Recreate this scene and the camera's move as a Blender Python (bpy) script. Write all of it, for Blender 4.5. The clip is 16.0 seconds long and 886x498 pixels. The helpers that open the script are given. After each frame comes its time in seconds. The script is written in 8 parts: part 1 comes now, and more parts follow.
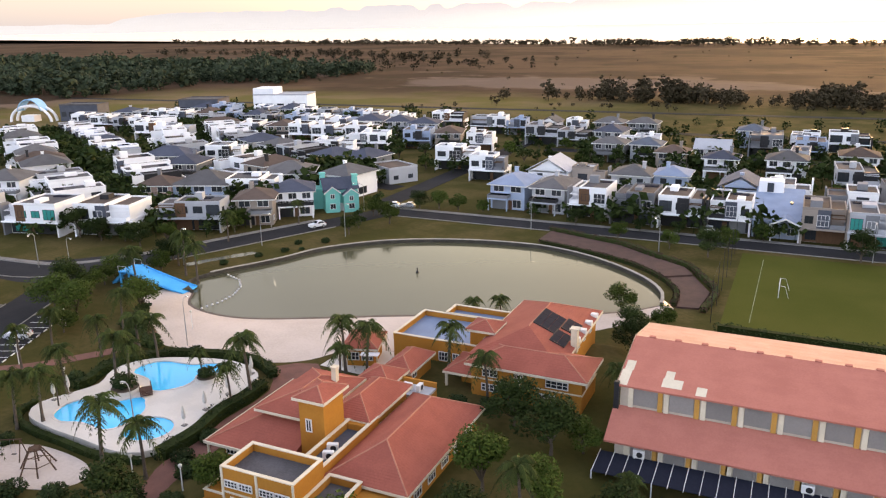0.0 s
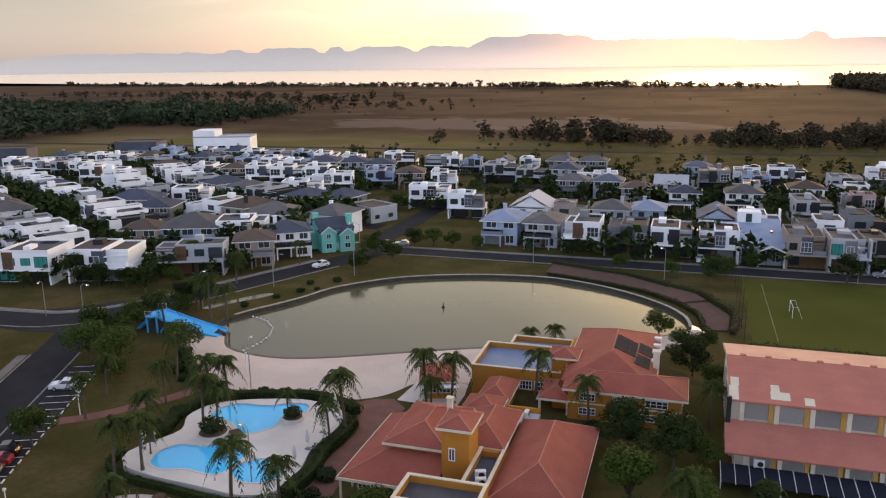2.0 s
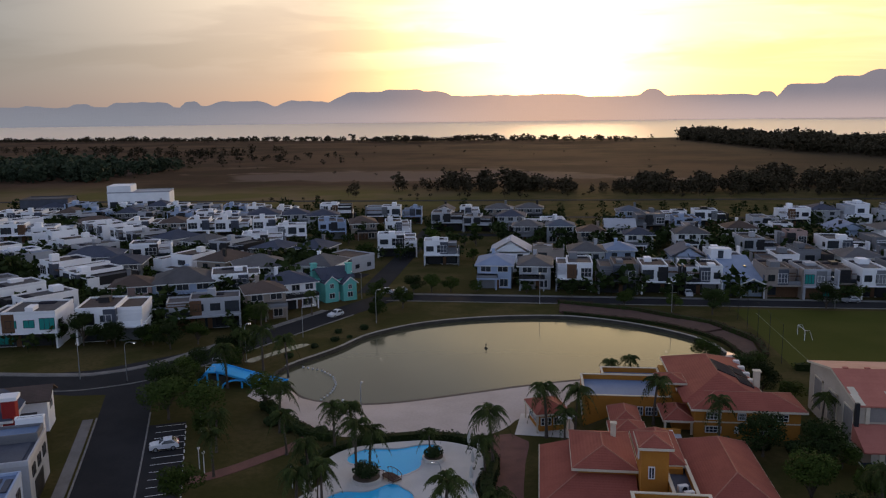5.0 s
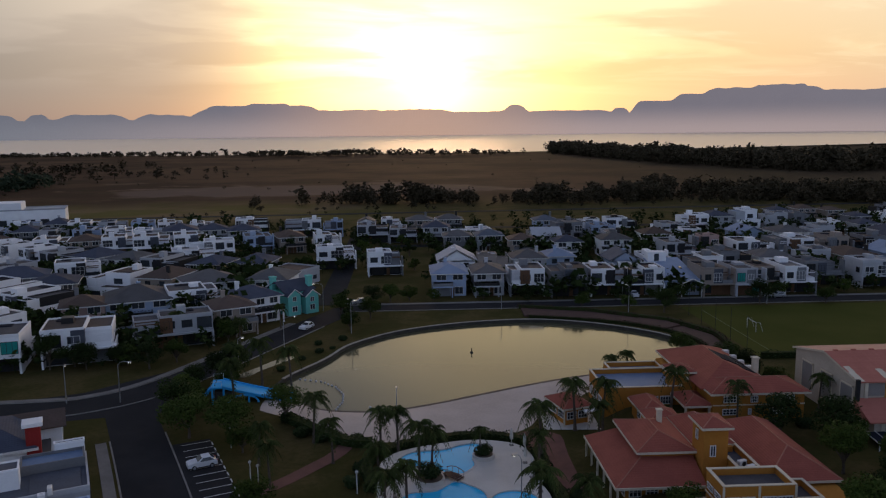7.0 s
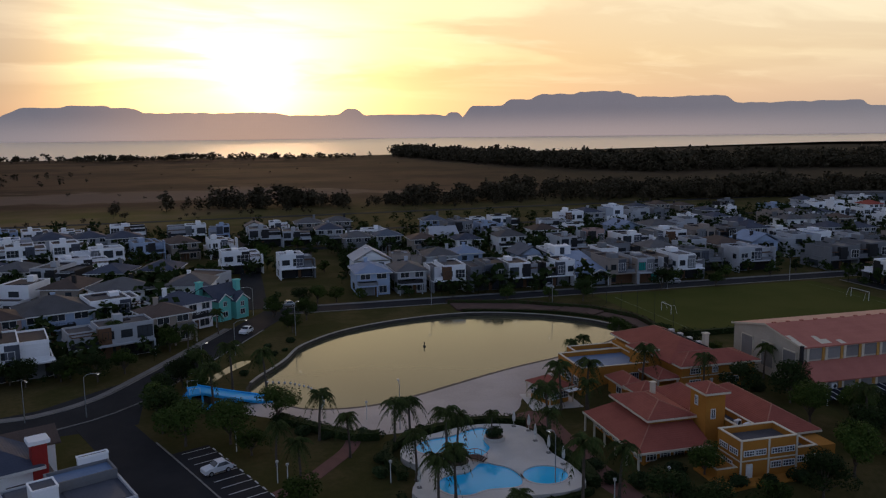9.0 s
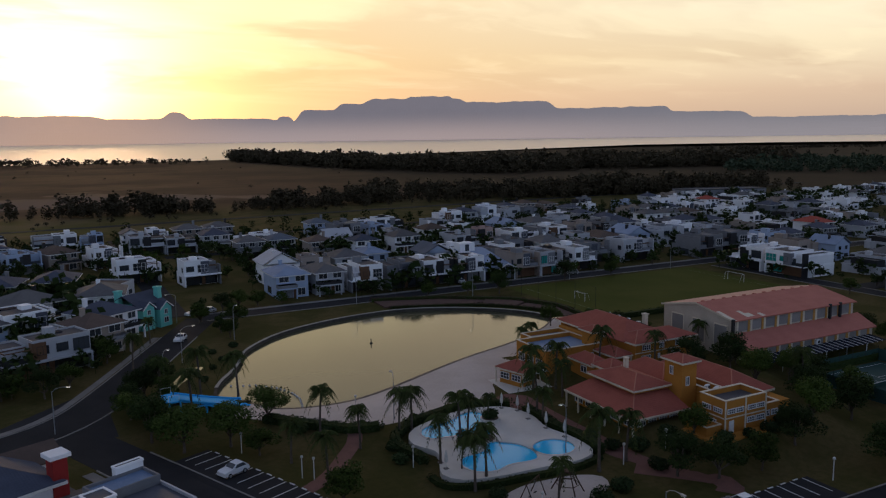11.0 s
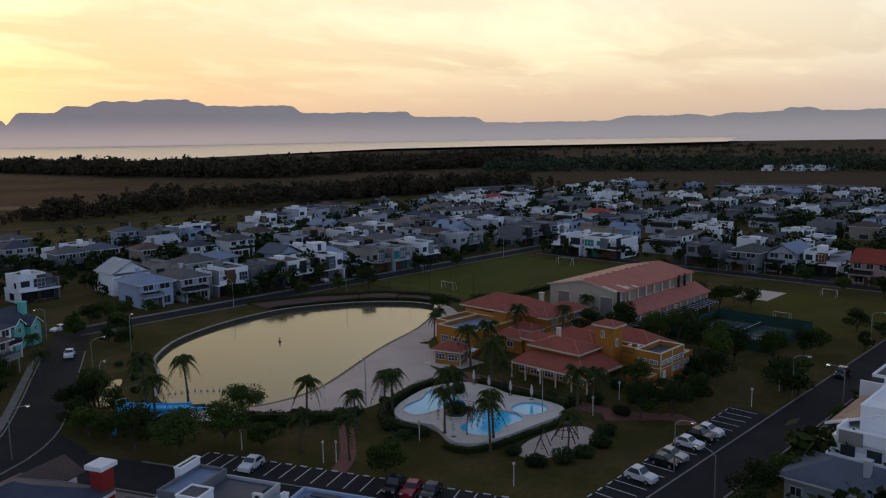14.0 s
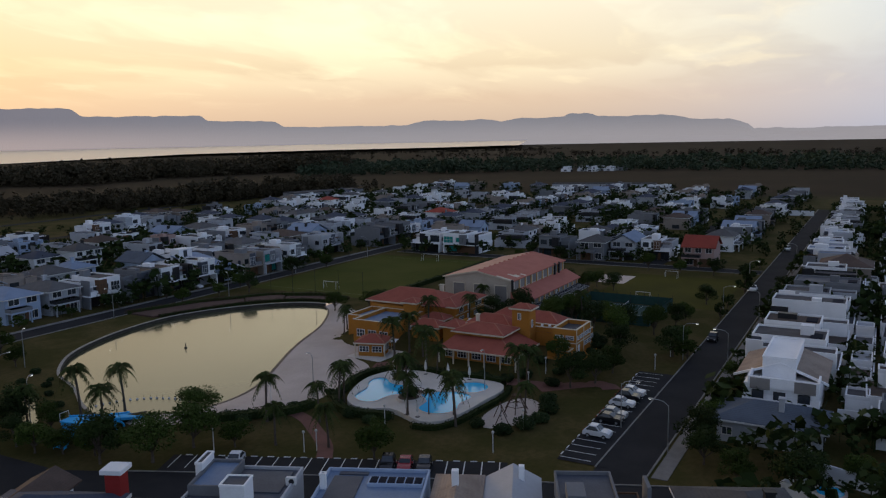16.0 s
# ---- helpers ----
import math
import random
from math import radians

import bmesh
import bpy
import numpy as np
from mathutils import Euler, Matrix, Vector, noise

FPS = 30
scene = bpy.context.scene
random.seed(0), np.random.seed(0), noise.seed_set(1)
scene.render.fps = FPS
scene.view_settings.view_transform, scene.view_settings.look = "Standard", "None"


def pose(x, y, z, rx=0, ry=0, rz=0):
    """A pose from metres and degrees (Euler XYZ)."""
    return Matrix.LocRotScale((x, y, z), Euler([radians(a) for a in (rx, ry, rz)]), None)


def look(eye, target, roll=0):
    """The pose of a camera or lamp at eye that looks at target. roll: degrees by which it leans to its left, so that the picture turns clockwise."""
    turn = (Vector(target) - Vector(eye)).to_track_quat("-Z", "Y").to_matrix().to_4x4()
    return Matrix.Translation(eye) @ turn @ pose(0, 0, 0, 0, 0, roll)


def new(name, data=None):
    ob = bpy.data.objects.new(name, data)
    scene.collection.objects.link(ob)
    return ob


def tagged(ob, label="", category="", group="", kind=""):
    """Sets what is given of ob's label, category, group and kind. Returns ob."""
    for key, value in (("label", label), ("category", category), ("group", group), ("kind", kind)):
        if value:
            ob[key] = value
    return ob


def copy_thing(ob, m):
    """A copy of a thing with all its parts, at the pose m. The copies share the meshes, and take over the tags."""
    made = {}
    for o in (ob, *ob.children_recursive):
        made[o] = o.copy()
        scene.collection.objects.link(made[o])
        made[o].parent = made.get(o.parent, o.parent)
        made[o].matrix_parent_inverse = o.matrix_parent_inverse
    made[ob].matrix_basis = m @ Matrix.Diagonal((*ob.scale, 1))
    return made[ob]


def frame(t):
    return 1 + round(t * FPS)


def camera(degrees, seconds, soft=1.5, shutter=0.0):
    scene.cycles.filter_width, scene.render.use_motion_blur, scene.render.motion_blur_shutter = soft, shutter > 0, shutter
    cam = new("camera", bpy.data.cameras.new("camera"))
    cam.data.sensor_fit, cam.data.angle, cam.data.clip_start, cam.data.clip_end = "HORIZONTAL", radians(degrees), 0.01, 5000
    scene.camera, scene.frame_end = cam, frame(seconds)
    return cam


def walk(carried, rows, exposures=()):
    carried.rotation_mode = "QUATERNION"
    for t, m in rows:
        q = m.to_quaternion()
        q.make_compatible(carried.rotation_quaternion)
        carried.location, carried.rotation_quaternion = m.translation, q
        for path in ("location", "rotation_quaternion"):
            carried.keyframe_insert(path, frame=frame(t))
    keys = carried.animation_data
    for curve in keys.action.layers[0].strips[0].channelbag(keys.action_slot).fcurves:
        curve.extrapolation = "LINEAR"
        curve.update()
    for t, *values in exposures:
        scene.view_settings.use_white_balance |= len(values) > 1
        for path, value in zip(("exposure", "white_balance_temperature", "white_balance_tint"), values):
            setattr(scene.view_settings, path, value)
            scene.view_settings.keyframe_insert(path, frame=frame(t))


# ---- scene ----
cam = camera(59.1, 16.0, soft=1.2)
# seconds, eye, target, roll
PATH = [
    (0, (45.98, -43.32, 44.99), (5.35, 43.74, 17.26), -0.93),
    (1, (35.93, -49.49, 45.15), (0.84, 40.69, 19.93), -0.78),
    (2, (25.28, -54.87, 45.18), (-4.13, 37.92, 22.28), -0.71),
    (3, (14.30, -59.58, 45.12), (-9.06, 35.39, 24.28), -0.71),
    (3.5, (8.72, -61.70, 45.05), (-11.50, 34.22, 25.26), -0.85),
    (4, (3.10, -63.65, 44.96), (-14.68, 32.98, 26.31), -0.75),
    (6.5, (-25.71, -70.60, 44.36), (-25.93, 28.29, 29.49), -0.75),
    (7, (-31.61, -71.36, 44.21), (-26.90, 27.42, 29.36), -0.63),
    (8, (-43.50, -72.17, 43.91), (-28.86, 25.64, 29.15), -0.52),
    (9, (-55.44, -71.99, 43.61), (-30.12, 23.64, 29.04), -0.63),
    (11.5, (-84.63, -67.07, 42.89), (-34.98, 18.56, 28.70), -0.77),
    (12.5, (-95.65, -63.35, 42.63), (-37.57, 16.84, 28.60), -0.86),
    (13.5, (-106.14, -58.66, 42.40), (-39.59, 14.67, 28.41), -1.03),
    (14, (-111.19, -55.96, 42.29), (-40.19, 13.03, 28.18), -0.91),
    (14.5, (-116.15, -53.02, 42.18), (-41.12, 11.56, 28.04), -1.14),
    (15, (-121.05, -49.85, 42.08), (-42.35, 10.20, 27.91), -0.89),
    (15.5, (-125.94, -46.42, 41.98), (-43.33, 8.15, 27.92), -1.07),
    (16, (-130.91, -42.74, 41.89), (-44.71, 6.01, 27.93), -1.09),
]
EXPOSURES = [(0, 2.58, 8300, 14), (1, 2.28, 8100, 14), (2, 1.85, 7700, 14), (3, 1.42, 7300, 14), (4, 1.01, 6950, 14), (6.5, 0.31, 6500, 14), (9, 0.19, 6400, 13), (12, 0.25, 6400, 12), (16, 0.44, 6400, 9)]
walk(cam, [(t, look(e, g, r)) for t, e, g, r in PATH], EXPOSURES)

# ---- light ----
SUN_BEARING, SUN_UP = radians(2.4), radians(3.2)
SUN_DIR = Vector((math.sin(SUN_BEARING) * math.cos(SUN_UP), math.cos(SUN_BEARING) * math.cos(SUN_UP), math.sin(SUN_UP)))


class Nodes:
    """Small helper to wire node trees."""

    def __init__(self, tree):
        self.tree = tree

    def put(self, kind, **inputs):
        node = self.tree.nodes.new(kind)
        return node

    def link(self, a, b):
        self.tree.links.new(a, b)

    def feed(self, socket, value):
        if isinstance(value, bpy.types.NodeSocket):
            self.link(value, socket)
        else:
            socket.default_value = value

    def math(self, op, a, b=0.0, clamp=False):
        n = self.put("ShaderNodeMath")
        n.operation, n.use_clamp = op, clamp
        self.feed(n.inputs[0], a)
        self.feed(n.inputs[1], b)
        return n.outputs[0]

    def mix(self, fac, a, b, blend="MIX"):
        n = self.put("ShaderNodeMix")
        n.data_type, n.blend_type = "RGBA", blend
        self.feed(n.inputs[0], fac)
        self.feed(n.inputs[6], a if isinstance(a, bpy.types.NodeSocket) else (*a, 1))
        self.feed(n.inputs[7], b if isinstance(b, bpy.types.NodeSocket) else (*b, 1))
        return n.outputs[2]

    def smooth(self, value, lo, hi):
        n = self.put("ShaderNodeMapRange")
        n.interpolation_type = "SMOOTHSTEP"
        self.feed(n.inputs[0], value)
        n.inputs[1].default_value, n.inputs[2].default_value = lo, hi
        return n.outputs[0]

    def noise(self, vector, scale, detail=3.0, rough=0.55):
        n = self.put("ShaderNodeTexNoise")
        if vector is not None:
            self.link(vector, n.inputs["Vector"])
        n.inputs["Scale"].default_value, n.inputs["Detail"].default_value = scale, detail
        n.inputs["Roughness"].default_value = rough
        return n.outputs["Fac"]


def build_world():
    world = bpy.data.worlds.new("evening_sky")
    scene.world = world
    world.use_nodes = True
    t = world.node_tree
    t.nodes.clear()
    n = Nodes(t)
    way = n.put("ShaderNodeTexCoord").outputs["Generated"]
    sep = n.put("ShaderNodeSeparateXYZ")
    n.link(way, sep.inputs[0])
    x, y, z = sep.outputs
    # bearing as a sine: 0 towards the sunset, -1 south-west, 1 north-east
    flat = n.math("SQRT", n.math("ADD", n.math("MULTIPLY", x, x), n.math("MULTIPLY", y, y)))
    s = n.math("DIVIDE", x, n.math("MAXIMUM", flat, 0.001))

    def ramp(stops):
        r = n.put("ShaderNodeValToRGB")
        n.link(z, r.inputs[0])
        cr = r.color_ramp
        cr.elements[0].position, cr.elements[0].color = stops[0][0], (*stops[0][1], 1)
        cr.elements[1].position, cr.elements[1].color = stops[-1][0], (*stops[-1][1], 1)
        for pos, c in stops[1:-1]:
            cr.elements.new(pos).color = (*c, 1)
        return r.outputs[0]

    high = ((0.45, (0.29, 0.31, 0.39)), (1.0, (0.135, 0.165, 0.26)))
    # stops from 0.16 to 0.33 lie out of view, tuned to the lake's reflection
    sunset = ramp(((0.0, (0.54, 0.37, 0.27)), (0.045, (0.70, 0.46, 0.28)), (0.09, (0.89, 0.66, 0.35)), (0.15, (0.95, 0.77, 0.45)), (0.22, (1.02, 0.85, 0.47)), (0.33, (0.82, 0.68, 0.44)), *high))
    left = ramp(((0.0, (0.17, 0.175, 0.195)), (0.05, (0.225, 0.215, 0.225)), (0.11, (0.46, 0.39, 0.33)), (0.17, (0.62, 0.53, 0.41)), (0.26, (0.33, 0.34, 0.31)), *high))
    far_left = ramp(((0.0, (0.095, 0.115, 0.148)), (0.08, (0.118, 0.134, 0.163)), (0.2, (0.165, 0.178, 0.195)), (0.3, (0.21, 0.228, 0.26)), *high))
    right = ramp(((0.0, (0.44, 0.34, 0.28)), (0.05, (0.62, 0.46, 0.34)), (0.1, (0.86, 0.73, 0.50)), (0.16, (0.96, 0.87, 0.64)), (0.24, (1.12, 0.97, 0.70)), (0.33, (0.86, 0.78, 0.62)), *high))
    # above the view the grey is shifted sunward, added to dim the lake's reflection
    lean = n.math("SUBTRACT", s, n.math("MULTIPLY", n.smooth(z, 0.15, 0.25), 0.17))
    low = n.mix(n.smooth(lean, -0.05, -0.31), sunset, left)
    low = n.mix(n.smooth(s, -0.30, -0.68), low, far_left)
    low = n.mix(n.smooth(s, 0.25, 0.95), low, right)
    east = n.mix(n.smooth(z, 0.1, 0.75), (0.335, 0.430, 0.610), (0.125, 0.165, 0.270))
    west = n.smooth(y, -0.4, 0.45)
    col = n.mix(west, east, low)
    # thin torn cloud, flattened towards the horizon
    up = n.math("ADD", n.math("MAXIMUM", z, 0.0), 0.13)
    comb = n.put("ShaderNodeCombineXYZ")
    n.feed(comb.inputs[0], n.math("DIVIDE", x, up))
    n.feed(comb.inputs[1], n.math("MULTIPLY", n.math("DIVIDE", y, up), 1.6))
    warp = n.put("ShaderNodeTexNoise")
    n.link(comb.outputs[0], warp.inputs["Vector"])
    warp.inputs["Scale"].default_value, warp.inputs["Detail"].default_value = 0.7, 4.0
    bend = n.put("ShaderNodeVectorMath")
    bend.operation = "MULTIPLY_ADD"
    n.link(warp.outputs["Color"], bend.inputs[0])
    bend.inputs[1].default_value = (1.6, 1.6, 0)
    n.link(comb.outputs[0], bend.inputs[2])
    cloud = n.noise(bend.outputs[0], 0.5, 6.0, 0.5)
    bands = n.noise(bend.outputs[0], 1.3, 5.0, 0.55)
    above = n.smooth(z, 0.03, 0.09)
    grey = n.math("MULTIPLY", n.smooth(cloud, 0.42, 0.56), above)
    dim = n.mix(west, (0.92, 0.92, 0.94), n.mix(n.smooth(s, 0.0, 0.5), n.mix(n.smooth(s, -0.05, -0.35), (0.72, 0.64, 0.64), (0.80, 0.80, 0.82)), (0.80, 0.74, 0.74)))
    col = n.mix(n.math("MULTIPLY", grey, n.math("SUBTRACT", 0.95, n.math("MULTIPLY", n.smooth(s, 0.2, 0.6), 0.2))), col, n.mix(1.0, col, dim, "MULTIPLY"))
    bright = n.math("MULTIPLY", n.math("MULTIPLY", n.smooth(bands, 0.50, 0.70), above), n.math("MULTIPLY", west, n.smooth(s, -0.42, 0.0)))
    col = n.mix(n.math("MULTIPLY", bright, 0.42), col, (1.0, 0.84, 0.55))

    # glow round the sun behind the thin cloud
    def lobe(direction, power):
        dot = n.put("ShaderNodeVectorMath")
        dot.operation = "DOT_PRODUCT"
        n.link(way, dot.inputs[0])
        dot.inputs[1].default_value = direction
        return n.math("POWER", n.math("MAXIMUM", dot.outputs["Value"], 0.0), power)

    gaps = n.math("SUBTRACT", 1.1, n.math("MULTIPLY", grey, 0.55))
    wide = n.math("MULTIPLY", lobe(SUN_DIR, 45.0), n.math("MULTIPLY", gaps, 0.20))
    mid = n.math("MULTIPLY", n.math("ADD", n.math("MULTIPLY", n.math("ADD", lobe(Vector((0.088, 0.99, 0.085)).normalized(), 230.0), lobe(Vector((0.005, 0.99, 0.088)).normalized(), 230.0)), 0.72), n.math("MULTIPLY", lobe(Vector((-0.075, 0.987, 0.138)).normalized(), 230.0), 1.25)), n.math("MULTIPLY", gaps, 0.8))
    core = n.math("MULTIPLY", lobe(SUN_DIR, 1100.0), 0.6)
    for amount, tone in ((wide, (1.0, 0.72, 0.24)), (mid, (1.0, 0.84, 0.40)), (core, (1.0, 0.88, 0.5))):
        glow = n.put("ShaderNodeVectorMath")
        glow.operation = "SCALE"
        glow.inputs[0].default_value = tone
        n.link(amount, glow.inputs["Scale"])
        col = n.mix(1.0, col, glow.outputs[0], "ADD")
    bg = n.put("ShaderNodeBackground")
    n.link(col, bg.inputs[0])
    bg.inputs[1].default_value = 0.92
    sky = n.put("ShaderNodeTexSky")
    sky.sky_type, sky.sun_disc = "NISHITA", False
    sky.sun_elevation, sky.sun_rotation = SUN_UP, SUN_BEARING
    bg2 = n.put("ShaderNodeBackground")
    n.link(sky.outputs[0], bg2.inputs[0])
    bg2.inputs[1].default_value = 0.02
    add = n.put("ShaderNodeAddShader")
    n.link(bg.outputs[0], add.inputs[0])
    n.link(bg2.outputs[0], add.inputs[1])
    out = n.put("ShaderNodeOutputWorld")
    n.link(add.outputs[0], out.inputs[0])


build_world()
sun = new("sun", bpy.data.lights.new("sun", "SUN"))
sun.data.energy, sun.data.angle, sun.data.color = 0.5, radians(10), (1.0, 0.62, 0.34)
sun.matrix_world = look((0, 600, 300), Vector((0, 600, 300)) - SUN_DIR)


# ---- materials ----
def material(name, base, rough=0.8, other=None, scale=1.5, fine=14.0, amount=0.5, bump=0.15, metal=0.0, vary=0.0, world=False, spec=0.15, streak=None):
    """Base colour with a second tone at two scales, fine relief, and an own tint for every object (vary)."""
    m = bpy.data.materials.new(name)
    m.use_nodes = True
    n = Nodes(m.node_tree)
    p = m.node_tree.nodes["Principled BSDF"]
    vec = n.put("ShaderNodeNewGeometry").outputs["Position"] if world else n.put("ShaderNodeTexCoord").outputs["Object"]
    if streak:
        mp = n.put("ShaderNodeMapping")
        n.link(vec, mp.inputs[0])
        mp.inputs["Scale"].default_value = streak
        vec = mp.outputs[0]
    other = other or tuple(c * 0.72 for c in base)
    big = n.noise(vec, scale, 4.0)
    small = n.noise(vec, fine, 3.0)
    fac = n.smooth(n.math("ADD", n.math("MULTIPLY", big, 0.65), n.math("MULTIPLY", small, 0.35)), 0.36, 0.64)
    col = n.mix(n.math("MULTIPLY", fac, amount), base, other)
    if vary:
        r = n.put("ShaderNodeObjectInfo").outputs["Random"]
        hsv = n.put("ShaderNodeHueSaturation")
        n.feed(hsv.inputs["Value"], n.math("ADD", n.math("MULTIPLY", r, 2 * vary), 1 - vary))
        n.link(col, hsv.inputs["Color"])
        col = hsv.outputs[0]
    n.link(col, p.inputs["Base Color"])
    n.feed(p.inputs["Roughness"], n.math("ADD", n.math("MULTIPLY", small, 0.2), rough - 0.1, clamp=True))
    p.inputs["Metallic"].default_value, p.inputs["Specular IOR Level"].default_value = metal, spec
    if bump:
        b = n.put("ShaderNodeBump")
        b.inputs["Strength"].default_value, b.inputs["Distance"].default_value = bump, 0.05
        n.link(small, b.inputs["Height"])
        n.link(b.outputs[0], p.inputs["Normal"])
    return m


def tile_material(name, base, other, pitch=0.33, vary=0.0):
    """Roof tiles: fine courses that run along the slope, faded and stained in patches."""
    m = material(name, base, 0.85, other, 0.35, 5.0, 0.7, 0.0, vary=vary)
    n = Nodes(m.node_tree)
    p = m.node_tree.nodes["Principled BSDF"]
    vec = n.put("ShaderNodeTexCoord").outputs["Object"]
    sep = n.put("ShaderNodeSeparateXYZ")
    n.link(vec, sep.inputs[0])
    k = 2 * math.pi / pitch
    wx = n.math("SINE", n.math("MULTIPLY", sep.outputs[0], k))
    wy = n.math("SINE", n.math("MULTIPLY", sep.outputs[1], k))
    wz = n.math("SINE", n.math("MULTIPLY", sep.outputs[2], k * 2.4))
    h = n.math("ADD", n.math("MULTIPLY", n.math("ADD", wx, wy), 0.35), wz)
    b = n.put("ShaderNodeBump")
    b.inputs["Strength"].default_value, b.inputs["Distance"].default_value = 0.22, 0.05
    n.link(h, b.inputs["Height"])
    n.link(b.outputs[0], p.inputs["Normal"])
    return m


def leaf_material(name, base, other, spec=0.05):
    """Leaves differ one from another, and each plant from the next."""
    m = bpy.data.materials.new(name)
    m.use_nodes = True
    n = Nodes(m.node_tree)
    p = m.node_tree.nodes["Principled BSDF"]
    isl = n.put("ShaderNodeNewGeometry").outputs["Random Per Island"]
    col = n.mix(isl, base, other)
    hsv = n.put("ShaderNodeHueSaturation")
    n.feed(hsv.inputs["Value"], n.math("ADD", n.math("MULTIPLY", n.put("ShaderNodeObjectInfo").outputs["Random"], 0.7), 0.65))
    n.link(col, hsv.inputs["Color"])
    n.link(hsv.outputs[0], p.inputs["Base Color"])
    p.inputs["Roughness"].default_value, p.inputs["Specular IOR Level"].default_value = 0.7, spec
    return m


def water_material(name, deep, rough, wave, strength, spec=0.5, tint=None):
    m = bpy.data.materials.new(name)
    m.use_nodes = True
    n = Nodes(m.node_tree)
    p = m.node_tree.nodes["Principled BSDF"]
    pos = n.put("ShaderNodeNewGeometry").outputs["Position"]
    n.link(n.mix(n.noise(pos, 0.05, 3.0), deep, tint or tuple(c * 1.5 for c in deep)), p.inputs["Base Color"])
    p.inputs["Roughness"].default_value, p.inputs["IOR"].default_value, p.inputs["Specular IOR Level"].default_value = rough, 1.33, spec
    b = n.put("ShaderNodeBump")
    b.inputs["Strength"].default_value, b.inputs["Distance"].default_value = strength, 0.1
    n.link(n.noise(pos, wave, 3.0), b.inputs["Height"])
    n.link(b.outputs[0], p.inputs["Normal"])
    return m


def lamp_material():
    """Street lamps just switched on."""
    m = bpy.data.materials.new("lit_lamp_lens")
    m.use_nodes = True
    p = m.node_tree.nodes["Principled BSDF"]
    p.inputs["Base Color"].default_value = (0.8, 0.8, 0.78, 1)
    p.inputs["Emission Color"].default_value = (1.0, 0.93, 0.82, 1)
    p.inputs["Emission Strength"].default_value = 2.5
    return m


def ground_material():
    """Mown lawns inside the estate, dry tawny grassland, bare patches and scrub outside."""
    m = bpy.data.materials.new("grassland")
    m.use_nodes = True
    n = Nodes(m.node_tree)
    p = m.node_tree.nodes["Principled BSDF"]
    pos = n.put("ShaderNodeNewGeometry").outputs["Position"]
    sep = n.put("ShaderNodeSeparateXYZ")
    n.link(pos, sep.inputs[0])
    x, y, _ = sep.outputs
    wob = n.math("MULTIPLY", n.math("SUBTRACT", n.noise(pos, 0.012, 4.0), 0.5), 90.0)
    fine = n.noise(pos, 1.1, 5.0, 0.7)
    mid = n.noise(pos, 0.09, 4.0)
    far = n.noise(pos, 0.006, 5.0, 0.6)
    lawn = n.mix(n.smooth(mid, 0.4, 0.62), (0.060, 0.053, 0.017), (0.098, 0.073, 0.030))
    lawn = n.mix(n.math("MULTIPLY", n.smooth(fine, 0.35, 0.7), 0.5), lawn, (0.036, 0.042, 0.012))
    plain = n.mix(n.smooth(far, 0.42, 0.60), (0.092, 0.055, 0.034), (0.054, 0.034, 0.021))
    plain = n.mix(n.math("MULTIPLY", n.smooth(n.noise(pos, 0.03, 5.0), 0.52, 0.7), 0.7), plain, (0.045, 0.036, 0.018))
    plain = n.mix(n.math("MULTIPLY", n.smooth(n.math("ADD", x, wob), 90.0, 330.0), 0.75), plain, (0.046, 0.037, 0.022))
    sand = n.math("MULTIPLY", n.math("MULTIPLY", n.smooth(n.noise(pos, 0.011, 4.0), 0.57, 0.64), n.smooth(y, 780.0, 560.0)), n.smooth(x, 180.0, 60.0))
    plain = n.mix(n.math("MULTIPLY", sand, 0.8), plain, (0.17, 0.115, 0.085))
    # bare, dried-out ground beyond the country road
    ex = n.math("DIVIDE", n.math("ADD", x, 110.0), 170.0)
    ey = n.math("DIVIDE", n.math("SUBTRACT", y, 545.0), 62.0)
    rim = n.math("ADD", n.math("ADD", n.math("MULTIPLY", ex, ex), n.math("MULTIPLY", ey, ey)), n.math("MULTIPLY", n.math("SUBTRACT", n.noise(pos, 0.02, 5.0), 0.5), 2.4))
    plain = n.mix(n.math("MULTIPLY", n.smooth(rim, 1.0, 0.6), 0.75), plain, (0.150, 0.108, 0.086))
    green = n.math("MULTIPLY", n.smooth(n.math("ADD", y, wob), 470.0, 380.0), n.math("MULTIPLY", n.smooth(n.math("ADD", x, wob), -420.0, -330.0), n.smooth(n.math("ADD", x, wob), 470.0, 380.0)))
    edge = n.math("MAXIMUM", n.smooth(n.math("ADD", x, wob), -215.0, -270.0), n.smooth(n.math("ADD", y, n.math("MULTIPLY", wob, 0.4)), 318.0, 345.0))
    straw = n.mix(n.smooth(n.noise(pos, 0.02, 4.0), 0.42, 0.6), (0.115, 0.100, 0.030), (0.165, 0.118, 0.062))
    lawn = n.mix(n.math("MULTIPLY", edge, n.math("MULTIPLY", n.smooth(x, 20.0, -120.0), 0.85)), lawn, straw)
    n.link(n.mix(green, plain, lawn), p.inputs["Base Color"])
    p.inputs["Roughness"].default_value, p.inputs["Specular IOR Level"].default_value = 0.95, 0.02
    b = n.put("ShaderNodeBump")
    b.inputs["Strength"].default_value, b.inputs["Distance"].default_value = 0.6, 0.1
    n.link(fine, b.inputs["Height"])
    n.link(b.outputs[0], p.inputs["Normal"])
    return m


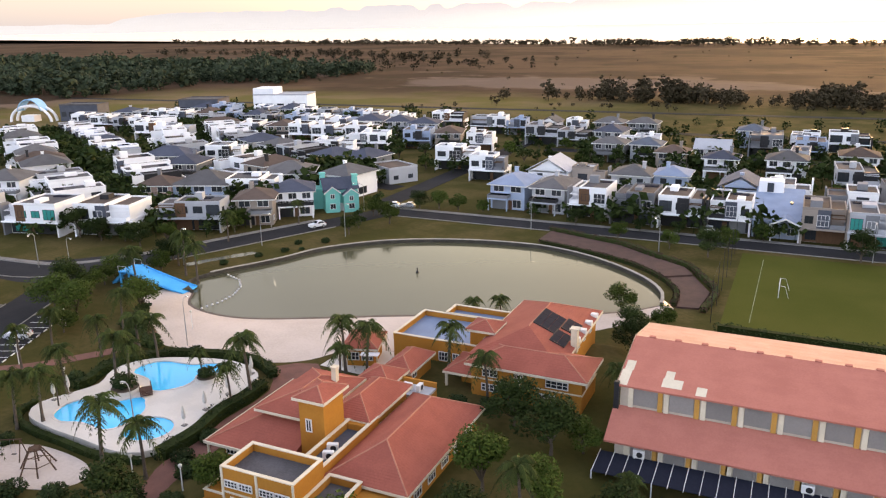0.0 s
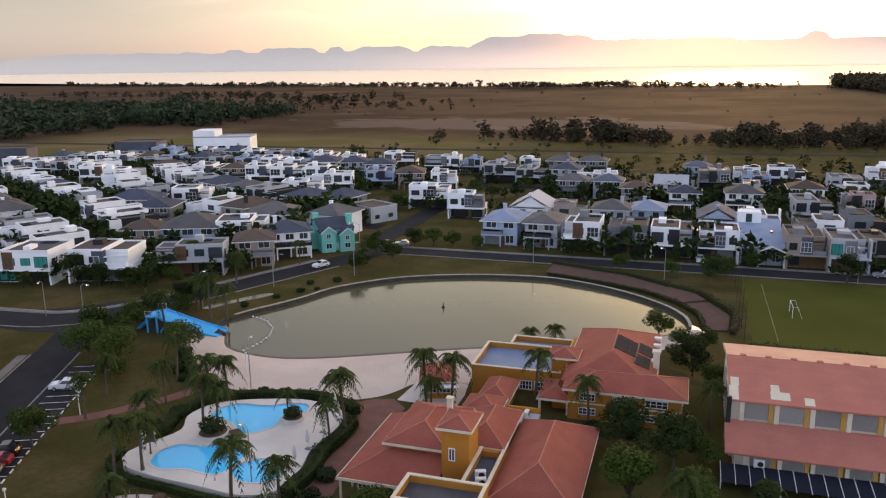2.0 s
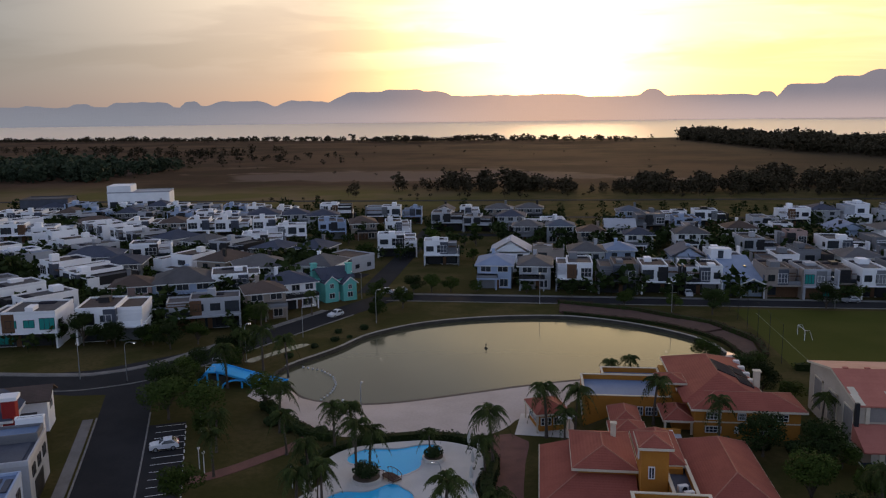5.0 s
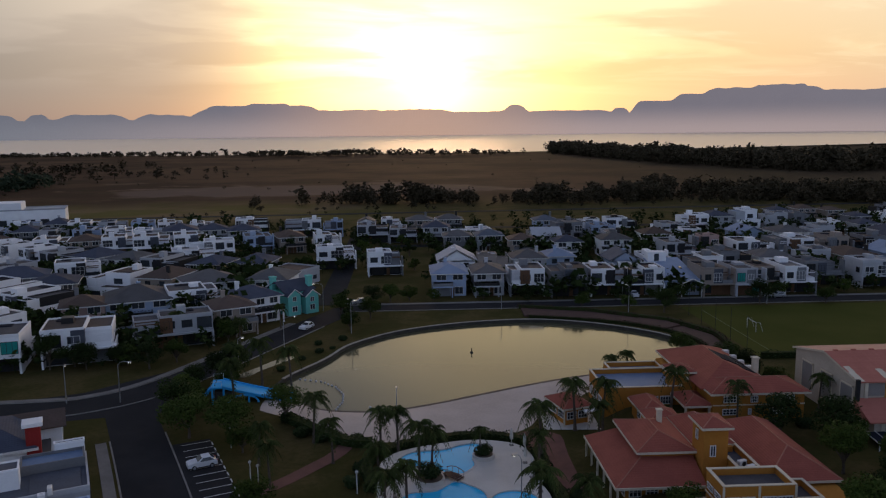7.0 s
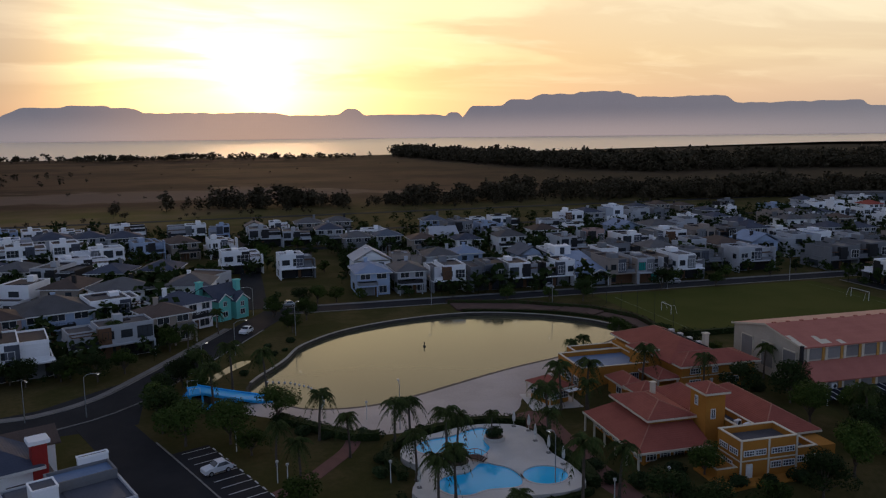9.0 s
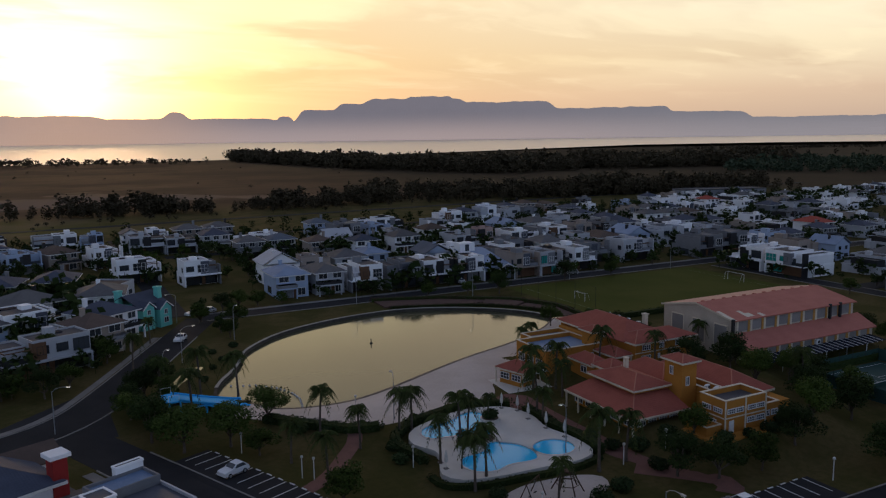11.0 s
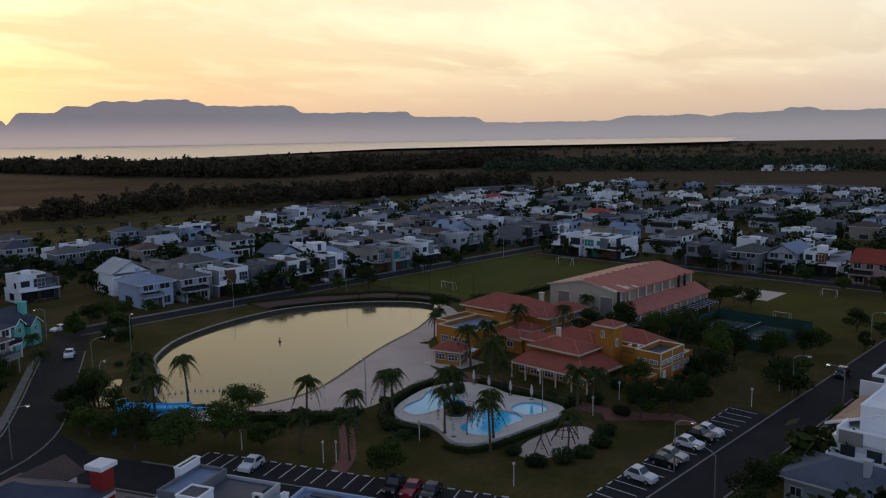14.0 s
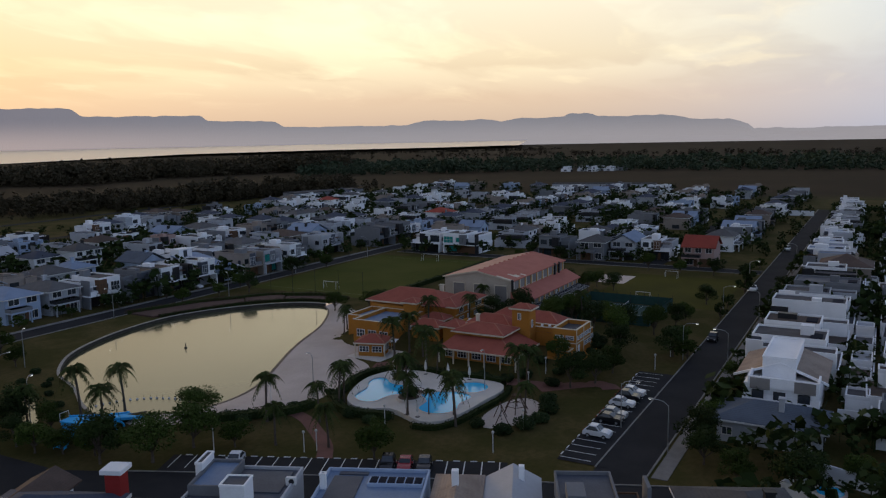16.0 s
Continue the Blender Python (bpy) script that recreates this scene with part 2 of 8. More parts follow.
def mountain_material():
    """Distant range in the evening haze: a backdrop that glows by the light scattered before it."""
    m = bpy.data.materials.new("far_range")
    m.use_nodes = True
    n = Nodes(m.node_tree)
    p = m.node_tree.nodes["Principled BSDF"]
    pos = n.put("ShaderNodeNewGeometry").outputs["Position"]
    sep = n.put("ShaderNodeSeparateXYZ")
    n.link(pos, sep.inputs[0])
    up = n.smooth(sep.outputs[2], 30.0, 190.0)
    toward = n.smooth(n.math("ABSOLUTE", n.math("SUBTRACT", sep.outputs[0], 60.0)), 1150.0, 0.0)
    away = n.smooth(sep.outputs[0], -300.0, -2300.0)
    # haze and the warm glow below the sun are painted into the emission
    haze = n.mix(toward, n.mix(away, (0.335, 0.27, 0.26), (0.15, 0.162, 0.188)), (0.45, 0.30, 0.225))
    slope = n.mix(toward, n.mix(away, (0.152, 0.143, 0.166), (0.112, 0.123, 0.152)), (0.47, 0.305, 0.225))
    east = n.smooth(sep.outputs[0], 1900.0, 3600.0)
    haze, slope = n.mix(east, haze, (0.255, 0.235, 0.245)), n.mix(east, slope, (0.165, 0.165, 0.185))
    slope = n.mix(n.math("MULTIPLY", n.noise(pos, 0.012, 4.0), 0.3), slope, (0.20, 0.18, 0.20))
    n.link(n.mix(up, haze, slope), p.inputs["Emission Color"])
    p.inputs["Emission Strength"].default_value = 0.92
    p.inputs["Base Color"].default_value = (0.02, 0.02, 0.02, 1)
    p.inputs["Roughness"].default_value = 1.0
    return m


MAT = {
    "ground": ground_material(),
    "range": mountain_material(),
    # evening shine put into the lagoon's colour: pale peach, made metallic further down
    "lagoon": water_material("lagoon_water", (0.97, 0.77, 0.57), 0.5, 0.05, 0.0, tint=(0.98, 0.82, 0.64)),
    "lake": water_material("lake_water", (0.078, 0.075, 0.044), 0.09, 0.9, 0.05, tint=(0.091, 0.086, 0.050)),
    "pool": water_material("pool_water", (0.02, 0.45, 0.83), 0.08, 2.0, 0.12, tint=(0.05, 0.57, 0.90)),
    "sand": material("beach_sand", (0.56, 0.475, 0.42), 0.95, (0.45, 0.375, 0.32), 0.12, 3.0, 0.8, 0.4, world=True),
    "wet": material("wet_sand", (0.15, 0.11, 0.085), 0.6, (0.11, 0.08, 0.06), 0.5, 6.0, 0.7, 0.3, world=True),
    "deck": material("pale_pool_stone", (0.62, 0.58, 0.53), 0.8, (0.48, 0.45, 0.41), 0.3, 5.0, 0.6, 0.1, world=True),
    "asphalt": material("asphalt", (0.034, 0.034, 0.036), 0.85, (0.022, 0.022, 0.024), 0.15, 9.0, 0.8, 0.3, world=True, spec=0.04),
    "pave": material("concrete_paving", (0.22, 0.205, 0.19), 0.9, (0.14, 0.13, 0.12), 0.4, 6.0, 0.7, 0.2, world=True),
    "kerb": material("kerb_concrete", (0.26, 0.245, 0.225), 0.9, (0.16, 0.15, 0.14), 0.7, 6.0, 0.7, 0.2, world=True),
    "brick": material("red_brick_paving", (0.20, 0.095, 0.075), 0.9, (0.13, 0.068, 0.056), 0.5, 8.0, 0.7, 0.3, world=True),
    "rim": material("lake_wall_stone", (0.075, 0.066, 0.055), 0.9, (0.045, 0.04, 0.034), 0.8, 6.0, 0.8, 0.3, world=True),
    "coping": material("pale_coping_stone", (0.40, 0.36, 0.305), 0.9, (0.27, 0.24, 0.205), 0.8, 6.0, 0.8, 0.3, world=True),
    "timber": material("weathered_deck_timber", (0.098, 0.056, 0.046), 0.8, (0.06, 0.037, 0.032), 0.6, 8.0, 0.7, 0.2, world=True),
    "pitch": material("mown_pitch_grass", (0.056, 0.064, 0.011), 0.95, (0.079, 0.080, 0.017), 0.06, 3.0, 0.8, 0.4, world=True, spec=0.04),
    "drypitch": material("dry_pitch_grass", (0.074, 0.068, 0.013), 0.95, (0.052, 0.050, 0.011), 0.08, 3.0, 0.8, 0.4, world=True, spec=0.04),
    "court": material("green_court_coating", (0.025, 0.062, 0.053), 0.75, (0.018, 0.045, 0.039), 0.4, 5.0, 0.6, 0.1, world=True),
    "line": material("white_paint", (0.72, 0.72, 0.70), 0.7, (0.52, 0.52, 0.5), 1.0, 9.0, 0.7, 0.1, world=True),
    "ochre": material("ochre_render", (0.43, 0.185, 0.034), 0.9, (0.36, 0.148, 0.027), 0.35, 4.0, 0.7, 0.1),
    "cream": material("cream_trim_paint", (0.66, 0.58, 0.45), 0.85, (0.52, 0.45, 0.34), 0.6, 6.0, 0.6, 0.1),
    "clubtile": tile_material("red_clay_tiles", (0.34, 0.098, 0.068), (0.25, 0.070, 0.050)),
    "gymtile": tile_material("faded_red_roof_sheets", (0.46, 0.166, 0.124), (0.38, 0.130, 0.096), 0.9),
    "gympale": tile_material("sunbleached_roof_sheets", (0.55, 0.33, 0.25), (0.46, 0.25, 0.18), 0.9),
    "gymwall": material("beige_render", (0.50, 0.43, 0.35), 0.9, (0.40, 0.34, 0.27), 0.3, 4.0, 0.7, 0.1),
    "panel": material("grey_louvre_panel", (0.25, 0.23, 0.215), 0.7, (0.19, 0.175, 0.165), 0.5, 6.0, 0.6, 0.1, vary=0.15),
    "orange": material("orange_paint", (0.52, 0.27, 0.07), 0.85, None, 0.5, 5.0, 0.6, 0.1),
    "bluedeck": material("blue_grey_membrane", (0.15, 0.22, 0.34), 0.6, (0.11, 0.165, 0.27), 0.25, 4.0, 0.8, 0.1, spec=0.5),
    "slate": material("dark_roof_membrane", (0.085, 0.095, 0.12), 0.6, (0.06, 0.065, 0.085), 0.4, 5.0, 0.7, 0.1),
    "greyroof": material("grey_flat_roof", (0.105, 0.10, 0.105), 0.85, (0.065, 0.062, 0.065), 0.3, 5.0, 0.8, 0.15),
    "brownroof": material("brown_gravel_roof", (0.115, 0.088, 0.075), 0.9, (0.07, 0.056, 0.048), 0.3, 5.0, 0.8, 0.2),
    "white": material("white_render", (0.86, 0.86, 0.87), 0.85, (0.74, 0.74, 0.76), 0.3, 4.0, 0.6, 0.08, vary=0.08),
    "pale": material("pale_grey_render", (0.44, 0.45, 0.48), 0.85, (0.35, 0.36, 0.38), 0.3, 4.0, 0.6, 0.08, vary=0.10),
    "grey": material("mid_grey_render", (0.20, 0.205, 0.22), 0.85, (0.15, 0.155, 0.165), 0.3, 4.0, 0.6, 0.08, vary=0.15),
    "bluewall": material("light_blue_render", (0.36, 0.44, 0.58), 0.85, (0.30, 0.37, 0.49), 0.3, 4.0, 0.6, 0.08),
    "beige": material("sand_render", (0.31, 0.26, 0.225), 0.85, (0.25, 0.21, 0.18), 0.3, 4.0, 0.6, 0.08, vary=0.12),
    "pink": material("dusty_pink_render", (0.42, 0.29, 0.26), 0.85, (0.34, 0.235, 0.21), 0.3, 4.0, 0.6, 0.08),
    "tealwall": material("mint_green_render", (0.16, 0.52, 0.46), 0.8, (0.12, 0.43, 0.38), 0.3, 4.0, 0.6, 0.08),
    "redwall": material("dark_red_paint", (0.30, 0.03, 0.028), 0.7, (0.22, 0.022, 0.02), 0.4, 5.0, 0.6, 0.08),
    "tile_grey": tile_material("grey_roof_tiles", (0.115, 0.112, 0.115), (0.078, 0.076, 0.078), vary=0.2),
    "tile_brown": tile_material("brown_roof_tiles", (0.105, 0.075, 0.062), (0.07, 0.052, 0.044), vary=0.2),
    "tile_navy": tile_material("navy_roof_tiles", (0.065, 0.075, 0.105), (0.045, 0.052, 0.075), vary=0.15),
    "tile_blue": tile_material("faded_blue_roof_tiles", (0.25, 0.31, 0.42), (0.19, 0.24, 0.33), vary=0.1),
    "tile_beige": tile_material("weathered_beige_roof_tiles", (0.34, 0.27, 0.22), (0.20, 0.15, 0.12)),
    "tile_slate": tile_material("slate_blue_roof_tiles", (0.105, 0.125, 0.16), (0.075, 0.09, 0.115)),
    "worn": material("worn_pitch_paint", (0.26, 0.29, 0.18), 0.9, (0.10, 0.13, 0.05), 0.6, 5.0, 0.9, 0.1, world=True),
    "skyblue": material("light_blue_membrane", (0.22, 0.46, 0.72), 0.6, (0.30, 0.54, 0.78), 0.3, 4.0, 0.6, 0.05),
    "tile_red": tile_material("orange_red_roof_tiles", (0.32, 0.065, 0.045), (0.24, 0.052, 0.038), vary=0.15),
    "frame": material("white_window_frame", (0.70, 0.69, 0.67), 0.6, None, 2.0, 9.0, 0.4, 0.0),
    "darkframe": material("dark_metal", (0.035, 0.035, 0.038), 0.5, None, 2.0, 9.0, 0.4, 0.0, metal=0.3),
    "steel": material("galvanised_steel", (0.38, 0.39, 0.40), 0.45, None, 2.0, 9.0, 0.5, 0.0, metal=0.7),
    "solar": material("solar_panel_glass", (0.018, 0.020, 0.030), 0.8, (0.024, 0.027, 0.04), 3.0, 20.0, 0.5, 0.0, spec=0.03),
    "glass": material("window_glass", (0.030, 0.036, 0.045), 0.12, (0.05, 0.055, 0.06), 0.6, 3.0, 0.6, 0.0, spec=0.6, vary=0.4),
    "tealglass": material("green_tinted_glass", (0.02, 0.24, 0.21), 0.12, (0.03, 0.30, 0.27), 0.6, 3.0, 0.6, 0.0, spec=0.6),
    "door": material("brown_timber_door", (0.14, 0.075, 0.042), 0.6, (0.09, 0.05, 0.03), 2.0, 12.0, 0.6, 0.1, streak=(4, 4, 0.6)),
    "slide": material("sky_blue_slide_paint", (0.03, 0.38, 0.78), 0.65, (0.06, 0.46, 0.84), 0.4, 5.0, 0.6, 0.05, spec=0.12),
    "bark": material("grey_brown_bark", (0.12, 0.095, 0.075), 0.95, (0.07, 0.055, 0.045), 2.0, 12.0, 0.8, 0.5),
    "wood": material("dark_play_timber", (0.10, 0.06, 0.04), 0.85, (0.06, 0.038, 0.028), 1.0, 9.0, 0.7, 0.2),
    "leaf": leaf_material("broad_leaves", (0.024, 0.043, 0.008), (0.055, 0.076, 0.015)),
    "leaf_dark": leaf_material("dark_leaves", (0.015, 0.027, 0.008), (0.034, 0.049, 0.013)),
    "leaf_pale": leaf_material("yellow_green_leaves", (0.050, 0.088, 0.016), (0.095, 0.130, 0.030)),
    # haze of the distance is put into this leaf colour as warm brown
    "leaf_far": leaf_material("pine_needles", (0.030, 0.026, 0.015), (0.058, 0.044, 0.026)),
    "leaf_pine": leaf_material("dark_pine_needles", (0.024, 0.036, 0.021), (0.050, 0.064, 0.037)),
    "frond": leaf_material("palm_fronds", (0.025, 0.041, 0.011), (0.058, 0.070, 0.020)),
    "hedge": leaf_material("clipped_hedge_leaves", (0.018, 0.034, 0.013), (0.040, 0.056, 0.020)),
    "hedge_brown": leaf_material("russet_hedge_leaves", (0.040, 0.026, 0.018), (0.066, 0.042, 0.028)),
    "carwhite": material("white_car_paint", (0.72, 0.73, 0.75), 0.25, None, 1.0, 9.0, 0.1, 0.0, spec=0.6),
    "carsilver": material("silver_car_paint", (0.42, 0.43, 0.45), 0.3, None, 1.0, 9.0, 0.1, 0.0, spec=0.6, metal=0.5),
    "carblack": material("black_car_paint", (0.018, 0.018, 0.02), 0.2, None, 1.0, 9.0, 0.1, 0.0, spec=0.6),
    "carred": material("red_car_paint", (0.30, 0.02, 0.03), 0.25, None, 1.0, 9.0, 0.1, 0.0, spec=0.6),
    "rubber": material("tyre_rubber", (0.015, 0.015, 0.016), 0.85, None, 3.0, 12.0, 0.4, 0.1),
    "lamp_red": material("red_tail_lamp", (0.35, 0.02, 0.015), 0.3, None, 3.0, 12.0, 0.2, 0.0),
    "lens": lamp_material(),
    "canvas": material("folded_canvas", (0.62, 0.60, 0.56), 0.9, None, 2.0, 10.0, 0.5, 0.2),
    "net": material("green_wind_net", (0.03, 0.07, 0.06), 0.95, None, 1.0, 9.0, 0.5, 0.1),
}


# ---- mesh building ----
class M:
    """Collects vertices and faces for one mesh."""

    def __init__(self):
        self.v, self.f = [], []

    def add(self, verts, faces):
        k = len(self.v)
        self.v += [tuple(p) for p in verts]
        self.f += [tuple(i + k for i in f) for f in faces]
        return self

    def box(self, x0, x1, y0, y1, z0, z1):
        v = [(x, y, z) for z in (z0, z1) for x, y in ((x0, y0), (x1, y0), (x1, y1), (x0, y1))]
        return self.add(v, [(3, 2, 1, 0), (4, 5, 6, 7), (0, 1, 5, 4), (1, 2, 6, 5), (2, 3, 7, 6), (3, 0, 4, 7)])

    def soft_box(self, x0, x1, y0, y1, z0, z1, b=0.05):
        """A box with chamfered upright and top edges."""
        def ring(x0, x1, y0, y1, z):
            return [(x0 + b, y0, z), (x1 - b, y0, z), (x1, y0 + b, z), (x1, y1 - b, z), (x1 - b, y1, z), (x0 + b, y1, z), (x0, y1 - b, z), (x0, y0 + b, z)]
        v = ring(x0, x1, y0, y1, z0) + ring(x0, x1, y0, y1, z1 - b) + ring(x0 + b, x1 - b, y0 + b, y1 - b, z1)
        f = [tuple(range(7, -1, -1)), tuple(range(16, 24))]
        for r in (0, 8):
            f += [(r + i, r + (i + 1) % 8, r + 8 + (i + 1) % 8, r + 8 + i) for i in range(8)]
        return self.add(v, f)

    def frame_ring(self, x0, x1, y0, y1, z0, z1, t):
        """A parapet: a rectangular wall ring of thickness t."""
        self.box(x0, x1, y0, y0 + t, z0, z1).box(x0, x1, y1 - t, y1, z0, z1)
        return self.box(x0, x0 + t, y0 + t, y1 - t, z0, z1).box(x1 - t, x1, y0 + t, y1 - t, z0, z1)

    def hip(self, x0, x1, y0, y1, z0, z1, thick=0.18, ridge=None):
        """A hipped roof with an eave edge; ridge along the longer side."""
        w, d = x1 - x0, y1 - y0
        cx, cy = (x0 + x1) / 2, (y0 + y1) / 2
        half = max(abs(w - d) / 2, 0.02) if ridge is None else ridge
        a, b = ((cx - half, cy), (cx + half, cy)) if w >= d else ((cx, cy - half), (cx, cy + half))
        low = [(x0, y0, z0), (x1, y0, z0), (x1, y1, z0), (x0, y1, z0)]
        v = low + [(x, y, z + thick) for x, y, z in low] + [(*a, z1), (*b, z1)]
        f = [(3, 2, 1, 0), (0, 1, 5, 4), (1, 2, 6, 5), (2, 3, 7, 6), (3, 0, 4, 7)]
        f += [(4, 5, 9, 8), (5, 6, 9), (6, 7, 8, 9), (7, 4, 8)] if w >= d else [(4, 5, 8), (5, 6, 9, 8), (6, 7, 9), (7, 4, 8, 9)]
        return self.add(v, f)

    def gable(self, x0, x1, y0, y1, z0, z1, along="x", thick=0.18):
        """A gabled roof slab with its ridge along x or y."""
        if along == "x":
            cy = (y0 + y1) / 2
            prof = [(y0, z0), (cy, z1), (y1, z0), (y1, z0 - thick), (cy, z1 - thick), (y0, z0 - thick)]
            v = [(x, y, z) for x in (x0, x1) for y, z in prof]
        else:
            cx = (x0 + x1) / 2
            prof = [(x0, z0), (cx, z1), (x1, z0), (x1, z0 - thick), (cx, z1 - thick), (x0, z0 - thick)]
            v = [(x, y, z) for y in (y1, y0) for x, z in prof]
        f = [(i, (i + 1) % 6, 6 + (i + 1) % 6, 6 + i) for i in range(6)]
        f += [(0, 5, 4, 1), (1, 4, 3, 2), (6, 7, 10, 11), (7, 8, 9, 10)]
        return self.add(v, [tuple(reversed(q)) for q in f])

    def prism(self, ring, z0, z1):
        """An upright prism over a plan outline, anticlockwise."""
        n = len(ring)
        v = [(x, y, z0) for x, y in ring] + [(x, y, z1) for x, y in ring]
        return self.add(v, [tuple(range(n - 1, -1, -1)), tuple(range(n, 2 * n))] + [(i, (i + 1) % n, n + (i + 1) % n, n + i) for i in range(n)])

    def tube(self, points, radii, sides=8, cap=True):
        """A tapered tube through the points."""
        rings, n = [], len(points)
        pts = [Vector(p) for p in points]
        for i, p in enumerate(pts):
            way = (pts[min(i + 1, n - 1)] - pts[max(i - 1, 0)]).normalized()
            side = way.cross(Vector((0, 1, 0.01)) if abs(way.y) < 0.9 else Vector((1, 0, 0))).normalized()
            other = way.cross(side)
            rings += [p + radii[i] * (math.cos(a) * side + math.sin(a) * other) for a in (2 * math.pi * k / sides for k in range(sides))]
        f = [(s * sides + k, s * sides + (k + 1) % sides, (s + 1) * sides + (k + 1) % sides, (s + 1) * sides + k) for s in range(n - 1) for k in range(sides)]
        if cap:
            f += [tuple(range(sides - 1, -1, -1)), tuple(range((n - 1) * sides, n * sides))]
        return self.add(rings, f)

    def mesh(self, name, mat, smooth=False):
        me = bpy.data.meshes.new(name)
        me.from_pydata(self.v, [], self.f)
        me.materials.append(mat)
        if smooth:
            me.polygons.foreach_set("use_smooth", [True] * len(me.polygons))
        me.update()
        return me


def part(name, m, mat, parent=None, label="", at=None, smooth=False, kind=""):
    """One mesh object under a thing or a part."""
    ob = new(name, m if isinstance(m, bpy.types.Mesh) else m.mesh(name, mat, smooth))
    if parent is not None:
        ob.parent = parent
    if at is not None:
        ob.matrix_basis = at
    return tagged(ob, label, kind=kind)


def thing(name, label, category, at=None, group=""):
    """The Empty at the base of a thing with parts."""
    ob = new(name)
    ob.empty_display_size = 0.5
    if at is not None:
        ob.matrix_basis = at
    return tagged(ob, label, category, group)


def fill(outline, holes=(), z=0.0):
    """A flat sheet over an outline with holes, as a bmesh."""
    bm = bmesh.new()
    for ring in (outline, *holes):
        vs = [bm.verts.new((x, y, z)) for x, y in ring]
        for a, b in zip(vs, vs[1:] + vs[:1]):
            bm.edges.new((a, b))
    bmesh.ops.triangle_fill(bm, use_beauty=True, edges=bm.edges[:])
    bmesh.ops.recalc_face_normals(bm, faces=bm.faces)
    if sum(f.normal.z for f in bm.faces) < 0:
        bmesh.ops.reverse_faces(bm, faces=bm.faces)
    return bm


def sheet(name, outline, mat, z=0.02, holes=(), label="", thick=0.0, kind="structure", category=""):
    bm = fill(outline, holes, z)
    if thick:
        got = bmesh.ops.extrude_face_region(bm, geom=bm.faces[:])
        bmesh.ops.translate(bm, verts=[v for v in got["geom"] if isinstance(v, bmesh.types.BMVert)], vec=(0, 0, -thick))
        bmesh.ops.recalc_face_normals(bm, faces=bm.faces)
    me = bpy.data.meshes.new(name)
    bm.to_mesh(me)
    bm.free()
    me.materials.append(mat)
    return tagged(new(name, me), label, category, kind=kind)


def spline(points, step=2.0, closed=False):
    """Points along a smooth curve through the given ones."""
    n, out = len(points), []
    last = n if closed else n - 1
    for i in range(last):
        p = [Vector(points[(i + k) % n] if closed else points[min(max(i + k, 0), n - 1)]) for k in (-1, 0, 1, 2)]
        cuts = max(1, int((p[2] - p[1]).length / step))
        for c in range(cuts):
            t = c / cuts
            q = 0.5 * (2 * p[1] + (p[2] - p[0]) * t + (2 * p[0] - 5 * p[1] + 4 * p[2] - p[3]) * t * t + (3 * p[1] - p[0] - 3 * p[2] + p[3]) * t**3)
            out.append((q.x, q.y))
    return out if closed else out + [tuple(points[-1][:2])]


def offset(line, d, closed=False):
    """A line moved d to its left."""
    n, out = len(line), []
    for i in range(n):
        a = line[(i - 1) % n] if closed or i else line[0]
        b = line[(i + 1) % n] if closed or i < n - 1 else line[-1]
        dx, dy = b[0] - a[0], b[1] - a[1]
        k = math.hypot(dx, dy) or 1.0
        out.append((line[i][0] - d * dy / k, line[i][1] + d * dx / k))
    return out


def ribbon(m, line, d0, d1, z0, z1):
    """A raised band between two offsets of a line."""
    a, b = offset(line, d0), offset(line, d1)
    n = len(line)
    v = [(*p, z1) for p in a] + [(*p, z1) for p in b] + [(*p, z0) for p in a] + [(*p, z0) for p in b]
    f = []
    for i in range(n - 1):
        f += [(i, i + 1, n + i + 1, n + i), (i, 2 * n + i, 2 * n + i + 1, i + 1), (n + i, n + i + 1, 3 * n + i + 1, 3 * n + i)]
    f += [(0, n, 3 * n, 2 * n), (n - 1, 3 * n - 1, 4 * n - 1, 2 * n - 1)]
    return m.add(v, [tuple(reversed(q)) for q in f] if d1 > d0 else f)


def resample(line, count):
    """count points evenly spaced along a line."""
    d = np.r_[0, np.cumsum(np.hypot(*np.diff(np.array(line), axis=0).T))]
    at = np.linspace(0, d[-1], count)
    return [(float(np.interp(s, d, [p[0] for p in line])), float(np.interp(s, d, [p[1] for p in line]))) for s in at]


# ---- the land ----
WALL_SIDE = spline([(-50.5, 57.5), (-54, 60), (-55, 64), (-53, 69.6), (-50, 74.8), (-47.2, 80.3), (-44.6, 87.4), (-41, 92.5), (-34.5, 98.8), (-26, 103.4), (-15.5, 106.6), (-4, 107.8), (4, 106.2), (11.5, 102.7), (18, 98), (23.2, 92.7), (26.3, 87), (27, 82)], 2.0)
SHORE = spline([(27, 82), (22, 77), (11.3, 70.5), (4.1, 67.4), (-4, 64.5), (-12, 61), (-20, 57), (-29, 52.6), (-35.4, 50.6), (-41.6, 50.7), (-47, 52.6), (-50.5, 57.5)], 2.0)
SAND_EDGE = spline([(29.5, 80), (25, 72), (17, 63), (9, 57.5), (1, 52), (-2, 48), (-10, 47), (-13.5, 41), (-19, 37.6), (-27, 37.2), (-36, 36.6), (-41, 38), (-49, 43.5), (-51.5, 48), (-55.5, 51), (-55.5, 56)], 2.0)
LAKE = WALL_SIDE[:-1] + SHORE[:-1]
HOLE = WALL_SIDE[:-1] + [(28.5, 82)] + SAND_EDGE

ring = [(4900 * math.cos(a), 1000 + 4900 * math.sin(a)) for a in (2 * math.pi * k / 48 for k in range(48))]
sheet("ground", ring, MAT["ground"], 0.0, [HOLE], "mown lawns giving way to dry tawny grassland")
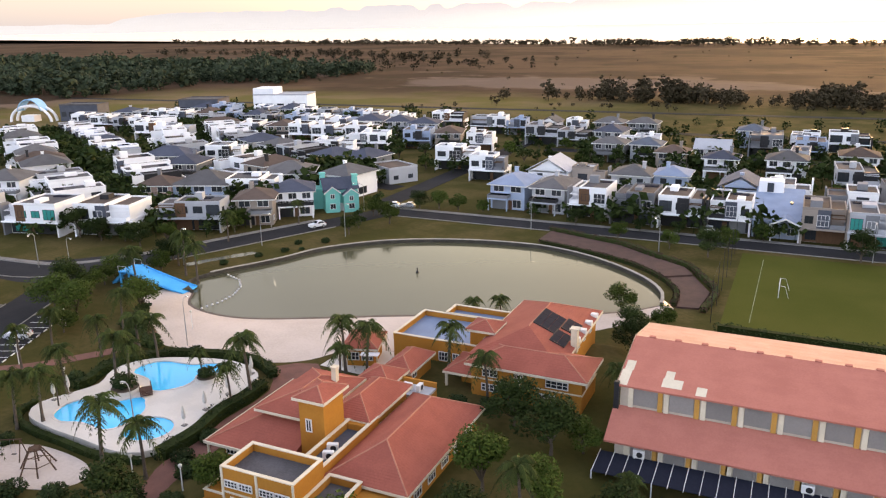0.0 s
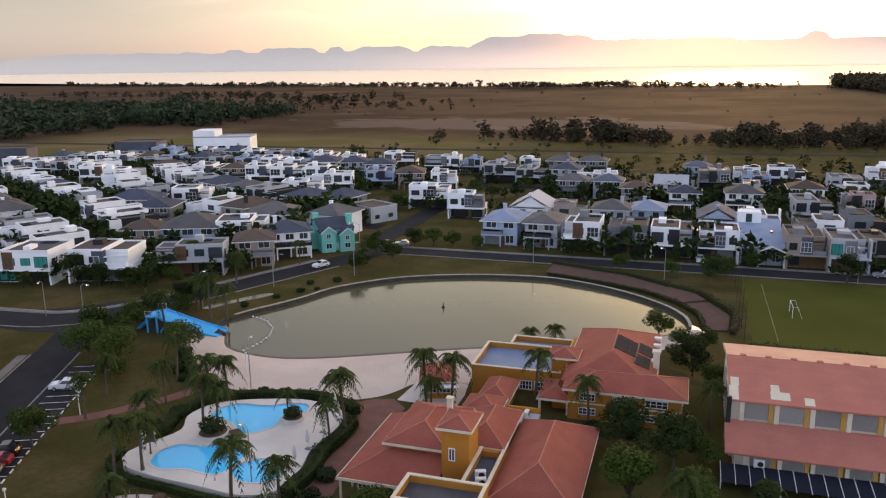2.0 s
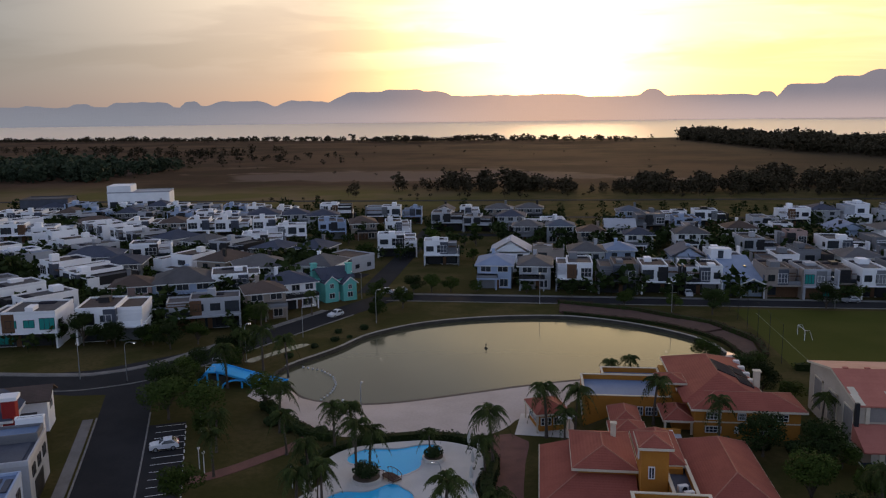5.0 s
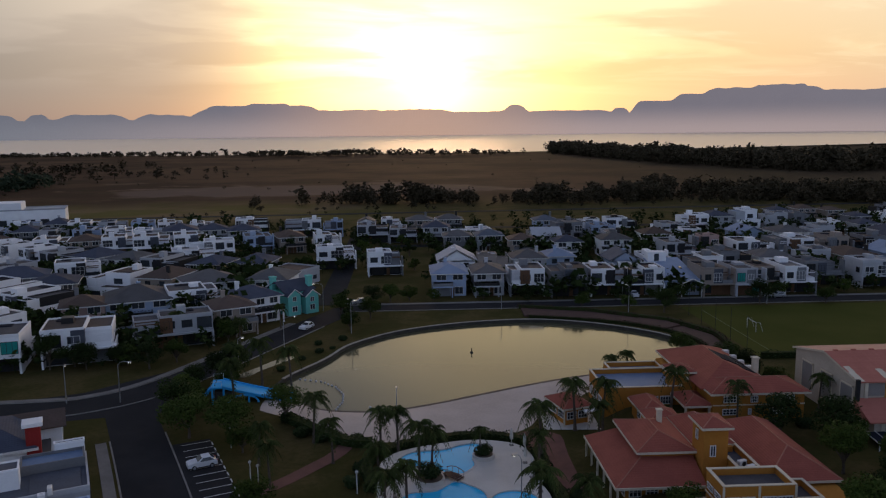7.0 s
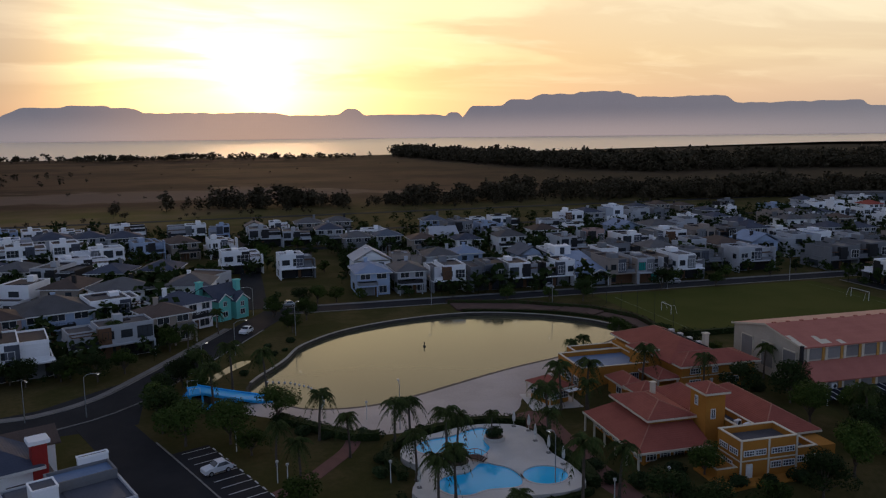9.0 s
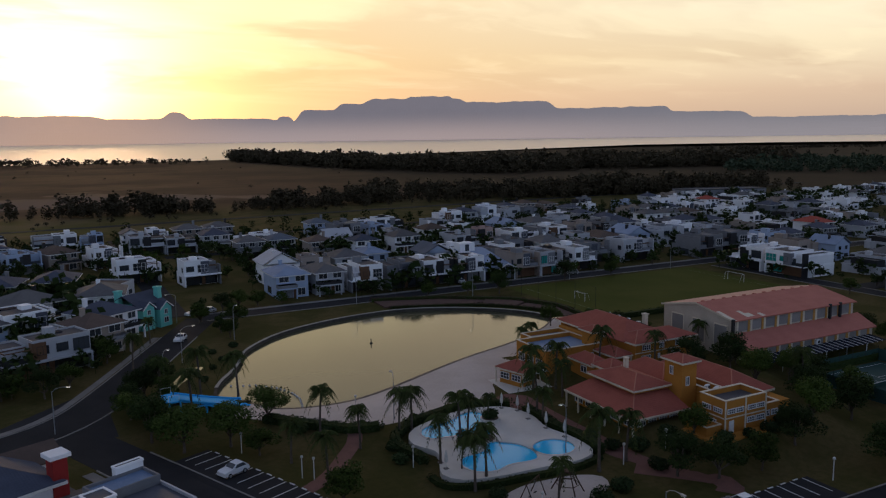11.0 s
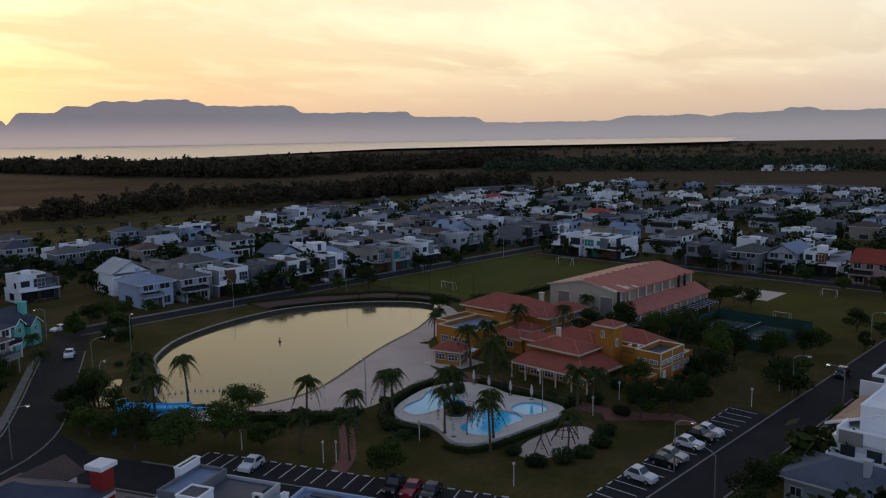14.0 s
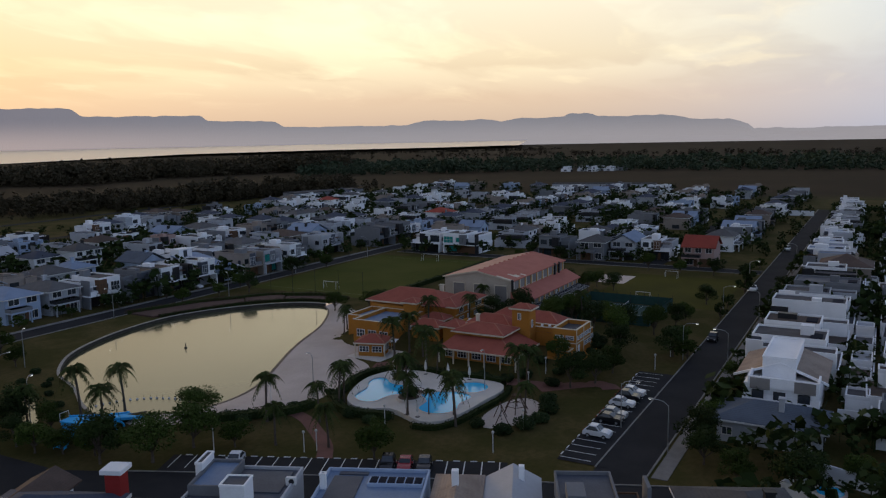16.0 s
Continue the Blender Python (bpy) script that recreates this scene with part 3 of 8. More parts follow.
sheet("water", [(x, y) for x, y in offset(LAKE, 0.0)], MAT["lake"], -0.6, label="calm brown-green lake water", category="lake")


def build_beach():
    n = 70
    rows = []
    shore, edge = resample(SHORE, n), resample(SAND_EDGE, n)
    for k, z in ((-0.25, -1.5), (0.0, -0.62), (0.12, -0.42), (0.35, -0.1), (0.7, 0.02), (1.03, 0.03)):
        rows.append([(s[0] + (e[0] - s[0]) * k, s[1] + (e[1] - s[1]) * k, z + 0.05 * noise.noise((s[0] * 0.3 + k * 9, s[1] * 0.3, 1.0)) * (0 < k < 1)) for s, e in zip(shore, edge)])
    m = M()
    m.add([p for r in rows for p in r], [(r * n + i, (r + 1) * n + i, (r + 1) * n + i + 1, r * n + i + 1) for r in range(5) for i in range(n - 1)])
    tagged(part("beach", m, MAT["sand"], smooth=True), "pale raked sand sloping to the lake", kind="structure")
    rim = M()
    ribbon(rim, WALL_SIDE[5:], -0.06, 0.38, -2.0, 0.08)
    ribbon(rim, WALL_SIDE[:6], -0.06, 0.38, -2.0, 0.02)
    cap = M()
    ribbon(cap, WALL_SIDE[5:], -0.12, 0.44, 0.08, 0.2)
    tagged(part("wall_coping", cap, MAT["coping"]), "pale stone coping on the lake wall", kind="structure")
    tagged(part("lake_wall", rim, MAT["rim"]), "low stone retaining wall round the lake", kind="structure")
    wet = M()
    a, b = offset(SHORE, -0.25), offset(SHORE, 0.75)
    k = len(a)
    wet.add([(*q, -0.5) for q in a] + [(*q, -0.66) for q in b] + [(*q, -0.9) for q in a], [(i, i + 1, k + i + 1, k + i) for i in range(k - 1)] + [(2 * k + i, 2 * k + i + 1, i + 1, i) for i in range(k - 1)])
    tagged(part("wet_sand", wet, MAT["wet"]), "dark wet sand along the waterline", kind="structure")


build_beach()

# the clubhouse stands on a low grassy rise
RISE = [(-9.8, 9), (-7, 0), (4, -5), (20, -5), (32, 5), (35, 21), (67.5, 22.6), (71, 30), (70, 54), (32, 55), (26.5, 62), (10, 61.5), (0, 57.5), (-4, 52), (-3, 41), (-2, 35), (-9.8, 31)]


def gz(x, y):
    """Height of the ground."""
    inside, near = False, 1e9
    for (ax, ay), (bx, by) in zip(RISE, RISE[1:] + RISE[:1]):
        if (ay > y) != (by > y) and x < (bx - ax) * (y - ay) / (by - ay) + ax:
            inside = not inside
        dx, dy = bx - ax, by - ay
        t = max(0.0, min(1.0, ((x - ax) * dx + (y - ay) * dy) / (dx * dx + dy * dy)))
        near = min(near, math.hypot(x - ax - t * dx, y - ay - t * dy))
    s = min(1.0, near / 6.5) if inside else 0.0
    return 2.1 * s * s * (3 - 2 * s)


def build_rise():
    m, nx, ny, step = M(), 59, 49, 1.4
    hs = [[gz(-11 + i * step, -6 + j * step) for i in range(nx)] for j in range(ny)]
    m.v = [(-11 + i * step, -6 + j * step, hs[j][i] if hs[j][i] > 0.004 else -0.04) for j in range(ny) for i in range(nx)]
    for j in range(ny - 1):
        for i in range(nx - 1):
            if max(hs[j][i], hs[j][i + 1], hs[j + 1][i], hs[j + 1][i + 1]) > 0.004:
                m.f.append((j * nx + i, j * nx + i + 1, (j + 1) * nx + i + 1, (j + 1) * nx + i))
    tagged(part("lawn", m, MAT["ground"], smooth=True), "gently raised lawn under the clubhouse", kind="structure")


build_rise()

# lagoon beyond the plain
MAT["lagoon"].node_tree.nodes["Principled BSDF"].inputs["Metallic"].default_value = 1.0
LAGOON = [(-4300, 2100), (-1700, 1800), (-500, 1600), (150, 1570), (700, 1720), (1000, 1790), (1700, 1950), (2100, 1760), (2450, 1420), (2750, 1230), (3980, 1720)]
LAGOON += [(-40 + 4420 * math.sin(radians(b)), -60 + 4420 * math.cos(radians(b))) for b in range(64, -62, -6)]
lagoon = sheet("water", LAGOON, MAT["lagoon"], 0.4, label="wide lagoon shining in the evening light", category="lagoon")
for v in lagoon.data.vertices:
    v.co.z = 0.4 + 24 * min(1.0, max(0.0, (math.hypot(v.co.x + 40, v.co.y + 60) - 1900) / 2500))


def build_range():
    # table mountains: bearing where the flat top begins and ends, height in degrees, run of the slope
    mesas = ((19.8, 34.3, 2.42, 1.6), (21.8, 27.9, 2.72, 2.0), (24.6, 27.3, 2.88, 1.2), (34, 42.6, 1.9, 1.0), (42, 47.4, 1.5, 1.6), (47, 80, 1.02, 2.0), (59, 63, 1.32, 3.5), (66, 75.6, 1.4, 4.0), (69.3, 70.6, 1.62, 1.4), (17, 19.2, 1.98, 1.0),
             (15.3, 15.8, 1.55, 0.8), (-6.5, 14, 1.42, 3.0), (8.0, 8.4, 1.88, 1.3), (-13, -7, 1.95, 2.5), (-10.5, -8.4, 2.1, 1.6), (-7, 3, 1.62, 2.0), (-41, -13, 1.02, 6.0), (-38, -36.6, 0.86, 1.5), (-34.4, -33.6, 1.08, 1.3), (-31.5, -30.9, 1.18, 1.1), (-29, -26, 1.32, 1.2), (-24.5, -24.0, 1.38, 0.8), (-22, -19.8, 1.38, 2.0), (-17.6, -15.3, 1.34, 1.6))
    m, rows = M(), 6
    steps = [b * 0.2 for b in range(-320, 470)]
    for b in steps:
        e = 0.3
        for b0, b1, h, run in mesas:
            k = 1 - max(b0 - b, b - b1, 0.0) / run
            if k > 0:
                e = max(e, h * (0.55 + 0.45 * k * k * (3 - 2 * k)) * min(1.0, 4 * k))
        e += 0.07 * noise.noise((b * 0.5, 0, 0)) + 0.06 * noise.noise((b * 1.7, 3, 0)) + 0.035 * noise.noise((b * 5.0, 3, 0))
        top = 43 + 4600 * math.tan(radians(e))
        a = radians(b)
        for k in range(rows):
            s = k / (rows - 1)
            r = 4430 + 170 * s + 40 * noise.noise((b * 0.8, s * 3, 7)) * (0 < k < rows - 1)
            m.v.append((-40 + r * math.sin(a), -60 + r * math.cos(a), -5 + (top + 5) * s**1.3))
    n = len(steps)
    m.f = [(i * rows + k, (i + 1) * rows + k, (i + 1) * rows + k + 1, i * rows + k + 1) for i in range(n - 1) for k in range(rows - 1)]
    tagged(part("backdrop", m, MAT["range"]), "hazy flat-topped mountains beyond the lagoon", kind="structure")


build_range()

# small pond behind the slide
POND = spline([(-54.0, 81.0), (-56.0, 81.2), (-58.4, 78.0), (-60.4, 74.4), (-62.8, 70.6), (-63.0, 68.4), (-61.4, 68.4), (-59.4, 72.2), (-57.2, 75.6), (-55.2, 78.4)], 1.0, True)
sheet("pond", POND, MAT["lake"], 0.05, label="small still garden pond in the grass", category="pond")

# ---- streets ----
CURVE = spline([(-46.5, 123.5), (-52, 112), (-61, 93), (-69, 76), (-76, 63), (-84, 56), (-95, 53.5), (-140, 52)], 3.0)


LAYER = [0.026]


def street(line, width, label, name="road"):
    m = M()
    LAYER[0] += 0.004
    ribbon(m, line, -width / 2, width / 2, -0.05, LAYER[0])
    tagged(part(name, m, MAT["asphalt"]), label, kind="structure")


def kerbs(line, width, walk_width=0.0, walks=(-1, 1)):
    for side in (-1, 1):
        m = M()
        d = side * width / 2
        ribbon(m, line, d, d + side * 0.22, -0.05, 0.15)
        tagged(part("kerb", m, MAT["kerb"]), "pale concrete kerb", kind="structure")
        if walk_width and side in walks:
            m = M()
            ribbon(m, line, d + side * 0.6, d + side * (0.6 + walk_width), -0.05, 0.07)
            tagged(part("pavement", m, MAT["pave"]), "concrete footpath along the street", kind="structure")


NORTH = [(x, 123.5) for x in range(-46, 345, 10)]
SOUTH = [(x, -15.8) for x in range(-47, 345, 8)]
WESTRD = spline([(-78, 55), (-74, 46), (-66, 28), (-56.5, 6), (-47.5, -15.5), (-40, -34), (-30, -60)], 3.0)
EAST = [(118, y) for y in range(-12, 122, 8)]
BACKS = [([(x, yy) for x in range(x0, x1, 12)], 7.0) for yy, x0, x1 in ((176, -20, 345), (232, -40, 345), (288, -40, 345), (68, 122, 345), (22, 122, 345))]
WESTST = [spline([(-96, 92), (-141, 120), (-190, 152), (-250, 190)], 6.0), spline([(-58, 150), (-100, 158), (-150, 180), (-210, 232)], 6.0), [(-52, y) for y in range(128, 300, 8)]]
street(NORTH, 6.8, "dark asphalt street along the lake")
kerbs(NORTH, 6.8, 1.2, (1,))
street(SOUTH, 6.4, "long straight asphalt street")
kerbs(SOUTH[1:], 6.4, 2.0, (-1,))
street(WESTRD[:28], 7.5, "asphalt street beside the car park")
kerbs(WESTRD[5:27], 7.5, 1.5, (-1,))
street(CURVE, 7.6, "curving asphalt street west of the lake")
kerbs(CURVE[6:], 7.6, 1.3, (-1,))
street(EAST, 6.5, "asphalt cross street beyond the pitch")
kerbs(EAST, 6.5)
for line, w in BACKS:
    street(line, w, "asphalt street between rows of houses")
for line in WESTST:
    street(line, 6.5, "asphalt street between rows of houses")
street([(x, 362 + 0.05 * x) for x in range(-420, 520, 40)], 7.0, "country road at the edge of the estate")


sheet("road", [(-71.5, 51), (-85, 48.5), (-97, 49), (-98, 58), (-88, 62), (-77, 73), (-70, 72), (-71.8, 61)], MAT["asphalt"], 0.028, label="wide asphalt junction west of the lake")


def parking(a, b, depth, count, side):
    """Bay lines at right angles to the line a-b, with a dashed end line and the asphalt below."""
    a, b = Vector((*a, 0)), Vector((*b, 0))
    u = (b - a).normalized()
    v = Vector((-u.y, u.x, 0)) * side
    q = [a - u, b + u, b + u + v * (depth + 2.2), a - u + v * (depth + 2.2)]
    LAYER[0] += 0.004
    sheet("parking_area", [(p.x, p.y) for p in q], MAT["asphalt"], LAYER[0], label="asphalt car park with white bay lines")
    for i in range(count + 1):
        p = a + (b - a) * i / count
        m = M()
        s, e = p + v * 0.05, p + v * depth
        w = u * 0.07
        m.add([s - w + Vector((0, 0, 0.12)), s + w + Vector((0, 0, 0.12)), e + w + Vector((0, 0, 0.12)), e - w + Vector((0, 0, 0.12))], [(0, 1, 2, 3)])
        tagged(part("bay_line", m, MAT["line"]), "white painted parking bay line", kind="structure")
        if i < count:
            m = M()
            c = p + (b - a) / count * 0.5
            hw, t = u * 0.45, v * 0.16
            m.prism([((c + s * hw + k * t).x, (c + s * hw + k * t).y) for s, k in ((-1, -0.5), (1, -0.5), (1, 0.5), (-1, 0.5))], 0.036, 0.16)
            tagged(part("wheel_stop", m, MAT["line"]), "white concrete wheel stop", "wheel stop", "wheel stops of the car park")


parking((-60.5, 38.5), (-43.3, -1.1), 4.2, 19, -1)
parking((-37.9, -7.2), (3.0, -6.4), 4.3, 18, -1)

# paths and plazas
sheet("pavement", spline([(-17, 36.5), (-12, 39.5), (-9.5, 37), (-9.8, 30), (-9.8, 20), (-9, 13), (-4, 9.5), (0.5, 9), (0.5, 3), (-4, 2), (-10, 5), (-13, 10), (-13.5, 20), (-13.2, 30)], 2.0, True), MAT["brick"], 0.024, label="red brick paving between pool and clubhouse")
m = M()
ribbon(m, spline([(-54, 19.5), (-49, 23), (-44.5, 28.5), (-41.5, 33), (-41, 37.5), (-47, 42)], 1.5), -1.1, 1.1, -0.02, 0.045)
tagged(part("pavement", m, MAT["brick"]), "winding red brick footpath across the lawn", kind="structure")
m = M()
ribbon(m, spline([(-13, 6), (-6, -2), (-8, -5)], 1.5), -1.6, 1.6, -0.02, 0.05)
tagged(part("pavement", m, MAT["brick"]), "red brick footpath to the street", kind="structure")
# timber terraces at the north-east bank, stepped
for k, (pts, z) in enumerate((([(-3.5, 111), (9.5, 106.4), (18.6, 102), (22.5, 106), (13.5, 113), (-3.2, 119)], 0.35), ([(18.9, 101.8), (25.5, 95.2), (30, 98), (28, 102), (22.8, 105.7)], 0.5), ([(25.8, 94.9), (29.3, 88), (29.8, 80.5), (33.2, 81), (34, 89.5), (30.3, 97.6)], 0.3))):
    sheet("terrace", pts, MAT["timber"], z, thick=z, label="weathered brown timber terrace above the lake", kind="", category="terrace")

# sports ground
PITCH = [(37, 74), (106, 74), (106, 117.5), (37, 117.5)]
sheet("pitch", PITCH, MAT["pitch"], 0.022, label="mown green football pitch")
sheet("pitch", [(60, -9.5), (103, -9.5), (103, 23), (62, 23)], MAT["drypitch"], 0.022, label="small football pitch of dry olive grass")
sheet("sand_court", [(85, 20.5), (98, 20.5), (98, 30), (85, 30)], MAT["sand"], 0.03, label="pale sand volleyball court")
sheet("court", [(38, 1.5), (59, 1.5), (59, 21), (38, 21)], MAT["court"], 0.026, label="dark green tennis courts")


def lines_on(rects, z, label, mat="line"):
    for x0, x1, y0, y1 in rects:
        m = M().add([(x0, y0, z), (x1, y0, z), (x1, y1, z), (x0, y1, z)], [(0, 1, 2, 3)])
        tagged(part("court_line", m, MAT[mat]), label, kind="structure")


lines_on([(41, 41.12, 78, 114), (102, 102.12, 78, 114)], 0.03, "faint white pitch marking", "worn")
for cx in (43.2, 53.8):
    lines_on([(cx - 4.1, cx + 4.1, 2.6, 2.68), (cx - 4.1, cx + 4.1, 19.8, 19.88), (cx - 4.1, cx - 4.02, 2.6, 19.8), (cx + 4.02, cx + 4.1, 2.6, 19.8), (cx - 4.1, cx + 4.1, 7.5, 7.58), (cx - 4.1, cx + 4.1, 14.8, 14.88)], 0.034, "white tennis court line")


# ---- building parts ----
def window(parent, x, y, z, w, h, way, mat="frame", pane="glass", bars=1, t=0.09):
    """A window proud of a wall: a frame with bars and a pane set in it. way: the side that it faces, one of -y +y -x +x."""
    m, g = M(), M()
    f = 0.1 if mat == "frame" else 0.07
    m.box(-w / 2, w / 2, -t, 0.02, 0, f).box(-w / 2, w / 2, -t, 0.02, h - f, h)
    m.box(-w / 2, -w / 2 + f, -t, 0.02, f, h - f).box(w / 2 - f, w / 2, -t, 0.02, f, h - f)
    for i in range(1, bars + 1):
        c = -w / 2 + w * i / (bars + 1)
        m.box(c - 0.04, c + 0.04, -t + 0.01, 0.02, f, h - f)
    if bars > 1 and mat == "frame":
        m.box(-w / 2 + f, w / 2 - f, -t + 0.02, 0.02, h * 0.5 - 0.035, h * 0.5 + 0.035)
    g.box(-w / 2 + f, w / 2 - f, -t / 2, 0.03, f, h - f)
    turn = {"-y": 0, "+x": 90, "+y": 180, "-x": -90}[way]
    win = part("window", m, MAT[mat], parent, at=pose(x, y, z, 0, 0, turn))
    part("pane", g, MAT[pane], win)
    return win


# ---- clubhouse ----
def club_block(parent, x0, x1, y0, y1, h, mat="ochre", label=""):
    return part("wall", M().box(x0, x1, y0, y1, 0, h), MAT[mat], parent, label)


def ridge_caps(parent, pts):
    """Mortar caps along the hips and ridges."""
    for a, b in pts:
        part("ridge_cap", M().tube([a, b], [0.085, 0.085], 5), MAT["capmortar"], parent)


MAT["capmortar"] = material("pale_ridge_mortar", (0.44, 0.19, 0.13), 0.9, None, 1.0, 8.0, 0.5, 0.2)


def hip_roof(parent, x0, x1, y0, y1, z0, z1, mat="clubtile", caps=True, fascia="cream", name="roof"):
    roof = part(name, M().hip(x0, x1, y0, y1, z0, z1), MAT[mat], parent)
    if fascia:
        part("fascia", M().frame_ring(x0 - 0.05, x1 + 0.05, y0 - 0.05, y1 + 0.05, z0 - 0.14, z0 + 0.14, 0.12), MAT[fascia], parent)
    if caps:
        w, d = x1 - x0, y1 - y0
        cx, cy, half = (x0 + x1) / 2, (y0 + y1) / 2, max(abs(w - d) / 2, 0.02)
        a, b = ((cx - half, cy), (cx + half, cy)) if w >= d else ((cx, cy - half), (cx, cy + half))
        t = z0 + 0.18
        near = [((x0, y0), a), ((x0, y1), a), ((x1, y0), b), ((x1, y1), b)] if w >= d else [((x0, y0), a), ((x1, y0), a), ((x0, y1), b), ((x1, y1), b)]
        ridge_caps(parent, [((*p, t), (*q, z1)) for p, q in near] + ([((*a, z1), (*b, z1))] if half > 0.5 else []))
    return roof


def terrace_top(parent, x0, x1, y0, y1, z, wall, mat, cap="cream"):
    """A flat roof behind a parapet with a coping."""
    part("parapet", M().frame_ring(x0, x1, y0, y1, z - 0.9, z, 0.25), MAT[wall], parent)
    part("coping", M().frame_ring(x0 - 0.06, x1 + 0.06, y0 - 0.06, y1 + 0.06, z, z + 0.1, 0.37), MAT[cap], parent)
    part("flat_roof", M().box(x0 + 0.25, x1 - 0.25, y0 + 0.25, y1 - 0.25, z - 1.1, z - 0.75), MAT[mat], parent)


def ac_unit(x, y, z, turn=0):
    ob = thing("air_conditioner", "white outdoor air conditioner unit on a flat roof", "air conditioner", pose(x, y, z, 0, 0, turn), "rooftop air conditioners")
    part("casing", M().soft_box(-0.55, 0.55, -0.25, 0.25, 0.08, 0.9, 0.04), MAT["frame"], ob)
    part("fan_grille", M().tube([(0.1, -0.25, 0.48), (0.1, -0.28, 0.48)], [0.3, 0.3], 14), MAT["darkframe"], ob)
    for s in (-0.4, 0.4):
        part("foot", M().box(s - 0.06, s + 0.06, -0.3, 0.3, 0, 0.08), MAT["steel"], ob)
    return ob


def build_club_south():
    c = thing("clubhouse", "ochre clubhouse with red tiled hip roofs and a square tower", "clubhouse", pose(0, 0, 0))
    # two-storey terrace block
    club_block(c, 1.2, 9.1, 4.5, 9.1, 6.1)
    terrace_top(c, 1.2, 9.1, 4.5, 9.1, 7.0, "ochre", "greyroof")
    for x in (1.26, 5.1, 9.04):
        part("pilaster", M().box(x - 0.12, x + 0.12, 4.42, 4.5, 0, 6.95), MAT["cream"], c)
    part("band", M().box(1.12, 9.18, 4.40, 4.5, 4.45, 4.6).box(1.10, 1.2, 4.5, 9.1, 4.45, 4.6), MAT["cream"], c)
    for x, w in ((2.3, 1.5), (3.9, 1.5), (6.2, 1.6), (7.9, 1.6)):
        window(c, x, 4.42, 5.1, w, 0.75, "-y", bars=3)
    for x, w in ((6.1, 1.5), (7.9, 1.7)):
        window(c, x, 4.42, 3.3, w, 0.85, "-y", bars=3)
    part("side_door", M().box(2.0, 2.9, 4.42, 4.5, 2.1, 4.1), MAT["frame"], c)
    for y in (5.7, 7.7):
        window(c, 1.12, y, 5.1, 1.6, 0.75, "-x", bars=3)
    window(c, 1.12, 6.8, 3.2, 1.8, 0.85, "-x", bars=3)
    part("base_slab", M().soft_box(-2.2, 9.6, 2.6, 9.0, 1.2, 2.35, 0.05), MAT["ochre"], c)
    # lower east bay
    club_block(c, 12.6, 16.6, 6.6, 10.6, 4.2)
    club_block(c, 9.12, 12.58, 5.22, 9.98, 4.1)
    terrace_top(c, 9.1, 12.6, 5.2, 10.0, 5.0, "ochre", "greyroof")
    for x in (10.0, 11.6):
        window(c, x, 5.12, 3.2, 1.3, 0.85, "-y", bars=3)
    part("step_wall", M().box(-1.6, 1.2, 5.0, 9.0, 1.0, 3.6), MAT["ochre"], c)
    part("coping", M().frame_ring(-1.66, 1.2, 4.94, 9.06, 3.6, 3.7, 0.25), MAT["cream"], c)
    # big hip roof
    club_block(c, 9.1, 16.6, 10.6, 27.6, 4.6)
    hip_roof(c, 8.5, 17.3, 9.9, 28.3, 4.6, 7.2)
    for x in (10, 11.7, 13.4, 15.1):
        window(c, x, 10.52, 3.1, 1.5, 1.1, "-y", bars=3)
    for y in (13, 16, 19, 22, 25):
        window(c, 16.68, y, 2.7, 1.6, 1.4, "+x", bars=2)
    # corridor with a dark membrane
    club_block(c, 5.9, 8.6, 9.12, 20.1, 4.7)
    terrace_top(c, 5.9, 8.6, 9.0, 20.2, 5.7, "ochre", "slate")
    # tower
    club_block(c, 2.9, 5.8, 14.4, 18.0, 9.55)
    hip_roof(c, 2.5, 6.2, 13.9, 18.5, 9.55, 10.5)
    window(c, 4.0, 14.38, 6.0, 0.7, 1.4, "-y", bars=1)
    window(c, 2.88, 16.5, 7.4, 0.7, 1.3, "-x", bars=1)
    # upper west hall
    club_block(c, -3.7, 2.9, 17.1, 26.7, 5.8)
    hip_roof(c, -4.4, 2.9, 16.4, 27.4, 5.75, 7.2)
    # second hall behind the tower
    club_block(c, 2.9, 8.0, 18.0, 27.6, 5.6)
    hip_roof(c, 3.2, 8.5, 18.6, 28.2, 5.6, 7.4)
    # porch roof round the hall
    porch = M()
    lo, hi = 3.35, 5.1
    porch.add([(-8.0, 12.4, lo), (2.7, 12.4, lo), (2.7, 17.1, hi), (-3.7, 17.1, hi), (-3.7, 26.7, hi), (-8.0, 28.4, lo),
               (-8.0, 12.4, lo - 0.2), (2.7, 12.4, lo - 0.2), (2.7, 17.1, lo - 0.2), (-8.0, 28.4, lo - 0.2), (-3.7, 26.7, lo - 0.2)],
              [(0, 1, 2, 3), (0, 3, 4, 5), (6, 7, 1, 0), (7, 8, 2, 1), (6, 0, 5, 9), (9, 5, 4, 10), (8, 7, 6, 9, 10)])
    part("porch_roof", porch, MAT["clubtile"], c)
    ridge_caps(c, [((-8.0, 12.4, lo), (-3.7, 17.1, hi))])
    part("fascia", M().box(-8.1, 2.75, 12.28, 12.4, lo - 0.25, lo + 0.05).box(-8.1, -8.0, 12.4, 28.4, lo - 0.25, lo + 0.05), MAT["cream"], c)
    club_block(c, -6.4, 2.9, 13.6, 17.1, 3.3)
    club_block(c, -6.4, -3.7, 17.1, 27.6, 3.3)
    for x in (-5.4, -3.4, -1.4, 0.6):
        window(c, x, 13.52, 1.7, 1.5, 1.3, "-y", bars=2)
    for y in (15, 18, 21, 24, 26.6):
        window(c, -6.48, y, 1.5, 1.9, 1.5, "-x", bars=2)
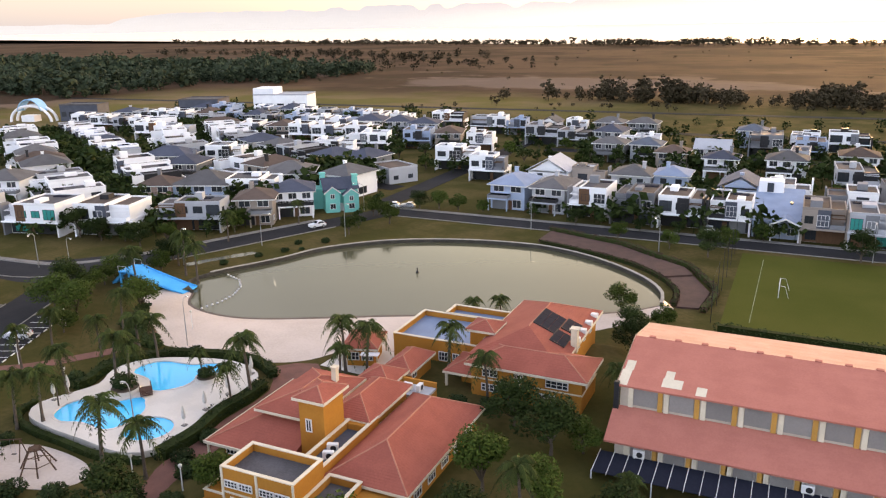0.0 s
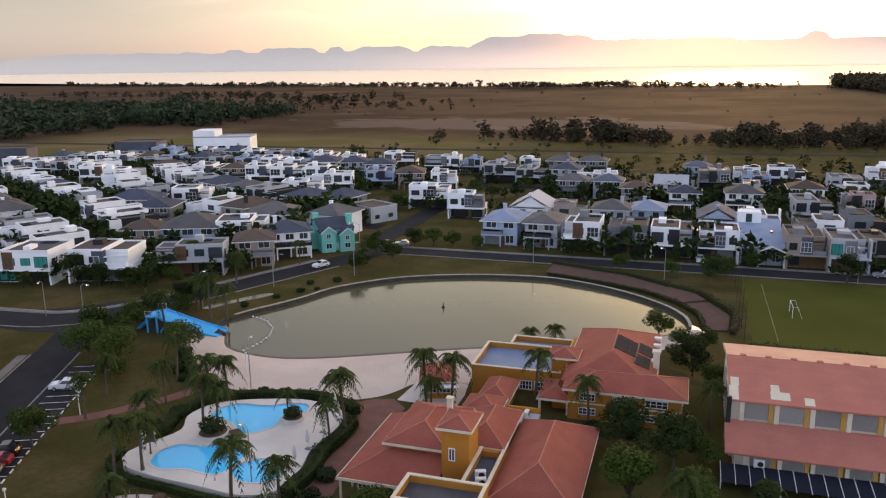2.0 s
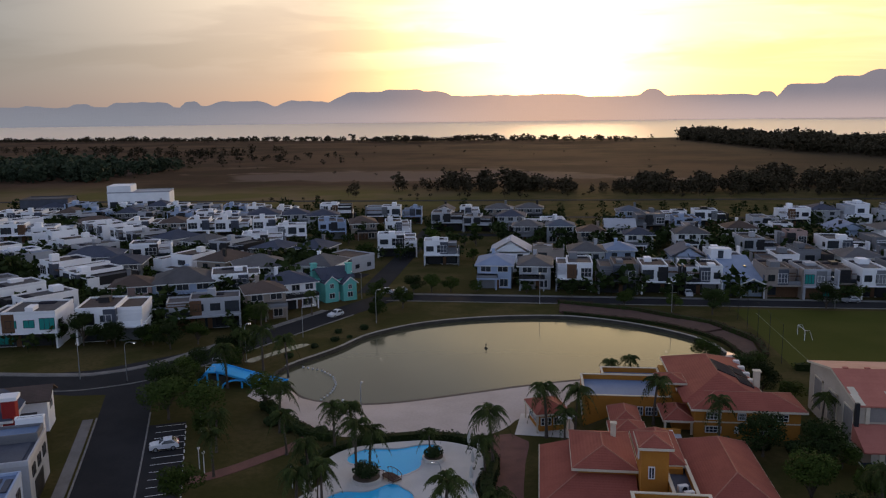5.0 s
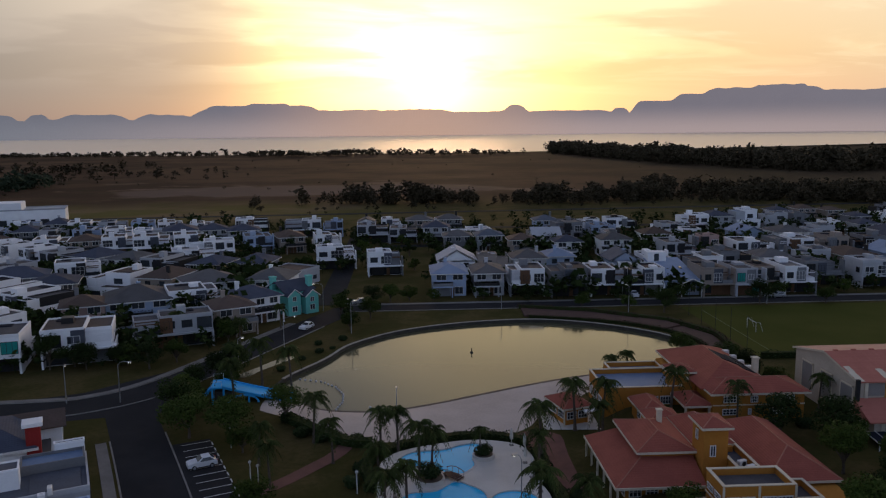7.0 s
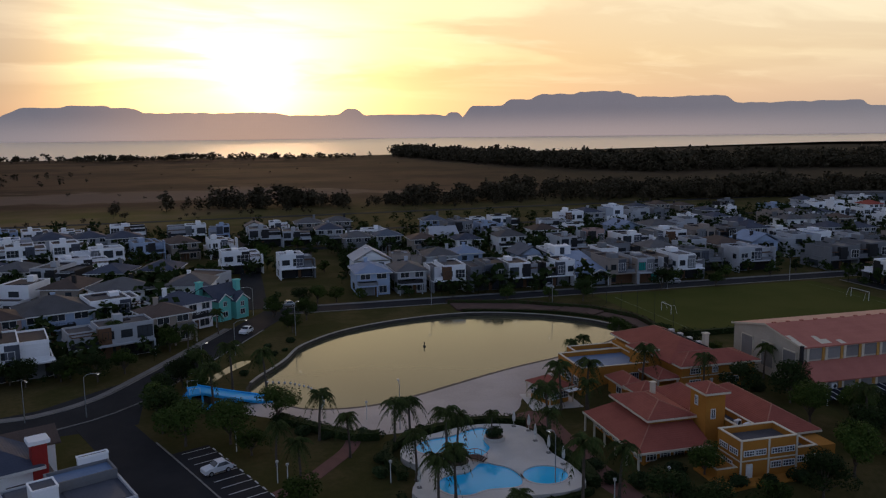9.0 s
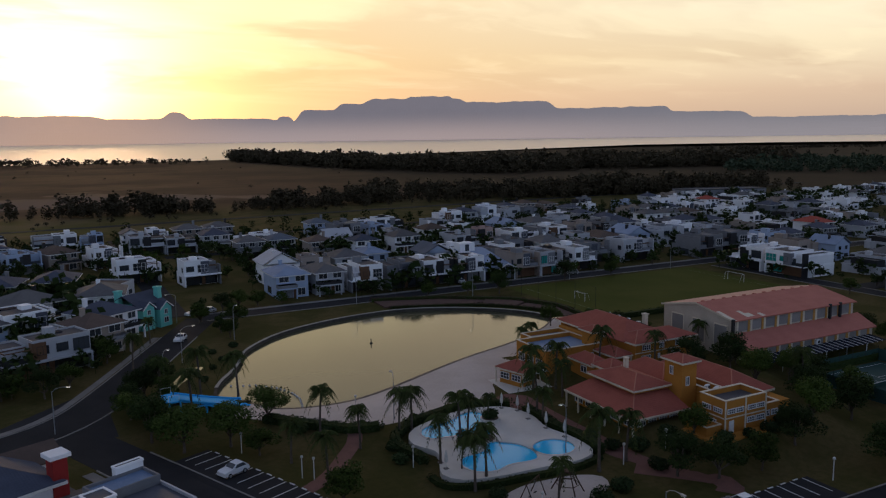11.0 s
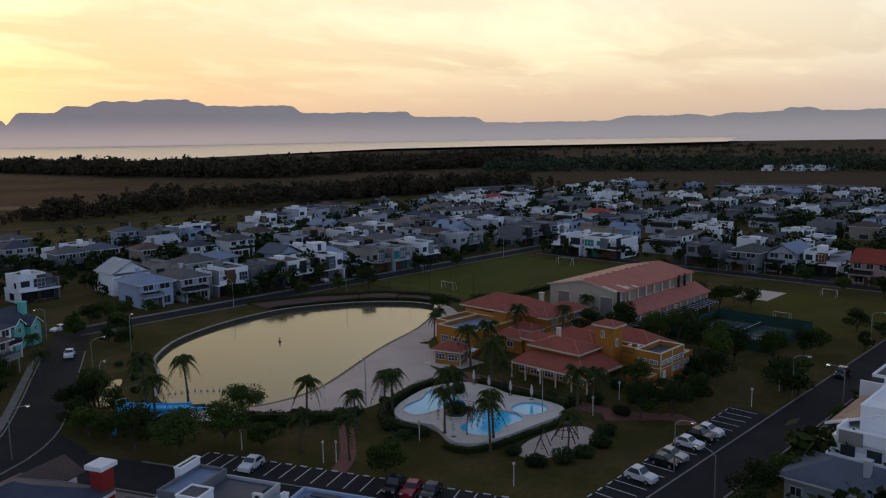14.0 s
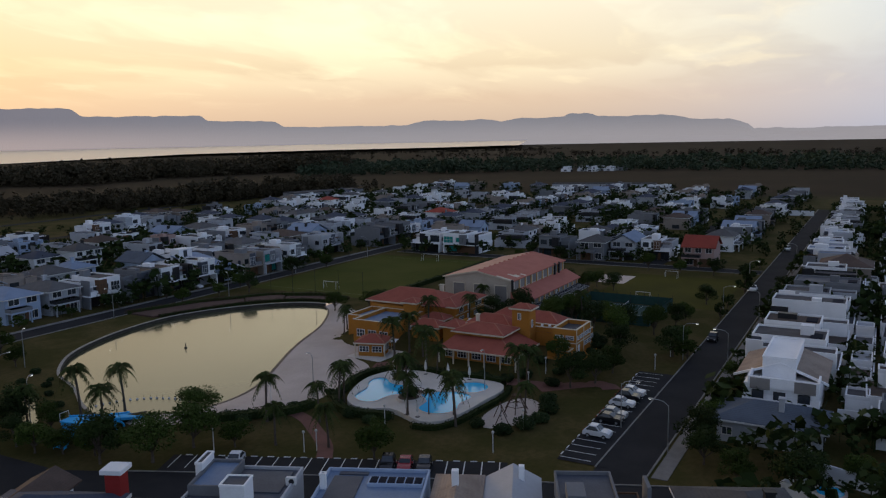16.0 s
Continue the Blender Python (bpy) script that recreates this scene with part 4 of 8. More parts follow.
    for y in (12.6, 15.6, 18.8, 22.0, 25.2, 28.2):
        part("column", M().soft_box(-7.85, -7.6, y - 0.12, y + 0.12, 0, 3.2, 0.03), MAT["cream"], c)
    # small pavilion roof to the north and white service yard
    club_block(c, 1.3, 5.0, 28.4, 32.4, 4.9)
    hip_roof(c, 0.8, 5.6, 28.1, 33.0, 4.9, 6.3)
    part("flat_roof", M().box(5.6, 10.0, 28.4, 31.4, 4.0, 4.3), MAT["pale"], c)
    part("wall", M().box(5.6, 10.0, 28.4, 31.4, 0, 4.0).box(5.6, 10.0, 31.2, 31.5, 4.0, 4.9), MAT["ochre"], c)
    club_block(c, 2.0, 5.0, 33.6, 40.2, 4.2)
    hip_roof(c, 1.4, 5.6, 33.4, 40.4, 4.2, 5.6)
    window(c, 5.02, 35.4, 2.9, 1.1, 1.0, "+x", bars=1)
    window(c, 1.98, 36.5, 2.4, 1.6, 1.2, "-x", bars=1)
    # chimney with a pot
    part("chimney", M().box(0.5, 1.1, 24.0, 24.6, 6.2, 8.2).box(0.4, 1.2, 23.9, 24.7, 8.2, 8.35), MAT["cream"], c)


MAT["cap"] = MAT["cream"]
build_club_south()
ac_unit(7.6, 12.2, 4.95, 20)
ac_unit(7.2, 13.6, 4.95, 20)
ac_unit(7.2, 29.6, 4.3, 0)
ac_unit(8.6, 29.8, 4.3, 90)


def build_club_north():
    c = thing("clubhouse", "two-storey ochre clubhouse wing with red tiled roof and white windows", "clubhouse", pose(0, 0, 0))
    club_block(c, 12.6, 26.1, 35.6, 42.0, 6.15)
    hip_roof(c, 12.0, 26.8, 35.0, 42.4, 6.15, 7.6)
    club_block(c, 12.2, 22.2, 42.0, 57.4, 6.15)
    part("roof", M().hip(11.4, 22.9, 37.6, 58.1, 6.15, 8.7), MAT["clubtile"], c)
    part("fascia", M().box(11.3, 11.4, 42.5, 58.15, 6.02, 6.3).box(22.9, 23.0, 42.5, 58.15, 6.02, 6.3).box(11.3, 23.0, 58.1, 58.2, 6.02, 6.3), MAT["cream"], c)
    ridge_caps(c, [((11.4, 58.1, 6.33), (17.15, 52.35, 8.7)), ((22.9, 58.1, 6.33), (17.15, 52.35, 8.7)), ((17.15, 43.35, 8.7), (17.15, 52.35, 8.7))])
    part("band", M().box(12.5, 26.2, 35.5, 35.6, 4.3, 4.45).box(26.1, 26.2, 35.6, 42.0, 4.3, 4.45), MAT["cream"], c)
    for x, w in ((15.0, 1.9), (18.6, 1.1), (23.2, 2.7)):
        window(c, x, 35.52, 4.75, w, 1.0, "-y", bars=3)
    for x, w in ((15.0, 2.1), (18.0, 0.5), (22.0, 2.2)):
        window(c, x, 35.52, 2.9, w, 0.95, "-y", bars=3)
    for y in (37.5, 40.2):
        window(c, 26.18, y, 4.75, 1.1, 1.0, "+x", bars=1)
    for y in (45, 48, 51, 54):
        window(c, 22.28, y, 4.6, 1.1, 1.0, "+x", bars=1)
        part("dormer", M().soft_box(22.0, 22.95, y + 0.9, y + 1.7, 6.1, 6.9, 0.05), MAT["frame"], c)
        window(c, 12.12, y + 1, 4.6, 2.0, 0.8, "-x", bars=1)
    part("chimney", M().box(22.3, 23.1, 44.2, 45.0, 5.6, 8.6).box(22.15, 23.25, 44.05, 45.15, 8.6, 8.8), MAT["cream"], c)
    # flat-roofed west block
    club_block(c, -1.68, 10.58, 42.62, 52.2, 4.2)
    club_block(c, 1.62, 10.58, 52.2, 55.88, 4.2)
    terrace_top(c, -1.7, 10.6, 42.6, 52.2, 5.05, "ochre", "bluedeck")
    terrace_top(c, 1.6, 10.6, 52.2, 55.9, 5.05, "ochre", "bluedeck")
    for x in (5.9, 7.9):
        window(c, x, 42.52, 2.3, 1.7, 1.3, "-y", bars=3)
    for y in (44.6, 47.4, 50.2):
        window(c, -1.78, y, 1.6, 2.0, 1.6, "-x", bars=2)
    club_block(c, 10.6, 12.2, 42.6, 55.9, 5.6)
    # stair tower with its own little roof
    club_block(c, 9.2, 12.3, 43.4, 46.6, 7.0)
    hip_roof(c, 8.7, 12.8, 42.9, 47.1, 7.0, 8.0)
    # low entrance roof with posts
    part("wall", M().box(10.2, 12.6, 38.2, 42.6, 0, 4.0), MAT["ochre"], c)
    hip_roof(c, 8.6, 13.0, 36.2, 42.4, 4.0, 5.2)
    for x in (8.9, 12.4):
        part("column", M().soft_box(x - 0.15, x + 0.15, 36.4, 36.7, 0, 3.95, 0.03), MAT["cream"], c)
    return c


build_club_north()


def build_solar():
    """Panel arrays on the slope that falls to the east."""
    rise = (8.7 - 6.33) / 5.75
    slope = math.degrees(math.atan(rise))
    for cx, cy, nx, ny in ((18.7, 47.3, 3, 3), (21.2, 48.8, 2, 2), (21.0, 44.4, 2, 2)):
        z = 8.7 - (cx - 17.15) * rise + 0.14
        ob = thing("solar_panel", "dark blue-black solar panels lying on the red roof", "solar panel", pose(cx, cy, z, 0, slope, 0), "solar panel arrays on the roof")
        part("frame", M().frame_ring(-nx * 0.5 - 0.04, nx * 0.5 + 0.04, -ny * 0.85 - 0.04, ny * 0.85 + 0.04, -0.2, 0.03, 0.05), MAT["darkframe"], ob)
        for i in range(nx):
            for j in range(ny):
                part("panel", M().box(-nx * 0.5 + i + 0.02, -nx * 0.5 + i + 0.98, -ny * 0.85 + 1.7 * j + 0.02, -ny * 0.85 + 1.7 * j + 1.68, -0.04, 0.02), MAT["solar"], ob)


build_solar()


def build_kiosk():
    k = thing("beach_kiosk", "small ochre beach kiosk with a red hip roof", "kiosk", pose(-6.9, 43.6, 0, 0, 0, 17))
    part("wall", M().box(-1.9, 1.9, -2.5, 2.5, 0, 2.7), MAT["ochre"], k)
    hip_roof(k, -2.6, 2.6, -3.2, 3.2, 2.7, 4.1)
    for x in (-0.95, 0.95):
        window(k, x, -2.58, 0.9, 1.6, 1.2, "-y", bars=2)
    for y in (-1.3, 1.3):
        window(k, -1.98, y, 0.9, 2.0, 1.2, "-x", bars=2)
    for x in (-2.4, 2.4):
        for y in (-3.0, 3.0):
            part("post", M().soft_box(x - 0.1, x + 0.1, y - 0.1, y + 0.1, 0, 2.7, 0.02), MAT["cream"], k)
    part("awning", M().box(0.4, 2.9, -4.4, -3.2, 2.35, 2.43), MAT["white"], k, "white canvas awning")
    sheet("pavement", [(-11.5, 39.2), (-3.0, 38.6), (-2.8, 47.0), (-10.8, 47.4)], MAT["deck"], 0.036, label="pale paving round the beach kiosk")


build_kiosk()


# ---- sports hall ----
def build_gym():
    g = thing("sports_hall", "long beige sports hall with faded red roof and lower annex", "sports hall", pose(0, 0, 0))
    x0, x1, y0, y1 = 31.3, 65.0, 31.0, 48.6
    wall = M().box(x0, x1, y0, y1, 0, 9.0)
    cy = (y0 + y1) / 2
    wall.add([(x0, y0, 9), (x0, y1, 9), (x0, cy, 10.75), (x1, y0, 9), (x1, y1, 9), (x1, cy, 10.75)], [(0, 2, 1), (3, 4, 5)])
    part("wall", wall, MAT["gymwall"], g)
    roof = M()
    roof.add([(x0 - 0.35, y0 - 0.5, 9.1), (x1 + 0.35, y0 - 0.5, 9.1), (x1 + 0.35, cy, 10.95), (x0 - 0.35, cy, 10.95), (x0 - 0.35, y0 - 0.5, 8.9), (x1 + 0.35, y0 - 0.5, 8.9)], [(0, 1, 2, 3), (4, 5, 1, 0)])
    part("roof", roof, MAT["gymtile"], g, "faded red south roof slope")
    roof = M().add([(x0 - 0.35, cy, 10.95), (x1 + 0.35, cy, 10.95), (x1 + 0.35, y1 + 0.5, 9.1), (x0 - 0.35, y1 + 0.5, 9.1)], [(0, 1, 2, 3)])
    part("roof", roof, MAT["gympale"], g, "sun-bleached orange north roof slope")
    part("verge", M().add([(x0 - 0.4, y0 - 0.5, 8.85), (x0 - 0.4, cy, 10.7), (x0 - 0.4, y1 + 0.5, 8.85), (x0 - 0.4, y0 - 0.5, 9.16), (x0 - 0.4, cy, 11.0), (x0 - 0.4, y1 + 0.5, 9.16)], [(0, 3, 4, 1), (1, 4, 5, 2)]), MAT["cream"], g)
    for i in range(12):
        x = x0 + 1.5 + i * 2.8
        part("ridge_vent", M().soft_box(x - 0.35, x + 0.35, cy - 0.1, cy + 0.35, 10.9, 11.1, 0.05), MAT["gymtile"], g)
    # repaired patches where sheets were replaced
    for x, y, w, d in ((31.0, 30.6, 1.0, 2.7), (31.2, 33.3, 0.9, 1.7), (35.3, 31.3, 2.0, 1.5), (35.4, 32.8, 0.9, 1.3), (38.7, 30.8, 1.0, 1.4)):
        z = lambda yy: 9.1 + (yy - y0 + 0.5) * (10.95 - 9.1) / (cy - y0 + 0.5) + 0.012
        part("roof_patch", M().add([(x, y, z(y)), (x + w, y, z(y)), (x + w, y + d, z(y + d)), (x, y + d, z(y + d))], [(0, 1, 2, 3)]), MAT["cream"], g, "white replacement roofing sheet")
    # west gable with three tall louvred openings
    for y in (33.7, 39.2, 44.7):
        part("louvre_panel", M().box(x0 - 0.12, x0 + 0.05, y - 1.5, y + 1.5, 3.6, 7.7), MAT["panel"], g)
        part("louvre_frame", M().box(x0 - 0.16, x0 + 0.05, y - 1.65, y - 1.5, 3.4, 7.9).box(x0 - 0.16, x0 + 0.05, y + 1.5, y + 1.65, 3.4, 7.9).box(x0 - 0.16, x0 + 0.05, y - 1.65, y + 1.65, 7.7, 7.9), MAT["cream"], g)
    # clerestory between the roofs
    n = 9
    for i in range(n):
        x = x0 + 0.8 + (x1 - x0 - 1.6) * (i + 0.5) / n
        part("louvre_panel", M().box(x - 1.2, x + 1.2, y0 - 0.1, y0 + 0.05, 6.9, 8.7), MAT["panel"], g)
        for s, c in ((-1.48, "cream"), (1.48, "orange")):
            part("pilaster", M().box(x + s - 0.24, x + s + 0.24, y0 - 0.16, y0 + 0.05, 6.6, 8.85), MAT[c], g)
    # annex
    ya = 27.4
    part("wall", M().box(x0 + 0.4, x1 + 1.2, ya, y0 - 0.01, 0, 4.5), MAT["gymwall"], g)
    annex = M().add([(x0 - 0.6, ya - 0.6, 4.6), (x1 + 1.6, ya - 0.6, 4.6), (x1 + 1.6, y0, 6.6), (x0 - 0.6, y0, 6.6), (x0 - 0.6, ya - 0.6, 4.4), (x1 + 1.6, ya - 0.6, 4.4), (x1 + 1.6, y0, 4.4), (x0 - 0.6, y0, 4.4)],
                    [(0, 1, 2, 3), (4, 5, 1, 0), (7, 4, 0, 3), (5, 6, 2, 1), (7, 6, 5, 4)])
    part("annex_roof", annex, MAT["gymtile"], g)
    for i in range(10):
        x = x0 + 1.4 + (x1 - x0 - 1.4) * (i + 0.5) / 10
        part("louvre_panel", M().box(x - 1.0, x + 1.0, ya - 0.1, ya + 0.05, 2.9, 4.2), MAT["panel"], g)
        for s, c in ((-1.4, "cream"), (1.4, "orange")):
            part("pilaster", M().box(x + s - 0.28, x + s + 0.28, ya - 0.16, ya + 0.05, 0, 4.3), MAT[c], g)
    # pergola of dark panels on white posts
    for i in range(24):
        x = x0 - 1.0 + i * 1.45
        part("panel", M().add([(x + 0.06, 23.6, 2.75), (x + 1.4, 23.6, 2.75), (x + 1.4, ya - 0.2, 3.1), (x + 0.06, ya - 0.2, 3.1), (x + 0.06, 23.6, 2.81), (x + 1.4, 23.6, 2.81), (x + 1.4, ya - 0.2, 3.16), (x + 0.06, ya - 0.2, 3.16)],
                              [(3, 2, 1, 0), (4, 5, 6, 7), (0, 1, 5, 4), (1, 2, 6, 5), (2, 3, 7, 6), (3, 0, 4, 7)]), MAT["solar"], g, "dark translucent pergola panel" if i == 0 else "")
        part("rafter", M().add([(x, 23.5, 2.7), (x + 0.06, 23.5, 2.7), (x + 0.06, ya, 3.1), (x, ya, 3.1), (x, 23.5, 2.86), (x + 0.06, 23.5, 2.86), (x + 0.06, ya, 3.24), (x, ya, 3.24)],
                               [(3, 2, 1, 0), (4, 5, 6, 7), (0, 1, 5, 4), (1, 2, 6, 5), (2, 3, 7, 6), (3, 0, 4, 7)]), MAT["frame"], g)
        if i % 4 == 0:
            part("post", M().tube([(x, 23.7, 0), (x, 23.7, 2.8)], [0.07, 0.07], 8), MAT["frame"], g)
    for x in (31.0, 57.5, 60.5):
        part("downpipe", M().box(x - 0.25, x + 0.25, y0 - 0.6, y0 - 0.16, 6.4, 9.4), MAT["darkframe"], g, "dark roof-water duct")


build_gym()
for x in (34.2, 49.5):
    ac_unit(x, 27.04, 3.2, 0)


# ---- houses ----
def flat_roofed(h, x0, x1, y0, y1, z0, z1, wall, top, cap=True):
    part("wall", M().soft_box(x0, x1, y0, y1, z0, z1 - 0.35, 0.03), MAT[wall], h)
    part("parapet", M().frame_ring(x0 - 0.03, x1 + 0.03, y0 - 0.03, y1 + 0.03, z1 - 0.36, z1 + 0.25, 0.22), MAT[wall], h)
    part("flat_roof", M().box(x0 + 0.19, x1 - 0.19, y0 + 0.19, y1 - 0.19, z1 - 0.36, z1 - 0.1), MAT[top], h)


def house(style, w, d, wall, top, seed, accent="grey", glass="glass", label="", at=None, group="houses of the estate", detail=1, floors=2):
    """One house, its front to -y. Styles: modern (stacked flat-roofed volumes), hip, gable."""
    rnd = random.Random(seed)
    h = thing("house", label, "house", at, group)
    W, D = w / 2, d / 2
    top_z = 3.3
    if style == "modern":
        side = rnd.choice((-1, 1))
        inset = rnd.uniform(1.6, 2.6)
        flat_roofed(h, -W, W, -D + inset, D, 0, 3.5, wall, top)
        cut = rnd.uniform(0.05, 0.45) * W
        u0, u1 = (-W - 0.15, cut) if side < 0 else (-cut, W + 0.15)
        v0, v1 = -D - rnd.uniform(-0.3, 0.7), D * rnd.uniform(0.2, 0.85)
        tall = 6.9 + rnd.uniform(-0.2, 0.7)
        flat_roofed(h, u0, u1, v0, v1, 3.3, tall, wall, top)
        o0, o1 = (u1 - 0.05, W - rnd.uniform(0, 0.6)) if side < 0 else (-W + rnd.uniform(0, 0.6), u0 + 0.05)
        w0 = -D + rnd.uniform(1.5, 4.0)
        flat_roofed(h, o0, o1, w0, D - rnd.uniform(0.2, 3.0), 3.3, tall - rnd.uniform(0.5, 1.3), rnd.choice((wall, wall, wall, "pale", accent)), rnd.choice((top, top, "greyroof")))
        part("slab", M().soft_box(-W - 0.25, W + 0.25, -D - rnd.uniform(0.0, 0.9), -D + inset + 0.5, 3.08, 3.42, 0.03), MAT[wall], h)
        part("balustrade", M().frame_ring(min(o0, o1) + 0.1, max(o0, o1) - 0.1, -D + 0.1, w0 + 0.1, 3.42, 4.4, 0.08), MAT[rnd.choice((wall, "glass", accent))], h)
        bx = rnd.uniform(u0 + 1.4, u1 - 1.4)
        by = rnd.uniform(v0 + 2.2, max(v0 + 2.3, v1 - 1.8))
        bw, bd = rnd.uniform(0.7, 1.3), rnd.uniform(0.8, 1.8)
        part("water_tank_housing", M().soft_box(bx - bw, bx + bw, by - bd, by + bd, tall - 0.3, tall + rnd.uniform(0.5, 1.7), 0.03), MAT[rnd.choice((wall, accent, wall))], h)
        part("fin_wall", M().soft_box(side * W - 0.2, side * W + 0.2, -D - 0.6, -D + inset + 0.5, 0, 3.2, 0.03), MAT[wall], h)
        part("fin_wall", M().soft_box(-side * W - 0.2, -side * W + 0.2, -D - 0.3, -D + inset + 0.4, 0, rnd.choice((3.2, 6.0, 7.4)), 0.03), MAT[rnd.choice((accent, wall))], h)
        front, uf = -D + inset, v0
        span = (u0, u1)
        # cladding that wraps one corner of the upper volume, and plant on the roofs
        c0, c1 = (u1 - 2.4, u1 + 0.05) if side < 0 else (u0 - 0.05, u0 + 2.4)
        part("cladding", M().soft_box(c0, c1, v0 - 0.07, v0 + 1.6, 3.5, tall - 0.2, 0.03), MAT[rnd.choice(("door", "darkframe", "grey", "slate"))], h)
        px = (u0 + u1) / 2 + rnd.uniform(-1, 1)
        part("roof_panel", M().soft_box(px - 1.7, px + 1.7, v1 - 2.6, v1 - 0.7, tall - 0.12, tall + 0.1, 0.03), MAT["solar"], h)
        part("pergola", M().box(min(o0, o1) + 0.2, max(o0, o1) - 0.2, -D + 0.2, -D + 0.34, 5.6, 5.8).box(min(o0, o1) + 0.2, max(o0, o1) - 0.2, w0 - 0.14, w0, 5.6, 5.8).box(min(o0, o1) + 0.2, min(o0, o1) + 0.34, -D + 0.34, w0 - 0.14, 5.6, 5.8), MAT[rnd.choice((wall, "door"))], h)
        # dark panel over the ground-floor front stands in for the porch's shade
        part("porch_void", M().soft_box(-W + 0.3, W - 0.3, -D + inset - 0.05, -D + inset + 0.12, 0.1, 2.9, 0.02), MAT[rnd.choice(("darkframe", "glass", "door"))], h)
    else:
        part("wall", M().soft_box(-W, W, -D, D, 0, 6.1 if floors == 2 else 3.2, 0.03), MAT[wall], h)
        z = 6.1 if floors == 2 else 3.2
        if style == "hip":
            part("roof", M().hip(-W - 0.7, W + 0.7, -D - 0.7, D + 0.7, z, z + min(w, d) * 0.24), MAT[top], h)
            part("eave_board", M().frame_ring(-W - 0.74, W + 0.74, -D - 0.74, D + 0.74, z - 0.12, z + 0.12, 0.1), MAT["frame"], h)
        else:
            along = rnd.choice(("x", "y")) if seed % 3 else "y"
            rise = (w if along == "y" else d) * 0.30
            part("roof", M().gable(-W - 0.6, W + 0.6, -D - 0.6, D + 0.6, z + 0.1, z + 0.1 + rise, along), MAT[top], h)
            for s in (-1, 1):
                k = M()
                if along == "y":
                    r = rise * W / (W + 0.6)
                    k.add([(-W, s * D, z - 0.4), (W, s * D, z - 0.4), (0, s * D, z + r - 0.1), (-W, s * (D - 0.2), z - 0.4), (W, s * (D - 0.2), z - 0.4), (0, s * (D - 0.2), z + r - 0.1)], [(0, 1, 2), (5, 4, 3)])
                else:
                    r = rise * D / (D + 0.6)
                    k.add([(s * W, -D, z - 0.4), (s * W, D, z - 0.4), (s * W, 0, z + r - 0.1), (s * (W - 0.2), -D, z - 0.4), (s * (W - 0.2), D, z - 0.4), (s * (W - 0.2), 0, z + r - 0.1)], [(0, 1, 2), (5, 4, 3)])
                part("gable_wall", k, MAT[wall], h)
        if floors == 2:
            pw = W * rnd.uniform(0.5, 0.9)
            px = rnd.choice((-1, 1)) * (W - pw)
            part("porch", M().soft_box(px - pw, px + pw, -D - 2.4, -D + 0.1, 2.75, 3.15, 0.03), MAT[wall], h)
            for s in (-1, 1):
                part("porch_post", M().soft_box(px + s * (pw - 0.25) - 0.16, px + s * (pw - 0.25) + 0.16, -D - 2.3, -D - 1.98, 0, 2.75, 0.02), MAT[wall], h)
            part("balcony_wall", M().frame_ring(px - pw, px + pw, -D - 2.4, -D + 0.1, 3.15, 3.95, 0.1), MAT[accent], h)
        cx, cy = rnd.uniform(-W * 0.6, W * 0.6), rnd.uniform(0, D * 0.6)
        part("chimney", M().box(cx - 0.45, cx + 0.45, cy - 0.35, cy + 0.35, z, z + 3.0).box(cx - 0.55, cx + 0.55, cy - 0.45, cy + 0.45, z + 3.0, z + 3.2), MAT[rnd.choice((wall, accent))], h)
        front = uf = -D
        span = (-W, W)
    # openings of the front
    ga = rnd.choice((-1, 1)) * W * 0.42
    gw = W * rnd.uniform(0.34, 0.46)
    part("garage_door", M().soft_box(ga - gw, ga + gw, front - 0.1, front + 0.1, 0, 2.6, 0.02), MAT[rnd.choice(("darkframe", "darkframe", "door", "grey"))], h)
    part("front_door", M().soft_box(-ga * 0.4 - 0.5, -ga * 0.4 + 0.5, front - 0.06, front + 0.1, 0, 2.3, 0.02), MAT["door"], h)
    window(h, -ga * 1.35, front - 0.02, 0.5, W * 0.5, 2.1, "-y", "darkframe" if style == "modern" else "frame", glass)
    if floors == 2:
        n = 2 if span[1] - span[0] < 9.5 else 3
        for i in range(n):
            c = span[0] + (span[1] - span[0]) * (i + 0.5) / n
            big = style == "modern" and i == seed % n
            window(h, c, uf - 0.02, 3.95 if big else 4.4, (span[1] - span[0]) / n * (0.86 if big else 0.62), 2.4 if big else 1.6, "-y", "darkframe" if style == "modern" and rnd.random() < 0.6 else "frame", glass, 2 if big else 1)
    # openings of the back and of the upper sides
    for i, c in enumerate((-0.5, 0.45)):
        wide = W * rnd.uniform(0.22, 0.36)
        part("rear_window", M().soft_box(c * W - wide, c * W + wide, D - 0.08, D + 0.06, 0.5 if i else 1.0, 2.5, 0.02), MAT["glass"], h)
    if floors == 2:
        if style == "modern":
            part("rear_window", M().soft_box((u0 + u1) / 2 - 1.3, (u0 + u1) / 2 + 1.3, v1 - 0.08, v1 + 0.06, 4.0, 5.7, 0.02), MAT[glass], h)
            for xx in (u0, u1):
                part("side_window", M().soft_box(xx - 0.06, xx + 0.06, v0 + 1.2, v0 + 1.2 + rnd.uniform(1.0, 2.4), 4.1, 5.6, 0.02), MAT["glass"], h)
        else:
            for c in (-0.5, 0.4):
                part("rear_window", M().soft_box(c * W - 0.8, c * W + 0.8, D - 0.08, D + 0.06, 4.0, 5.4, 0.02), MAT["glass"], h)
    if not detail:
        for s in (-1, 1):
            part("side_window", M().soft_box(s * W - 0.05, s * W + 0.05, -D * 0.25, D * 0.35, 0.6, 2.5, 0.02), MAT["glass"], h)
